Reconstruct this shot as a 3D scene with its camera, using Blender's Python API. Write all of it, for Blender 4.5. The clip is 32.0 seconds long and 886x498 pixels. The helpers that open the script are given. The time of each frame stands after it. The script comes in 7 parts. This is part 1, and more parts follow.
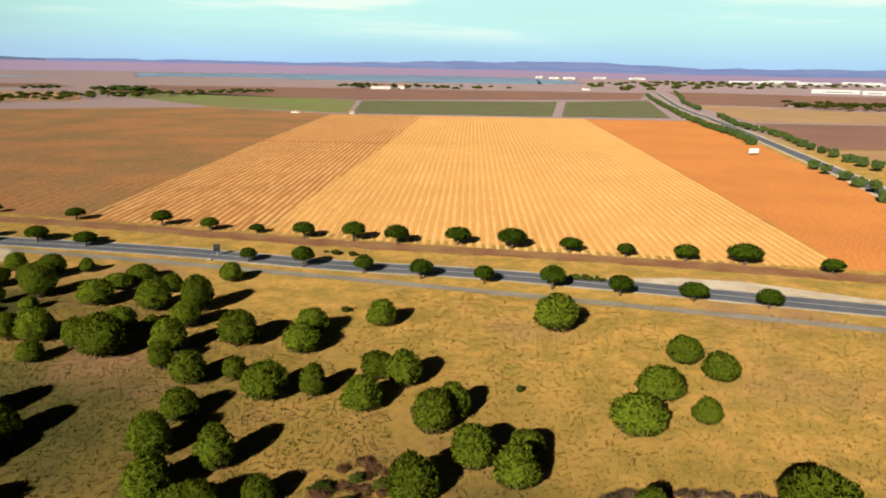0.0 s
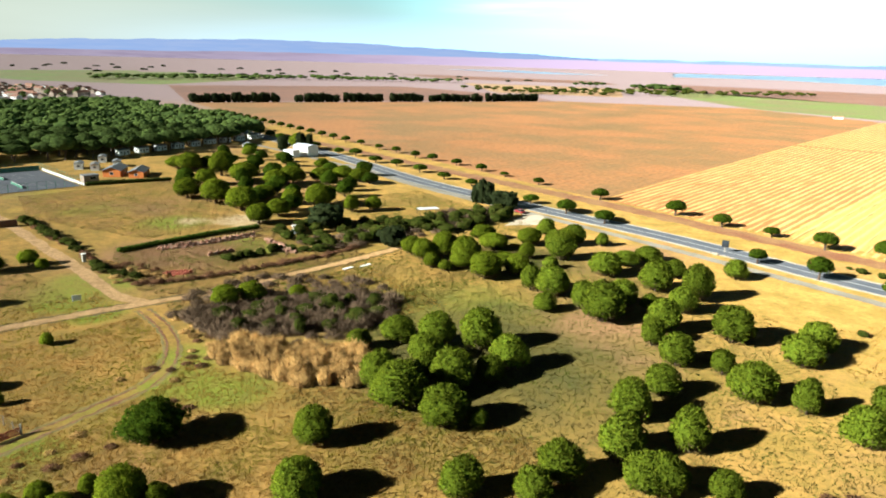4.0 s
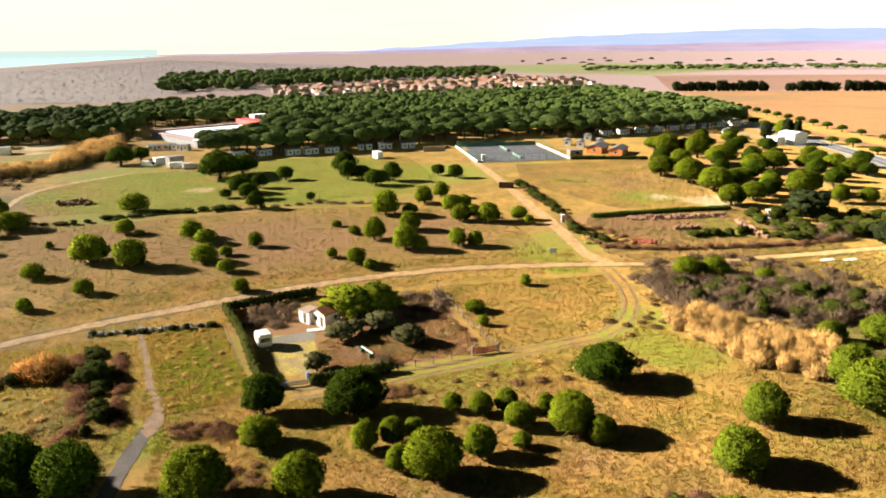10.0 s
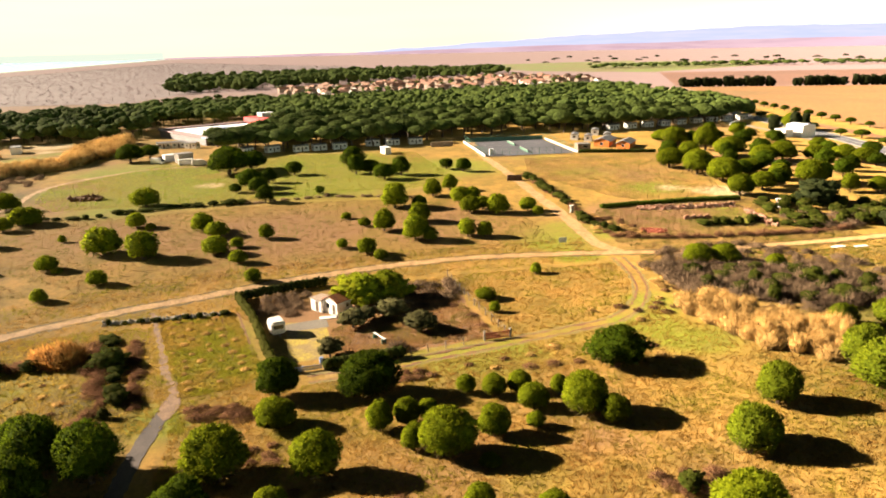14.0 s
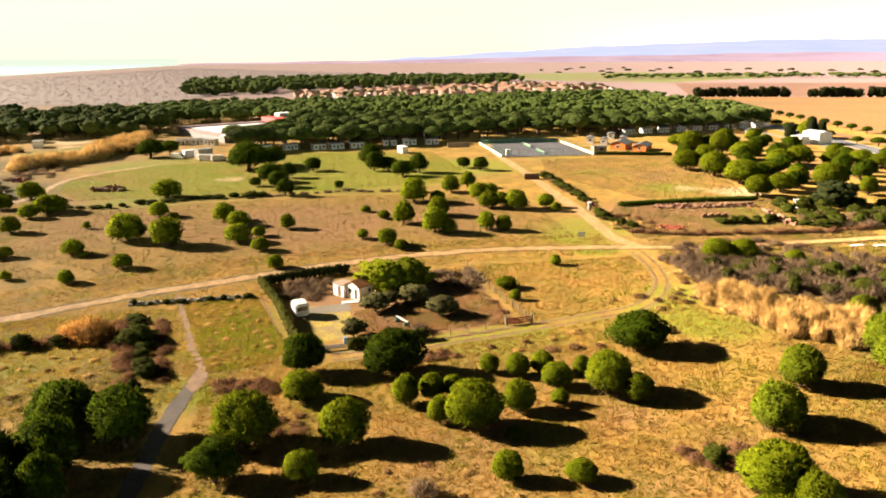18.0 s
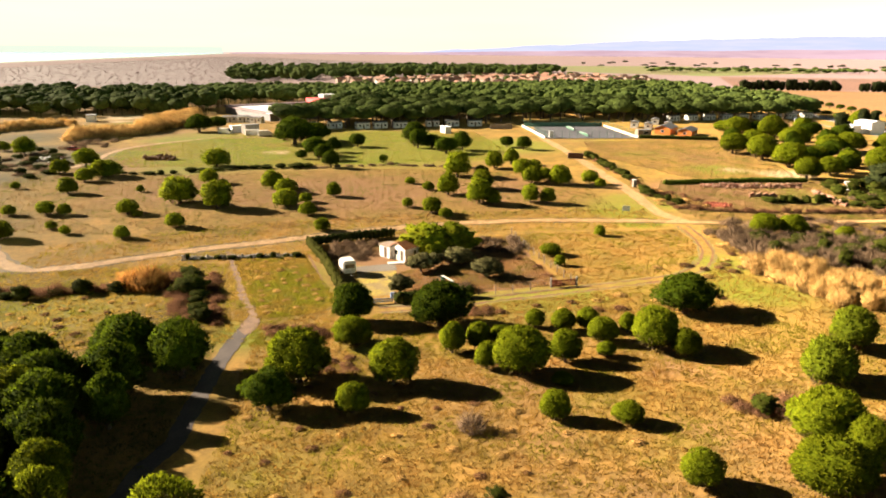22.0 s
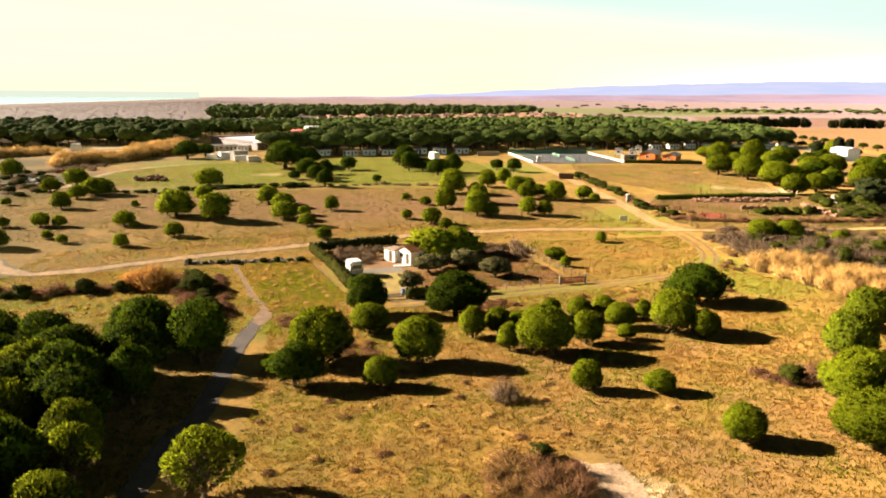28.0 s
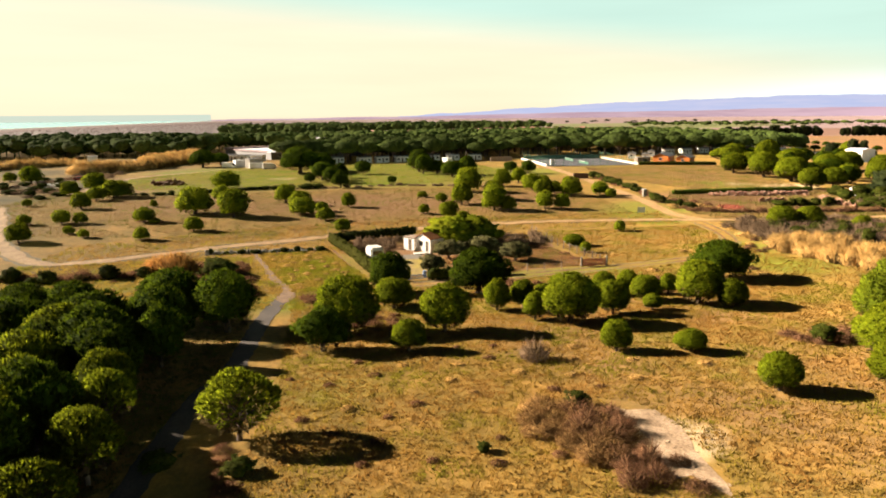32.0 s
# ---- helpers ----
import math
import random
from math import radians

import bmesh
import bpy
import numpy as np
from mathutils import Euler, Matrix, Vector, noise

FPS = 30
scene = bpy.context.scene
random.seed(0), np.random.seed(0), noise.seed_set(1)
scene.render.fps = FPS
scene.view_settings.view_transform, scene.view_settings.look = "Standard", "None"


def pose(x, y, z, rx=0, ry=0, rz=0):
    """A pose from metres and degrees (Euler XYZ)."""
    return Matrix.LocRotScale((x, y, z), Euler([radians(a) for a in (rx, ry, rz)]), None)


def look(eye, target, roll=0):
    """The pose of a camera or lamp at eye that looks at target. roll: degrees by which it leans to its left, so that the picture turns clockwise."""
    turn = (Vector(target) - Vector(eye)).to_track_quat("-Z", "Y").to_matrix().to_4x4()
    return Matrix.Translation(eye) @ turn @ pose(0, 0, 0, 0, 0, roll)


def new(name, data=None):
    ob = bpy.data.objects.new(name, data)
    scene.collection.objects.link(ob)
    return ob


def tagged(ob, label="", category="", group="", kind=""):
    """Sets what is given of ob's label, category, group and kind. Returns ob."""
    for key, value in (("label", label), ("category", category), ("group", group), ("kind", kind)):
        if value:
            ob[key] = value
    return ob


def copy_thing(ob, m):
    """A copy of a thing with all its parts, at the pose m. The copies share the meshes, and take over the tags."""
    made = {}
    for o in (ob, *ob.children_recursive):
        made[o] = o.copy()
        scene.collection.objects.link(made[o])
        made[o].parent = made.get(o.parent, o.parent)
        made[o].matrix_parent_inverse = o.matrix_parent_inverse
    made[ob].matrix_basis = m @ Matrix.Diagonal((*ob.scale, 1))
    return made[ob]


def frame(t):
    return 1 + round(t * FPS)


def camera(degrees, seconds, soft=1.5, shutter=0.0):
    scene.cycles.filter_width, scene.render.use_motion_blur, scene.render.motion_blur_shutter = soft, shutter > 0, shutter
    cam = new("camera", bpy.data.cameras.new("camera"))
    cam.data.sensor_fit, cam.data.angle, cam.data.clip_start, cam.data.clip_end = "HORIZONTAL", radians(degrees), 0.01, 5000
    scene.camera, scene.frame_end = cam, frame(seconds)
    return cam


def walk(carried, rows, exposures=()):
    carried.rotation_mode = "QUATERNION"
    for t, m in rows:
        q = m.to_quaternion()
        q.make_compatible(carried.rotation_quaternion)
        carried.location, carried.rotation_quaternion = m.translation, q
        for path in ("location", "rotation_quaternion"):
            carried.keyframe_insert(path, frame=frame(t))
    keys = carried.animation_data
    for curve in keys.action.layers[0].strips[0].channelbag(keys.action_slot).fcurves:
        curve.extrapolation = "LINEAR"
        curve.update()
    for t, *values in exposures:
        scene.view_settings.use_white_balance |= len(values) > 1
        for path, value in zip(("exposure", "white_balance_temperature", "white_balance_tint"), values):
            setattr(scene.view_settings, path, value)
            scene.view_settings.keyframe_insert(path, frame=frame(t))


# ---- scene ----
cam = camera(62.42, 32.0, soft=1.85)
# seconds, place, Euler angles
PATH = [
    (0.0, -0.00, -0.00, 52.46, 75.99, -0.99, 0.26),
    (0.5, -0.20, -0.15, 52.20, 75.78, -1.34, 2.04),
    (1.0, -0.35, -0.29, 51.92, 75.74, -1.09, 7.26),
    (1.5, -0.43, -0.41, 51.60, 75.74, -0.74, 15.43),
    (2.0, -0.43, -0.50, 51.27, 75.55, -0.56, 23.32),
    (2.5, -0.41, -0.64, 50.89, 75.31, -0.59, 29.07),
    (3.0, -0.43, -0.82, 50.50, 75.20, -0.94, 32.95),
    (3.5, -0.48, -1.01, 50.09, 75.18, -1.42, 36.06),
    (5.5, -0.68, -1.60, 48.31, 75.49, -0.96, 51.19),
    (6.0, -0.62, -1.80, 47.85, 75.44, -0.80, 54.59),
    (6.5, -0.50, -2.03, 47.42, 75.34, -0.72, 58.24),
    (7.0, -0.33, -2.25, 47.01, 75.26, -0.41, 62.35),
    (7.5, -0.15, -2.42, 46.65, 75.03, -0.06, 66.87),
    (8.0, 0.03, -2.52, 46.36, 74.74, 0.39, 71.10),
    (8.5, 0.21, -2.57, 46.07, 74.41, 0.76, 74.31),
    (9.0, 0.38, -2.65, 45.78, 74.17, 0.80, 75.70),
    (9.5, 0.55, -2.79, 45.48, 74.22, 0.69, 75.55),
    (10.0, 0.70, -2.88, 45.22, 74.40, 0.56, 75.29),
    (10.5, 0.82, -2.91, 45.00, 74.57, 0.57, 75.20),
    (11.0, 0.91, -2.93, 44.78, 74.60, 0.59, 75.01),
    (11.5, 0.98, -2.98, 44.55, 74.49, 0.69, 74.92),
    (12.0, 1.06, -3.05, 44.32, 74.49, 0.91, 75.19),
    (12.5, 1.16, -3.18, 44.06, 74.50, 1.12, 75.47),
    (13.0, 1.28, -3.38, 43.78, 74.37, 1.11, 75.50),
    (13.5, 1.43, -3.63, 43.47, 74.30, 1.14, 75.50),
    (14.0, 1.59, -3.92, 43.14, 74.45, 1.15, 75.66),
    (14.5, 1.77, -4.25, 42.79, 74.62, 1.11, 75.83),
    (16.5, 2.50, -5.53, 41.31, 74.97, 0.60, 76.12),
    (17.0, 2.73, -5.89, 40.87, 75.03, 0.52, 76.18),
    (17.5, 3.00, -6.28, 40.35, 75.12, 0.43, 76.32),
    (18.0, 3.28, -6.68, 39.81, 75.19, 0.35, 76.63),
    (18.5, 3.58, -7.07, 39.25, 75.21, 0.32, 77.17),
    (19.0, 3.92, -7.47, 38.68, 75.15, 0.24, 77.80),
    (19.5, 4.25, -7.87, 38.07, 75.01, 0.17, 78.39),
    (20.0, 4.59, -8.23, 37.44, 74.82, 0.10, 78.92),
    (20.5, 4.88, -8.54, 36.82, 74.69, 0.00, 79.37),
    (21.0, 5.13, -8.74, 36.20, 74.66, -0.15, 79.71),
    (21.5, 5.32, -8.90, 35.60, 74.67, -0.33, 79.82),
    (22.0, 5.46, -9.01, 35.01, 74.68, -0.45, 79.70),
    (22.5, 5.57, -9.09, 34.43, 74.77, -0.43, 79.35),
    (23.0, 5.64, -9.25, 33.87, 74.76, -0.37, 78.74),
    (23.5, 5.69, -9.55, 33.29, 74.50, -0.27, 77.90),
    (24.0, 5.71, -10.00, 32.73, 74.18, -0.10, 77.21),
    (24.5, 5.71, -10.57, 32.18, 74.17, 0.08, 76.83),
    (25.0, 5.67, -11.27, 31.63, 74.80, 0.29, 76.68),
    (25.5, 5.66, -11.95, 31.07, 75.76, 0.37, 76.66),
    (27.5, 5.92, -14.05, 28.61, 77.56, -0.40, 77.52),
    (28.0, 6.01, -14.37, 27.93, 78.10, -0.42, 77.78),
    (28.5, 6.09, -14.61, 27.22, 78.60, -0.42, 77.98),
    (29.0, 6.16, -14.87, 26.51, 79.07, -0.22, 78.05),
    (29.5, 6.25, -15.15, 25.82, 79.45, -0.06, 78.11),
    (30.0, 6.34, -15.46, 25.14, 79.75, 0.10, 78.21),
    (30.5, 6.43, -15.72, 24.46, 79.98, 0.22, 78.39),
    (31.0, 6.52, -15.93, 23.75, 80.02, 0.32, 78.59),
    (31.5, 6.61, -16.08, 23.07, 79.86, 0.43, 78.66),
    (32.0, 6.71, -16.17, 22.38, 79.61, 0.48, 78.44),
]
# seconds, stops, kelvin, tint
EXPOSURES = [(0.0, 1.08, 6500, 8), (1.0, 1.1, 6400, 7), (2.0, 1.36, 6200, 5), (3.0, 1.95, 6000, 3), (6.0, 2.58, 5500, -5), (7.0, 2.66, 5600, -4), (8.0, 2.76, 5850, 1), (9.0, 2.86, 6200, 6), (11.0, 2.98, 7400, 14), (14.0, 3.06, 8000, 17), (17.0, 3.05, 8000, 16), (21.0, 3.08, 7900, 16), (25.0, 3.06, 8200, 17), (28.0, 2.94, 8000, 16), (32.0, 2.7, 7700, 15)]
walk(cam, [(t, pose(x, y, z, a, b, c)) for t, x, y, z, a, b, c in PATH], EXPOSURES)
# ---------------------------------------------------------------- light
SUN_ANGLE, SUN_HEIGHT = 246.0, 25.0          # degrees from +x, and above the horizon
HAZE_TOP, HAZE_COOL = (0.081, 0.134, 0.131, 1.0), (0.26, 0.42, 0.40, 1.0)
HAZE_LOW, HAZE_WARM = (0.2, 0.31, 0.43, 1.0), (0.142, 0.141, 0.114, 1.0)
HAZE_CLOUD = (0.43, 0.46, 0.40, 1.0)
world = bpy.data.worlds.new("sky")
scene.world = world
world.use_nodes = True
wn, wl = world.node_tree.nodes, world.node_tree.links
sky = wn.new("ShaderNodeTexSky")
sky.sky_type, sky.sun_disc = "NISHITA", False
sky.sun_elevation, sky.sun_rotation = radians(SUN_HEIGHT), radians(90 - SUN_ANGLE)
sky.air_density, sky.dust_density, sky.ozone_density = 1.0, 1.0, 1.0
back = wn["Background"]
back.inputs["Strength"].default_value = 0.0022
wl.new(sky.outputs["Color"], back.inputs["Color"])
# bright sea haze low over the horizon, cream towards the sun and cyan away from it
way = wn.new("ShaderNodeTexCoord")
split = wn.new("ShaderNodeSeparateXYZ")
wl.new(way.outputs["Generated"], split.inputs[0])
towards = wn.new("ShaderNodeVectorMath")
towards.operation = "DOT_PRODUCT"
towards.inputs[1].default_value = (math.cos(radians(SUN_ANGLE)), math.sin(radians(SUN_ANGLE)), 0.0)
wl.new(way.outputs["Generated"], towards.inputs[0])
drift = wn.new("ShaderNodeTexNoise")
drift.inputs["Scale"].default_value, drift.inputs["Detail"].default_value = 3.0, 4.0
stretch = wn.new("ShaderNodeMapping")
stretch.inputs["Scale"].default_value = (1.0, 1.0, 12.0)
wl.new(way.outputs["Generated"], stretch.inputs[0])
wl.new(stretch.outputs[0], drift.inputs["Vector"])
warm = wn.new("ShaderNodeMapRange")
warm.interpolation_type = "SMOOTHSTEP"
warm.inputs["From Min"].default_value, warm.inputs["From Max"].default_value = -0.85, 0.15
wl.new(towards.outputs["Value"], warm.inputs["Value"])
tone = wn.new("ShaderNodeMix")
tone.data_type = "RGBA"
tone.inputs[7].default_value = HAZE_WARM
cool = wn.new("ShaderNodeMix")
cool.data_type = "RGBA"
cool.inputs[6].default_value = HAZE_LOW
high = wn.new("ShaderNodeMix")
high.data_type = "RGBA"
high.inputs[6].default_value, high.inputs[7].default_value = HAZE_COOL, HAZE_TOP
aside = wn.new("ShaderNodeMapRange")
aside.interpolation_type = "SMOOTHSTEP"
aside.inputs["From Min"].default_value, aside.inputs["From Max"].default_value = 0.0, 0.55
wl.new(warm.outputs["Result"], aside.inputs["Value"])
wl.new(aside.outputs["Result"], high.inputs[0])
wl.new(high.outputs[2], cool.inputs[7])
rise = wn.new("ShaderNodeMapRange")
rise.interpolation_type = "SMOOTHSTEP"
rise.inputs["From Min"].default_value, rise.inputs["From Max"].default_value = 0.0, 0.06
wl.new(split.outputs["Z"], rise.inputs["Value"])
wl.new(rise.outputs["Result"], cool.inputs[0])
streak = wn.new("ShaderNodeMapRange")
streak.interpolation_type = "SMOOTHSTEP"
streak.inputs["From Min"].default_value, streak.inputs["From Max"].default_value = 0.5, 0.68
wl.new(drift.outputs["Fac"], streak.inputs["Value"])
aloft = wn.new("ShaderNodeMapRange")
aloft.interpolation_type = "SMOOTHSTEP"
aloft.inputs["From Min"].default_value, aloft.inputs["From Max"].default_value = 0.02, 0.06
wl.new(split.outputs["Z"], aloft.inputs["Value"])
cool_side = wn.new("ShaderNodeMath")
cool_side.operation = "MULTIPLY_ADD"
cool_side.inputs[1].default_value, cool_side.inputs[2].default_value, cool_side.use_clamp = -2.0, 0.75, True
wl.new(warm.outputs["Result"], cool_side.inputs[0])
veil, wisp = wn.new("ShaderNodeMath"), wn.new("ShaderNodeMath")
veil.operation = wisp.operation = "MULTIPLY"
wl.new(streak.outputs["Result"], veil.inputs[0])
wl.new(aloft.outputs["Result"], veil.inputs[1])
wl.new(veil.outputs[0], wisp.inputs[0])
wl.new(cool_side.outputs[0], wisp.inputs[1])
clouded = wn.new("ShaderNodeMix")
clouded.data_type = "RGBA"
clouded.inputs[7].default_value = HAZE_CLOUD
wl.new(wisp.outputs[0], clouded.inputs[0])
wl.new(cool.outputs[2], clouded.inputs[6])
wl.new(clouded.outputs[2], tone.inputs[6])
lift = wn.new("ShaderNodeMapRange")
lift.interpolation_type = "SMOOTHSTEP"
lift.inputs["From Min"].default_value, lift.inputs["From Max"].default_value = 0.125, 0.06
leaning = wn.new("ShaderNodeMath")
leaning.operation = "MULTIPLY_ADD"
leaning.inputs[1].default_value = -0.1
wl.new(towards.outputs["Value"], leaning.inputs[0])
wl.new(split.outputs["Z"], leaning.inputs[2])
wl.new(leaning.outputs[0], lift.inputs["Value"])
creamy = wn.new("ShaderNodeMath")
creamy.operation = "MULTIPLY"
wl.new(warm.outputs["Result"], creamy.inputs[0])
wl.new(lift.outputs["Result"], creamy.inputs[1])
wl.new(creamy.outputs[0], tone.inputs[0])
fade = wn.new("ShaderNodeMapRange")
fade.interpolation_type = "SMOOTHSTEP"
fade.inputs["From Min"].default_value, fade.inputs["From Max"].default_value = 0.30, 0.17
wl.new(split.outputs["Z"], fade.inputs["Value"])
cloud = wn.new("ShaderNodeMapRange")
cloud.inputs["To Min"].default_value, cloud.inputs["To Max"].default_value = 0.92, 1.1
wl.new(drift.outputs["Fac"], cloud.inputs["Value"])
level = wn.new("ShaderNodeMath")
level.operation = "MULTIPLY"
wl.new(fade.outputs["Result"], level.inputs[0])
wl.new(cloud.outputs["Result"], level.inputs[1])
haze = wn.new("ShaderNodeBackground")
wl.new(tone.outputs[2], haze.inputs["Color"])
wl.new(level.outputs[0], haze.inputs["Strength"])
both = wn.new("ShaderNodeAddShader")
wl.new(back.outputs[0], both.inputs[0])
wl.new(haze.outputs[0], both.inputs[1])
wl.new(both.outputs[0], wn["World Output"].inputs["Surface"])
sun = new("sun", bpy.data.lights.new("sun", "SUN"))
sun.data.energy, sun.data.angle, sun.data.color = 5.0, radians(0.5), (1.0, 0.93, 0.80)
sa, se = radians(SUN_ANGLE), radians(SUN_HEIGHT)
sun.matrix_world = look((math.cos(sa) * math.cos(se) * 90, math.sin(sa) * math.cos(se) * 90, math.sin(se) * 90), (0, 0, 0))


# ---------------------------------------------------------------- materials
def material(name, rough=0.9, metal=0.0, spec=0.3):
    m = bpy.data.materials.new(name)
    m.use_nodes = True
    b = m.node_tree.nodes["Principled BSDF"]
    b.inputs["Roughness"].default_value, b.inputs["Metallic"].default_value = rough, metal
    b.inputs["Specular IOR Level"].default_value = spec
    if rough >= 0.84:
        b.inputs["Diffuse Roughness"].default_value = 0.85
    return m, m.node_tree.nodes, m.node_tree.links, b


def coords(n):
    return n.new("ShaderNodeTexCoord").outputs["Object"]


def noise_tex(n, l, vec, scale, detail=4.0, rough=0.6):
    t = n.new("ShaderNodeTexNoise")
    t.inputs["Scale"].default_value, t.inputs["Detail"].default_value, t.inputs["Roughness"].default_value = scale, detail, rough
    l.new(vec, t.inputs["Vector"])
    return t.outputs["Fac"]


def ramp(n, l, fac, lo, hi):
    r = n.new("ShaderNodeMapRange")
    r.interpolation_type = "SMOOTHSTEP"
    r.inputs["From Min"].default_value, r.inputs["From Max"].default_value = lo, hi
    l.new(fac, r.inputs["Value"])
    return r.outputs["Result"]


def mix(n, l, fac, a, b, blend="MIX"):
    m = n.new("ShaderNodeMix")
    m.data_type, m.blend_type = "RGBA", blend
    for sock, v in ((m.inputs[0], fac), (m.inputs[6], a), (m.inputs[7], b)):
        if isinstance(v, (int, float)):
            sock.default_value = v
        elif isinstance(v, tuple):
            sock.default_value = (*v, 1.0)
        else:
            l.new(v, sock)
    return m.outputs[2]


def bump(n, l, b, height, strength, distance):
    k = n.new("ShaderNodeBump")
    k.inputs["Strength"].default_value, k.inputs["Distance"].default_value = strength, distance
    l.new(height, k.inputs["Height"])
    l.new(k.outputs["Normal"], b.inputs["Normal"])


def plain(name, a, c=None, big=0.3, fine=6.0, rough=0.85, metal=0.0, bumpy=0.3, depth=0.02, spec=0.3):
    """Two colours mixed by a coarse and a fine noise, with fine relief."""
    m, n, l, b = material(name, rough, metal, spec)
    v = coords(n)
    c = c or tuple(x * 0.75 for x in a)
    coarse, grain = noise_tex(n, l, v, big), noise_tex(n, l, v, fine, 6.0)
    col = mix(n, l, ramp(n, l, coarse, 0.35, 0.65), a, c)
    col = mix(n, l, ramp(n, l, grain, 0.3, 0.75), col, mix(n, l, 0.5, col, (0.0, 0.0, 0.0)))
    l.new(col, b.inputs["Base Color"])
    bump(n, l, b, grain, bumpy, depth)
    return m


def leafy(name, a, c, fine=3.0, depth=0.15, glow=0.25):
    """Foliage: varies from tree to tree, from clump to clump and in fine grain."""
    m, n, l, b = material(name, 0.9, 0.0, 0.02)
    v = coords(n)
    isl = n.new("ShaderNodeNewGeometry").outputs["Random Per Island"]
    ob = n.new("ShaderNodeObjectInfo").outputs["Random"]
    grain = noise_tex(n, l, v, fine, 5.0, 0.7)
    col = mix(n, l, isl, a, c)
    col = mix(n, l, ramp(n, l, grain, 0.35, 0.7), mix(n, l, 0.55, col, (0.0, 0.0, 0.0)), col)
    tint = n.new("ShaderNodeHueSaturation")
    vary = n.new("ShaderNodeMapRange")
    vary.inputs["To Min"].default_value, vary.inputs["To Max"].default_value = 0.75, 1.25
    l.new(ob, vary.inputs["Value"])
    l.new(vary.outputs["Result"], tint.inputs["Value"])
    l.new(col, tint.inputs["Color"])
    l.new(tint.outputs["Color"], b.inputs["Base Color"])
    bump(n, l, b, grain, 0.8, depth)
    if glow:
        through_leaf = n.new("ShaderNodeBsdfTranslucent")
        l.new(tint.outputs["Color"], through_leaf.inputs["Color"])
        blend = n.new("ShaderNodeMixShader")
        blend.inputs[0].default_value = glow
        l.new(b.outputs[0], blend.inputs[1])
        l.new(through_leaf.outputs[0], blend.inputs[2])
        l.new(blend.outputs[0], n["Material Output"].inputs["Surface"])
    return m


STRAW, OLIVE, GREEN, SOIL, PALE = (0.29, 0.162, 0.042), (0.165, 0.108, 0.024), (0.128, 0.155, 0.013), (0.185, 0.10, 0.05), (0.35, 0.26, 0.15)


def ground_material():
    m, n, l, b = material("dry_grassland", 0.95, 0.0, 0.1)
    v = coords(n)
    tuft, patch, wide, mound = noise_tex(n, l, v, 3.6, 8.0, 0.72), noise_tex(n, l, v, 0.13, 7.0, 0.68), noise_tex(n, l, v, 0.02, 3.0), noise_tex(n, l, v, 0.7, 6.0, 0.7)
    col = mix(n, l, ramp(n, l, patch, 0.36, 0.66), OLIVE, STRAW)
    col = mix(n, l, ramp(n, l, wide, 0.5, 0.75), col, SOIL)

    def zone(tag, colour, lo, hi):
        at = n.new("ShaderNodeAttribute")
        at.attribute_name = tag
        add = n.new("ShaderNodeMath")
        add.operation = "MULTIPLY_ADD"
        l.new(patch, add.inputs[0])
        add.inputs[1].default_value = 0.9
        l.new(at.outputs["Fac"], add.inputs[2])
        return mix(n, l, ramp(n, l, add.outputs[0], lo + 0.15, hi + 0.15), col, colour)
    col = mix(n, l, ramp(n, l, mound, 0.42, 0.68), col, mix(n, l, 0.35, col, (0.045, 0.035, 0.012)))
    # mauve haze painted into the ground colour, growing with distance
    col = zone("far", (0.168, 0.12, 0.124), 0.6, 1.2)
    lush = mix(n, l, ramp(n, l, mound, 0.40, 0.62), GREEN, mix(n, l, ramp(n, l, tuft, 0.4, 0.6), (0.085, 0.09, 0.012), (0.17, 0.155, 0.022)))
    lush = mix(n, l, ramp(n, l, wide, 0.42, 0.6), lush, mix(n, l, 0.3, lush, (0.20, 0.14, 0.04)))
    col = zone("green", lush, 0.55, 1.05)
    # dark weeds; the same tone paints dimmer light onto the grove ground
    col = zone("weeds", (0.045, 0.041, 0.012), 0.5, 1.15)
    col = zone("soil", SOIL, 0.55, 1.05)
    col = zone("bare", PALE, 0.7, 1.1)
    col = mix(n, l, ramp(n, l, tuft, 0.36, 0.6), mix(n, l, 0.25, col, (0.02, 0.014, 0.0)), col)
    l.new(col, b.inputs["Base Color"])
    bump(n, l, b, tuft, 0.7, 0.09)
    return m


def grass_material(name, straw, dull, green, russet):
    """Dry blades: straw, with green and russet drifts over the ground."""
    m, n, l, b = material(name, 0.85, 0.0, 0.1)
    v = coords(n)
    isl = n.new("ShaderNodeNewGeometry").outputs["Random Per Island"]
    drift, spot, wide = noise_tex(n, l, v, 0.16, 5.0, 0.65), noise_tex(n, l, v, 0.7, 4.0), noise_tex(n, l, v, 0.05, 3.0)
    col = mix(n, l, isl, straw, dull)
    col = mix(n, l, ramp(n, l, drift, 0.44, 0.6), col, green)
    col = mix(n, l, ramp(n, l, wide, 0.48, 0.62), col, mix(n, l, 0.38, col, russet))
    col = mix(n, l, ramp(n, l, spot, 0.56, 0.72), col, mix(n, l, 0.3, col, (0.04, 0.03, 0.01)))
    l.new(col, b.inputs["Base Color"])
    thin = n.new("ShaderNodeBsdfTranslucent")
    l.new(col, thin.inputs["Color"])
    blend = n.new("ShaderNodeMixShader")
    blend.inputs[0].default_value = 0.45
    l.new(b.outputs[0], blend.inputs[1])
    l.new(thin.outputs[0], blend.inputs[2])
    l.new(blend.outputs[0], n["Material Output"].inputs["Surface"])
    return m


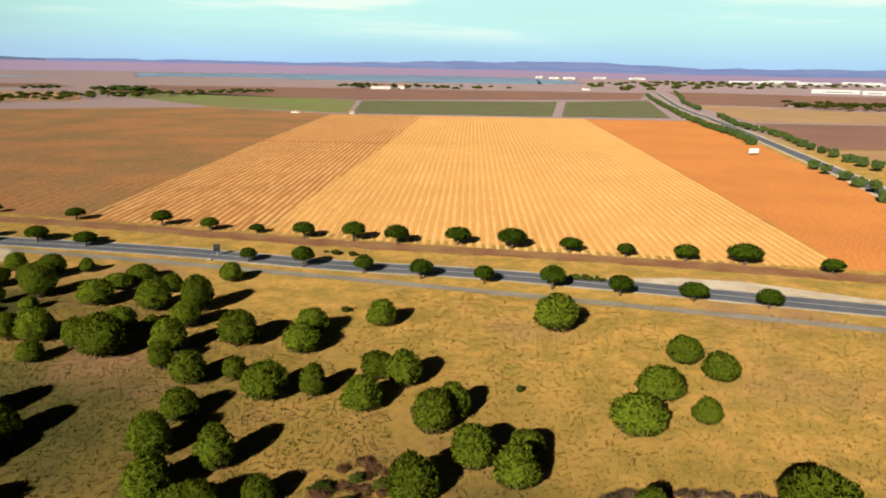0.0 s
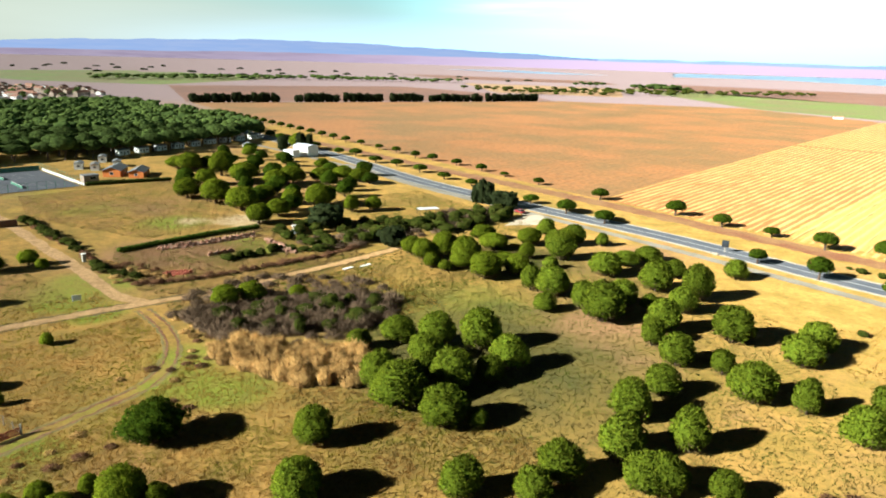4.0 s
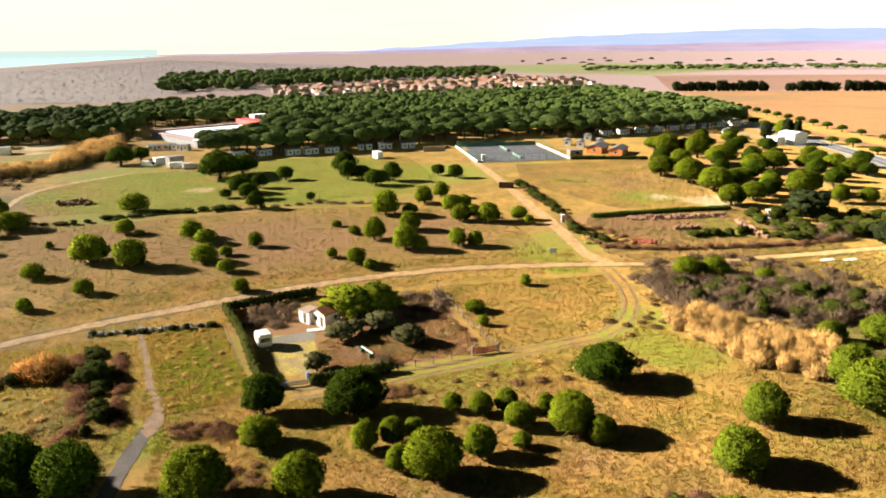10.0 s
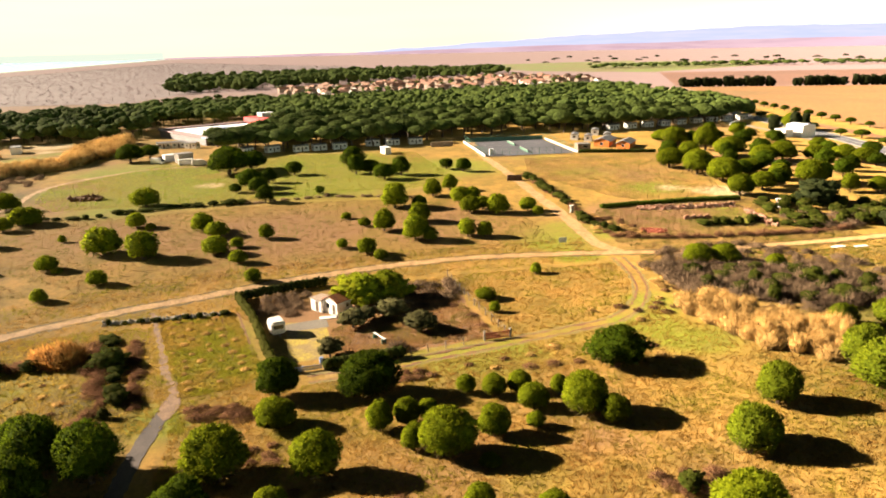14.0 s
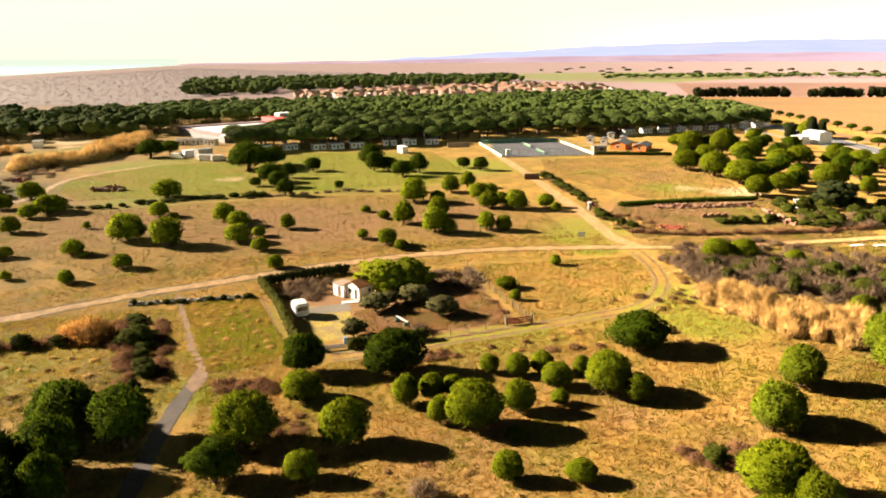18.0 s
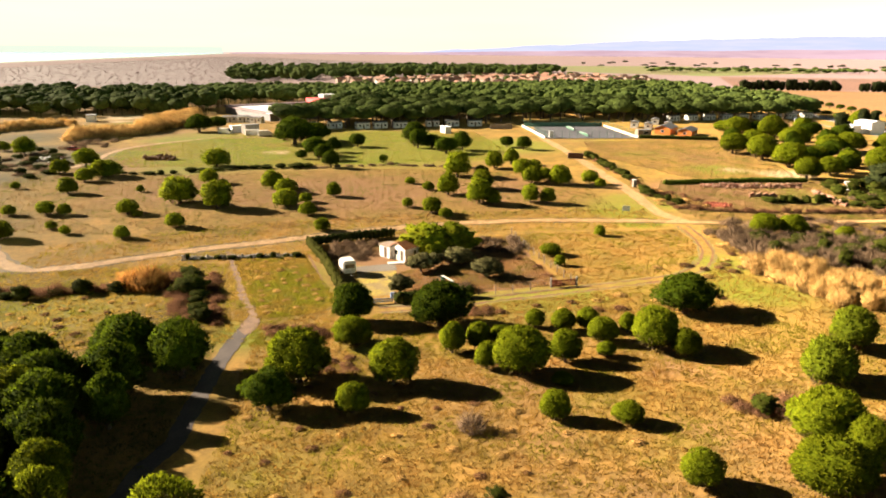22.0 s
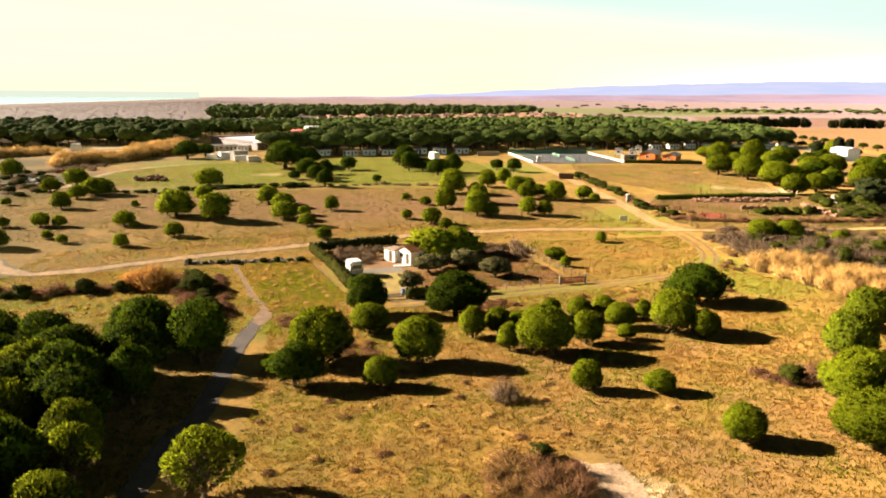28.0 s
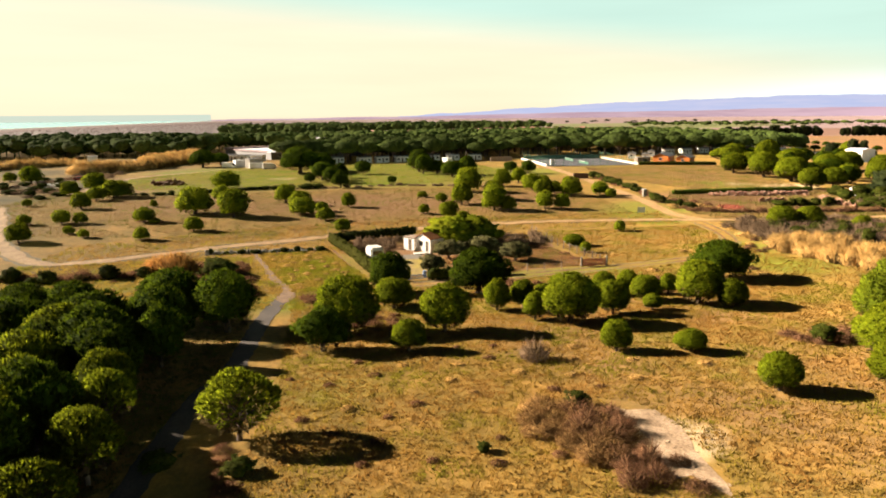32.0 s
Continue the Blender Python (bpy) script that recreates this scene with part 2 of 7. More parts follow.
M_GROUND = ground_material()
M_ASPHALT = plain("asphalt", (0.055, 0.058, 0.07), (0.075, 0.075, 0.085), 0.1, 9.0, 0.85)
M_LANE = plain("worn_lane_asphalt", (0.062, 0.046, 0.04), (0.042, 0.032, 0.028), 0.5, 5.0)
M_PATHGREY = plain("grey_path", (0.156, 0.138, 0.114), (0.12, 0.102, 0.078), 0.1, 5.0)
M_PAINT = plain("road_paint", (0.34, 0.34, 0.33), (0.26, 0.26, 0.25), 0.4, 7.0, 0.7)
M_BARE = plain("bare_pinkish_earth", (0.32, 0.225, 0.15), (0.21, 0.14, 0.085), 0.5, 4.0, 0.95, 0.0, 0.8, 0.08)
M_GRAVEL = plain("pale_gravel", (0.336, 0.282, 0.21), (0.27, 0.21, 0.15), 0.15, 4.0)
M_DIRT = plain("dirt_track", (0.35, 0.208, 0.088), (0.25, 0.142, 0.056), 0.5, 3.0, 0.95, 0.0, 0.6, 0.06)
M_FOOT = plain("brown_footpath", (0.205, 0.118, 0.066), (0.135, 0.078, 0.042), 0.6, 3.0)
M_RUT = plain("flattened_grass", (0.17, 0.125, 0.036), (0.125, 0.1, 0.026), 0.4, 3.0, 0.95, 0.0, 0.6, 0.06)
M_RUT_GRASS = plain("rank_rut_grass", (0.075, 0.046, 0.009), (0.105, 0.07, 0.014), 0.6, 3.0, 0.95, 0.0, 0.8, 0.1)
M_VINE_SOIL = plain("vineyard_soil", (0.275, 0.106, 0.026), (0.235, 0.09, 0.024), 0.012, 1.2, 0.95, 0.0, 0.8, 0.15)
M_VINE_PALE = plain("straw_vineyard_soil", (0.41, 0.198, 0.05), (0.36, 0.17, 0.043), 0.012, 1.2, 0.95, 0.0, 0.8, 0.15)
M_VINE_DARK = plain("weedy_vineyard_soil", (0.215, 0.09, 0.028), (0.135, 0.075, 0.025), 0.016, 0.5, 0.95, 0.0, 0.8, 0.15)
M_VINE_ROW = plain("straw_vine_row", (0.47, 0.27, 0.095), (0.40, 0.215, 0.07), 0.05, 2.0, 0.95)
M_ORANGE = plain("bare_orange_soil", (0.36, 0.129, 0.027), (0.312, 0.108, 0.024), 0.02, 1.0, 0.95)
M_BANK = plain("rust_brown_bank", (0.12, 0.045, 0.0180), (0.162, 0.084, 0.033), 0.1, 1.5, 0.95)
M_FIELD_GREEN = plain("green_crop", (0.10, 0.125, 0.028), (0.12, 0.10, 0.04), 0.012, 0.4)
M_FIELD_DARK = plain("dull_orchard_green", (0.062, 0.064, 0.026), (0.085, 0.078, 0.034), 0.03, 0.5)
M_FIELD_TAN = plain("tan_field", (0.24, 0.144, 0.066), (0.198, 0.114, 0.054), 0.01, 0.5)
M_FIELD_BROWN = plain("brown_field", (0.145, 0.07, 0.048), (0.118, 0.06, 0.044), 0.01, 0.5)
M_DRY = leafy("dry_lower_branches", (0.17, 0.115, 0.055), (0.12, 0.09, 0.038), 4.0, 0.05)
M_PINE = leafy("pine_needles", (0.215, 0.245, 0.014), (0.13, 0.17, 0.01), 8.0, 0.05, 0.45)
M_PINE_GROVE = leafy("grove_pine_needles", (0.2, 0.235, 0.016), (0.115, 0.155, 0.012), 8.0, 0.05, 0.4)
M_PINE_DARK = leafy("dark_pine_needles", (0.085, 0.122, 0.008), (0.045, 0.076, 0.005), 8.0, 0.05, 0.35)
# a little blue distance haze is mixed into these needles
M_PINE_FAR = leafy("hazed_pine_needles", (0.078, 0.108, 0.025), (0.046, 0.07, 0.019), 0.8, 0.3, 0.15)
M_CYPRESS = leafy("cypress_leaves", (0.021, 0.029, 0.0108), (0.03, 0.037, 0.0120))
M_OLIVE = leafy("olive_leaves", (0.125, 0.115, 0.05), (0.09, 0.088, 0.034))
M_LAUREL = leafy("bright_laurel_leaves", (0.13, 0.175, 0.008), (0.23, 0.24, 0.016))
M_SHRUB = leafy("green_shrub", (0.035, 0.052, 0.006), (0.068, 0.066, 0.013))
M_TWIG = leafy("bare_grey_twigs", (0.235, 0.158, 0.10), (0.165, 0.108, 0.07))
# twig colour tinted mauve for the haze in front of the wood
M_TWIG_FAR = leafy("hazed_bare_twigs", (0.19, 0.146, 0.15), (0.15, 0.115, 0.118), 0.5, 0.05)
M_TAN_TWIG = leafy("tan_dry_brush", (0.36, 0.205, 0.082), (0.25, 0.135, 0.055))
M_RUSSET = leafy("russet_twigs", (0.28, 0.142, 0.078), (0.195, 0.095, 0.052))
M_GRASS = grass_material("dry_grass_blades", (0.33, 0.188, 0.044), (0.285, 0.162, 0.038), (0.20, 0.18, 0.018), (0.29, 0.118, 0.04))
# olive grass, darkened further to carry the dim light over the grove
M_GRASS_OLIVE = grass_material("olive_grass_blades", (0.14, 0.116, 0.032), (0.11, 0.096, 0.025), (0.09, 0.112, 0.015), (0.15, 0.085, 0.03))
M_GRASS_FRESH = grass_material("fresh_grass_blades", (0.36, 0.235, 0.046), (0.29, 0.20, 0.034), (0.21, 0.205, 0.018), (0.32, 0.17, 0.045))
# blue raised slightly, so the blades carry some painted haze
M_GRASS_MEADOW = grass_material("meadow_grass_blades", (0.215, 0.138, 0.056), (0.17, 0.112, 0.046), (0.13, 0.126, 0.025), (0.19, 0.108, 0.06))
M_GRASS_LAWN = grass_material("lawn_grass_blades", (0.25, 0.225, 0.045), (0.2, 0.19, 0.035), (0.15, 0.205, 0.02), (0.27, 0.19, 0.05))
M_GRASS_RUSSET = grass_material("russet_garden_grass", (0.34, 0.19, 0.075), (0.27, 0.145, 0.06), (0.2, 0.15, 0.04), (0.3, 0.14, 0.055))
M_GRASS_TAN = grass_material("tan_field_grass", (0.285, 0.178, 0.085), (0.22, 0.138, 0.068), (0.15, 0.14, 0.032), (0.27, 0.15, 0.085))
M_REED_ORANGE = leafy("orange_reeds", (0.66, 0.33, 0.10), (0.52, 0.25, 0.07), 2.0, 0.05)
M_REED = leafy("dry_reeds", (0.72, 0.45, 0.17), (0.5, 0.295, 0.1), 2.0, 0.05)
M_BARK = plain("pine_bark", (0.096, 0.06, 0.039), (0.066, 0.042, 0.03), 1.0, 8.0)
# haze tint put into the litter colour, which turns it mauve
M_LITTER = plain("hazed_leaf_litter", (0.135, 0.1, 0.108), (0.112, 0.083, 0.09), 0.02, 0.3)
M_WATER, wn2, wl2, wb2 = material("water", 0.35, 0.0, 0.5)
wb2.inputs["Base Color"].default_value = (0.16, 0.22, 0.36, 1)
M_SEA, wn3, wl3, wb3 = material("sea", 0.25, 0.0, 0.5)
wb3.inputs["Base Color"].default_value = (0.12, 0.30, 0.34, 1)
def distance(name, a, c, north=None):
    """Far land that glows with haze painted into it: pale, with faint drifts of tone; towards the north it may turn
    into another tone.
    """
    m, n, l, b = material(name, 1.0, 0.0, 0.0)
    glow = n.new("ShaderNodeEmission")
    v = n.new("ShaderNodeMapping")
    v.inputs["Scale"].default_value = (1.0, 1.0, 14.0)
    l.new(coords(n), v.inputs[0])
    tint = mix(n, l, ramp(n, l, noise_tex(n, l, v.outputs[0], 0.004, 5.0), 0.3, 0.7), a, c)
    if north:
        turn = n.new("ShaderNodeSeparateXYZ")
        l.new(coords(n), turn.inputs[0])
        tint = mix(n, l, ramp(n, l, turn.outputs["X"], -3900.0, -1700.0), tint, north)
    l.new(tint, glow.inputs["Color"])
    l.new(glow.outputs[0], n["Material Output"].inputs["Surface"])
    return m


# hazy daylight is in these colours; the far land glows instead of being lit
M_HILL = distance("haze_glow_hills", (0.072, 0.092, 0.15), (0.086, 0.1, 0.15))
M_KNOLL = distance("haze_glow_knolls", (0.105, 0.13, 0.24), (0.135, 0.16, 0.26))
M_PLAINS = distance("haze_glow_plain", (0.078, 0.058, 0.077), (0.097, 0.075, 0.095), (0.215, 0.15, 0.2))
M_SEAFAR = distance("haze_glow_sea", (0.09, 0.12, 0.115), (0.095, 0.12, 0.113))


# ---------------------------------------------------------------- mesh helpers
def mesh_from(name, verts, faces, mats, smooth=False, index=None):
    me = bpy.data.meshes.new(name)
    me.from_pydata([tuple(v) for v in verts] if not isinstance(verts, np.ndarray) else verts.tolist(), [], faces if isinstance(faces, list) else faces.tolist())
    for m in mats if isinstance(mats, (list, tuple)) else [mats]:
        me.materials.append(m)
    if index is not None:
        me.polygons.foreach_set("material_index", np.asarray(index, dtype=np.int32))
    if smooth:
        me.polygons.foreach_set("use_smooth", np.ones(len(me.polygons), dtype=bool))
    me.update()
    return me


def soften(me, towards, weight):
    """Turns the shading normals of foliage towards a direction for each vertex, so that leaves shade as one soft mass."""
    own = np.empty(len(me.vertices) * 3, dtype=np.float32)
    me.vertices.foreach_get("co", own)
    co = own.reshape(-1, 3).copy()
    me.vertex_normals.foreach_get("vector", own)
    aim = towards(co)
    aim = aim / (np.linalg.norm(aim, axis=1, keepdims=True) + 1e-6)
    n = own.reshape(-1, 3) * np.where((own.reshape(-1, 3) * aim).sum(1) < 0, -1, 1)[:, None] * (1 - weight) + aim * weight
    me.normals_split_custom_set_from_vertices((n / (np.linalg.norm(n, axis=1, keepdims=True) + 1e-6)).tolist())
    return me


def part(name, data, parent, label="", at=None):
    """Links a mesh, or a bmesh with its material, as one object under a thing or a part."""
    if isinstance(data, tuple):
        bm, mat = data
        me = bpy.data.meshes.new(name)
        bm.to_mesh(me)
        bm.free()
        me.materials.append(mat)
        data = me
    ob = new(name, data)
    ob.parent = parent
    if at is not None:
        ob.matrix_basis = at
    return tagged(ob, label) if label else ob


def thing(name, m, label, category, group="", kind=""):
    ob = new(name)
    ob.matrix_basis = m
    ob.empty_display_size = 0.2
    return tagged(ob, label, category, group, kind)


def box(bm, x0, y0, z0, x1, y1, z1, bevel=0.0):
    got = bmesh.ops.create_cube(bm, size=1.0)["verts"]
    for v in got:
        v.co = Vector(((x0 + x1) / 2 + v.co.x * (x1 - x0), (y0 + y1) / 2 + v.co.y * (y1 - y0), (z0 + z1) / 2 + v.co.z * (z1 - z0)))
    if bevel:
        edges = list({e for v in got for e in v.link_edges})
        bmesh.ops.bevel(bm, geom=edges, offset=bevel, segments=2, affect="EDGES")
    return bm


def boxes(mat, *rows, bevel=0.0):
    bm = bmesh.new()
    for r in rows:
        box(bm, *r, bevel=bevel)
    return bm, mat


def sheet(name, pts, z, mat, label, category, wobble=0.0, kind="structure"):
    """A flat field; its outline is broken into short pieces that waver."""
    rng, out = random.Random(name), []
    for a, b in zip(pts, pts[1:] + pts[:1]):
        k = max(1, int(math.dist(a, b) / 4)) if wobble else 1
        for i in range(k):
            out.append((a[0] + (b[0] - a[0]) * i / k + rng.uniform(-wobble, wobble), a[1] + (b[1] - a[1]) * i / k + rng.uniform(-wobble, wobble), z))
    bm = bmesh.new()
    f = bm.faces.new([bm.verts.new(p) for p in out])
    f.normal_update()
    if f.normal.z < 0:
        f.normal_flip()
    bmesh.ops.triangulate(bm, faces=[f])
    me = bpy.data.meshes.new(name)
    bm.to_mesh(me)
    bm.free()
    me.materials.append(mat)
    return tagged(new(name, me), label, category, kind=kind)


def smooth_line(pts, step=2.0):
    """A line through the points, rounded at the corners (Catmull-Rom), in short steps."""
    p = [np.array(q, dtype=float) for q in pts]
    p = [2 * p[0] - p[1]] + p + [2 * p[-1] - p[-2]]
    out = []
    for i in range(1, len(p) - 2):
        k = max(1, int(np.linalg.norm(p[i + 1] - p[i]) / step))
        for j in range(k):
            t = j / k
            out.append(0.5 * (2 * p[i] + (p[i + 1] - p[i - 1]) * t + (2 * p[i - 1] - 5 * p[i] + 4 * p[i + 1] - p[i + 2]) * t * t + (3 * p[i] - p[i - 1] - 3 * p[i + 1] + p[i + 2]) * t ** 3))
    out.append(p[-2])
    return out


def strip_mesh(name, pts, width, z, mat, ragged=0.0, step=2.0, off=0.0, crown=0.0):
    line, rng, v, f = smooth_line(pts, step), random.Random(name), [], []
    for i, p in enumerate(line):
        d = line[min(i + 1, len(line) - 1)] - line[max(i - 1, 0)]
        d /= np.linalg.norm(d) + 1e-9
        nrm = np.array((-d[1], d[0]))
        a, b = p + nrm * (off + width / 2 + rng.uniform(-ragged, ragged)), p + nrm * (off - width / 2 + rng.uniform(-ragged, ragged))
        c = p + nrm * off
        v += [(a[0], a[1], z), (c[0], c[1], z + crown), (b[0], b[1], z)]
        if i:
            k = 3 * i
            f += [(k - 3, k - 2, k + 1, k), (k - 2, k - 1, k + 2, k + 1)]
    return mesh_from(name, v, f, mat)


def strip(name, pts, width, z, mat, label, category, ragged=0.0, step=2.0, off=0.0, kind="structure"):
    return tagged(new(name, strip_mesh(name, pts, width, z, mat, ragged, step, off)), label, category, kind=kind)


# ---------------------------------------------------------------- ground
def axis(lo, hi, fine, far, grow=1.16):
    a = list(np.arange(lo, hi + fine, fine))
    s = fine
    while a[-1] < far:
        s *= grow
        a.append(min(a[-1] + s, far))
    s = fine
    while a[0] > -far:
        s *= grow
        a.insert(0, max(a[0] - s, -far))
    return np.array(a)


# soft patches: x, y, radius, strength
GREENS = [(-90, 22, 14, .7), (-97, 40, 8, .5), (-104, 60, 8, .8), (-98, 100, 26, .6), (-85, 115, 20, .6), (-150, 62, 16, .7), (-158, 66, 10, .7),
          (-250, -66, 12, 1), (-236, -50, 14, 1), (-262, -40, 20, 1), (-281, -27, 14, .9), (-340, -100, 14, .8), (-355, -92, 10, .7), (-245, 20, 40, 1), (-255, 60, 26, 1), (-240, -30, 34, .9), (-215, -45, 22, .7), (-285, 20, 35, .9), (-100, -45, 22, .6), (-96, -12, 9, .6),
          (-84, -18, 8, .7), (-60, 2, 14, .3), (-52, -14, 9, .5), (-290, -50, 26, .8), (-230, 105, 20, .5), (-268, 100, 18, .5), (-196, 112, 12, .9), (-163, 112, 6, 1), (-152, 112, 9, 1), (-154, 100, 6, .9), (-171, 90, 5, 1), (-172, 104, 5, 1), (-150, 74, 6, .8), (-110, -14, 9, .9), (-102, -12, 8, .8), (-92, 30, 5, .9), (-96, 52, 6, .9), (-88, 58, 8, .8), (-78, -2, 6, .6), (-62, 20, 9, .5), (-48, 24, 7, .5), (-89.0, 55.8, 7, .9), (-145.7, 56.8, 7, .9), (-136.0, 59.3, 7, .9), (-96.0, 55.1, 7, .9)]
SOILS = [(-104, 9, 9, .8), (-118, 0, 8, .9), (-162, 100, 9, 1), (-160, 88, 9, .8), (-110, 14, 13, .7), (-108, 22, 10, .6), (-175, 0, 40, .7), (-172, 36, 34, .6), (-185, -40, 34, .6), (-170, 90, 16, .8), (-155, 96, 20, .6), (-225, 130, 26, .4), (-20, 105, 26, .3),
         (-60, 122, 16, .6), (-45, 110, 14, .4), (-66, 12, 14, .5), (-68, 30, 10, .5), (60, 130, 40, .25), (-85, 190, 30, .2), (-226, -62, 20, .5)]
BARES = [(-248, -20, 7, .9), (-385, -101, 16, 1), (-365, -97, 10, .8), (-228, -80, 8, .8), (-193, 116, 9, .7), (-37, 9, 5, 1), (-185, 128, 12, .8), (-320, -10, 16, .7), (-128, 68, 3, .4), (-300, -30, 12, .7), (-214, -8, 7, .6), (-92, 4, 5, .6), (-88.6, -17.4, 1.6, 1)]
gx, gy = axis(-330, 130, 2.5, 4700), axis(-110, 260, 2.5, 4700)
GX, GY = np.meshgrid(gx, gy)
cols = len(gx)
gi = (np.arange(len(gy) - 1)[:, None] * cols + np.arange(cols - 1)[None, :]).ravel()
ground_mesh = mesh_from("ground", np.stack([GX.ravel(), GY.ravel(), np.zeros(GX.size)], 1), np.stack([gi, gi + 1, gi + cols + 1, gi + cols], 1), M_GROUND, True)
# weedy patches, and among the grove pines dimness put into the colour
WEEDS_AND_DIMMING = [(-133, 112, 10, .5), (-118, 118, 12, .5), (-140, 176, 22, .5), (-150, 146, 18, .45), (-168, 192, 18, .5), (0, 96, 34, .42), (-22, 122, 28, .4), (26, 100, 24, .3), (-150, -78, 22, .6), (-175, -98, 26, .7), (-240, -88, 26, .8), (-205, -92, 22, .7), (-300, -115, 30, .7), (-265, -98, 20, .7), (-66, 98, 46, .78), (-34, 82, 26, .4), (-75, 100, 26, .5), (-50, 78, 24, .5), (-20, 66, 22, .4), (-98, 150, 24, .8), (-70, 145, 18, .6), (8, 78, 14, .7), (-170, -20, 30, .4), (-150, 20, 26, .35), (-190, 20, 26, .4), (-112, -50, 18, .5), (-93, -27, 8, .7), (-58, 60, 16, .5)]
for tag, blobs in (("weeds", WEEDS_AND_DIMMING), ("green", GREENS), ("soil", SOILS), ("bare", BARES)):
    val = np.zeros(GX.size)
    for bx, by, br, bs in blobs:
        val = np.maximum(val, bs * np.exp(-((GX.ravel() - bx) ** 2 + (GY.ravel() - by) ** 2) / (br * br)))
    ground_mesh.attributes.new(tag, "FLOAT", "POINT").data.foreach_set("value", val.astype(np.float32))
# how much painted haze the ground takes, by distance
haze_val = np.clip((np.hypot(GX, GY).ravel() - 380) / 500, 0, 1)
ground_mesh.attributes.new("far", "FLOAT", "POINT").data.foreach_set("value", haze_val.astype(np.float32))
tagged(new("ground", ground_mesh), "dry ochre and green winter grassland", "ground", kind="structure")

# how the land lies: it dips at the garden and climbs towards the camp (x, height)
LAND_X, LAND_Z = zip(*[(-3000, 0), (-660, 0), (-500, 3.0), (-401, 3.1), (-283, 2.9), (-225, 2.4), (-200, 1.7), (-180, 1.3), (-163, 0.8), (-141, -0.3), (-132, -0.9), (-118, -1.65), (-101, -1.6), (-83, -1.3), (-59, -0.5), (-42, 0), (3000, 0)])
LAND_TABLE = np.interp(np.arange(-720, 81), LAND_X, LAND_Z)
LAND_TABLE = np.convolve(np.pad(LAND_TABLE, 18, mode="edge"), np.exp(-(np.arange(-18, 19) / 6.0) ** 2 / 2) / np.exp(-(np.arange(-18, 19) / 6.0) ** 2 / 2).sum(), "valid")
SURVEY = np.array((0.7, -2.9, 45.0))


def ease(v, lo, hi):
    u = np.clip((v - lo) / (hi - lo), 0, 1)
    return u * u * (3 - 2 * u)


def land(x, y):
    h = np.interp(x, np.arange(-720, 81), LAND_TABLE)
    h = np.where(h < 0, h * (1 - 0.6 * ease(y, 34, 62)), h)
    return h * (1 - ease(y, 185, 243)) * ease(y, -390, -260)


def laid(co):
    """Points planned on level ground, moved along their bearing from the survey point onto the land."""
    co = np.asarray(co, dtype=float)
    return SURVEY + (co - SURVEY) * (1 - land(co[:, 0], co[:, 1]) / SURVEY[2])[:, None]


# sea and lake
sheet("sea", [(4600, -1100), (-4650, -400), (-4650, -4600), (4600, -4600)], 0.08, M_SEA, "pale turquoise sea along a straight beach", "sea", kind="structure")
sheet("beach", [(4600, -1085), (-4650, -385), (-4650, -410), (4600, -1115)], 0.12, M_GRAVEL, "long pale sand beach by the sea", "beach", 2.0)
sheet("lake", [(-1443, 3487), (-1077, 2600), (-900, 2780), (-787, 2825), (-377, 2560), (-10, 2460), (300, 2560), (500, 2760), (560, 3300), (420, 4000), (-20, 4400), (-633, 4350), (-1086, 3904)], 0.08, M_WATER, "blue lagoon behind brown reed beds", "lake", 12.0)
sheet("lagoon", [(-1900, 2300), (-1400, 2250), (-1250, 2450), (-1800, 2600)], 0.08, M_WATER, "shallow blue lagoon in reed beds", "lake", 8.0)


def ridge(name, a0, a1, radius, heights, mat, label, rough=6.0):
    """A band of distance between two bearings (degrees from +y towards -x), with a wavering top."""
    rng, v, f = random.Random(name), [], []
    steps = 160
    for i in range(steps + 1):
        u = i / steps
        a = radians(a0 + (a1 - a0) * u)
        k = u * (len(heights) - 1)
        j = min(int(k), len(heights) - 2)
        w = k - j
        w = w * w * (3 - 2 * w)
        h = heights[j] * (1 - w) + heights[j + 1] * w + rough * noise.noise((u * 40, len(name), 0)) + rough * 0.5 * noise.noise((u * 130, 3, 0))
        x, y = -math.sin(a) * radius, math.cos(a) * radius
        v += [(x * 0.96, y * 0.96, -2), (x, y, max(h, 2)), (x * 1.01, y * 1.01, -2)]
        if i:
            q = 3 * i
            f += [(q - 3, q, q + 1, q - 2), (q - 2, q + 1, q + 2, q - 1)]
    return tagged(new(name, mesh_from(name, v, f, mat, True)), label, "backdrop", kind="structure")


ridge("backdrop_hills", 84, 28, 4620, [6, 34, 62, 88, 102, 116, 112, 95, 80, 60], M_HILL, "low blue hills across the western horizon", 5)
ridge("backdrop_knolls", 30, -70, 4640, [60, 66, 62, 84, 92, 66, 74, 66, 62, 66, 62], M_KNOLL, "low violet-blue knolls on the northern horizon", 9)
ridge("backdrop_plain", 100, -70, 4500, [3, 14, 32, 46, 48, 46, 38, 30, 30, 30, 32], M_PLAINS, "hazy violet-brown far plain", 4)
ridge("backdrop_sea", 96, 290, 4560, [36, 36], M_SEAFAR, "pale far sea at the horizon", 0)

# ---------------------------------------------------------------- fields, roads and tracks
sheet("vineyard_field", [(-58, 231), (-15, 224), (40, 212), (112, 194), (133, 517), (150, 800), (-25, 808), (-39, 520)], 0.03, M_VINE_PALE, "pale straw-covered soil of a pruned winter vineyard", "field", 0.5)
sheet("vineyard_field", [(-124, 243), (-58.5, 231), (-39.5, 520), (-25.5, 808), (-125, 812), (-127, 515)], 0.03, M_VINE_SOIL, "orange soil of a pruned winter vineyard", "field", 0.5)
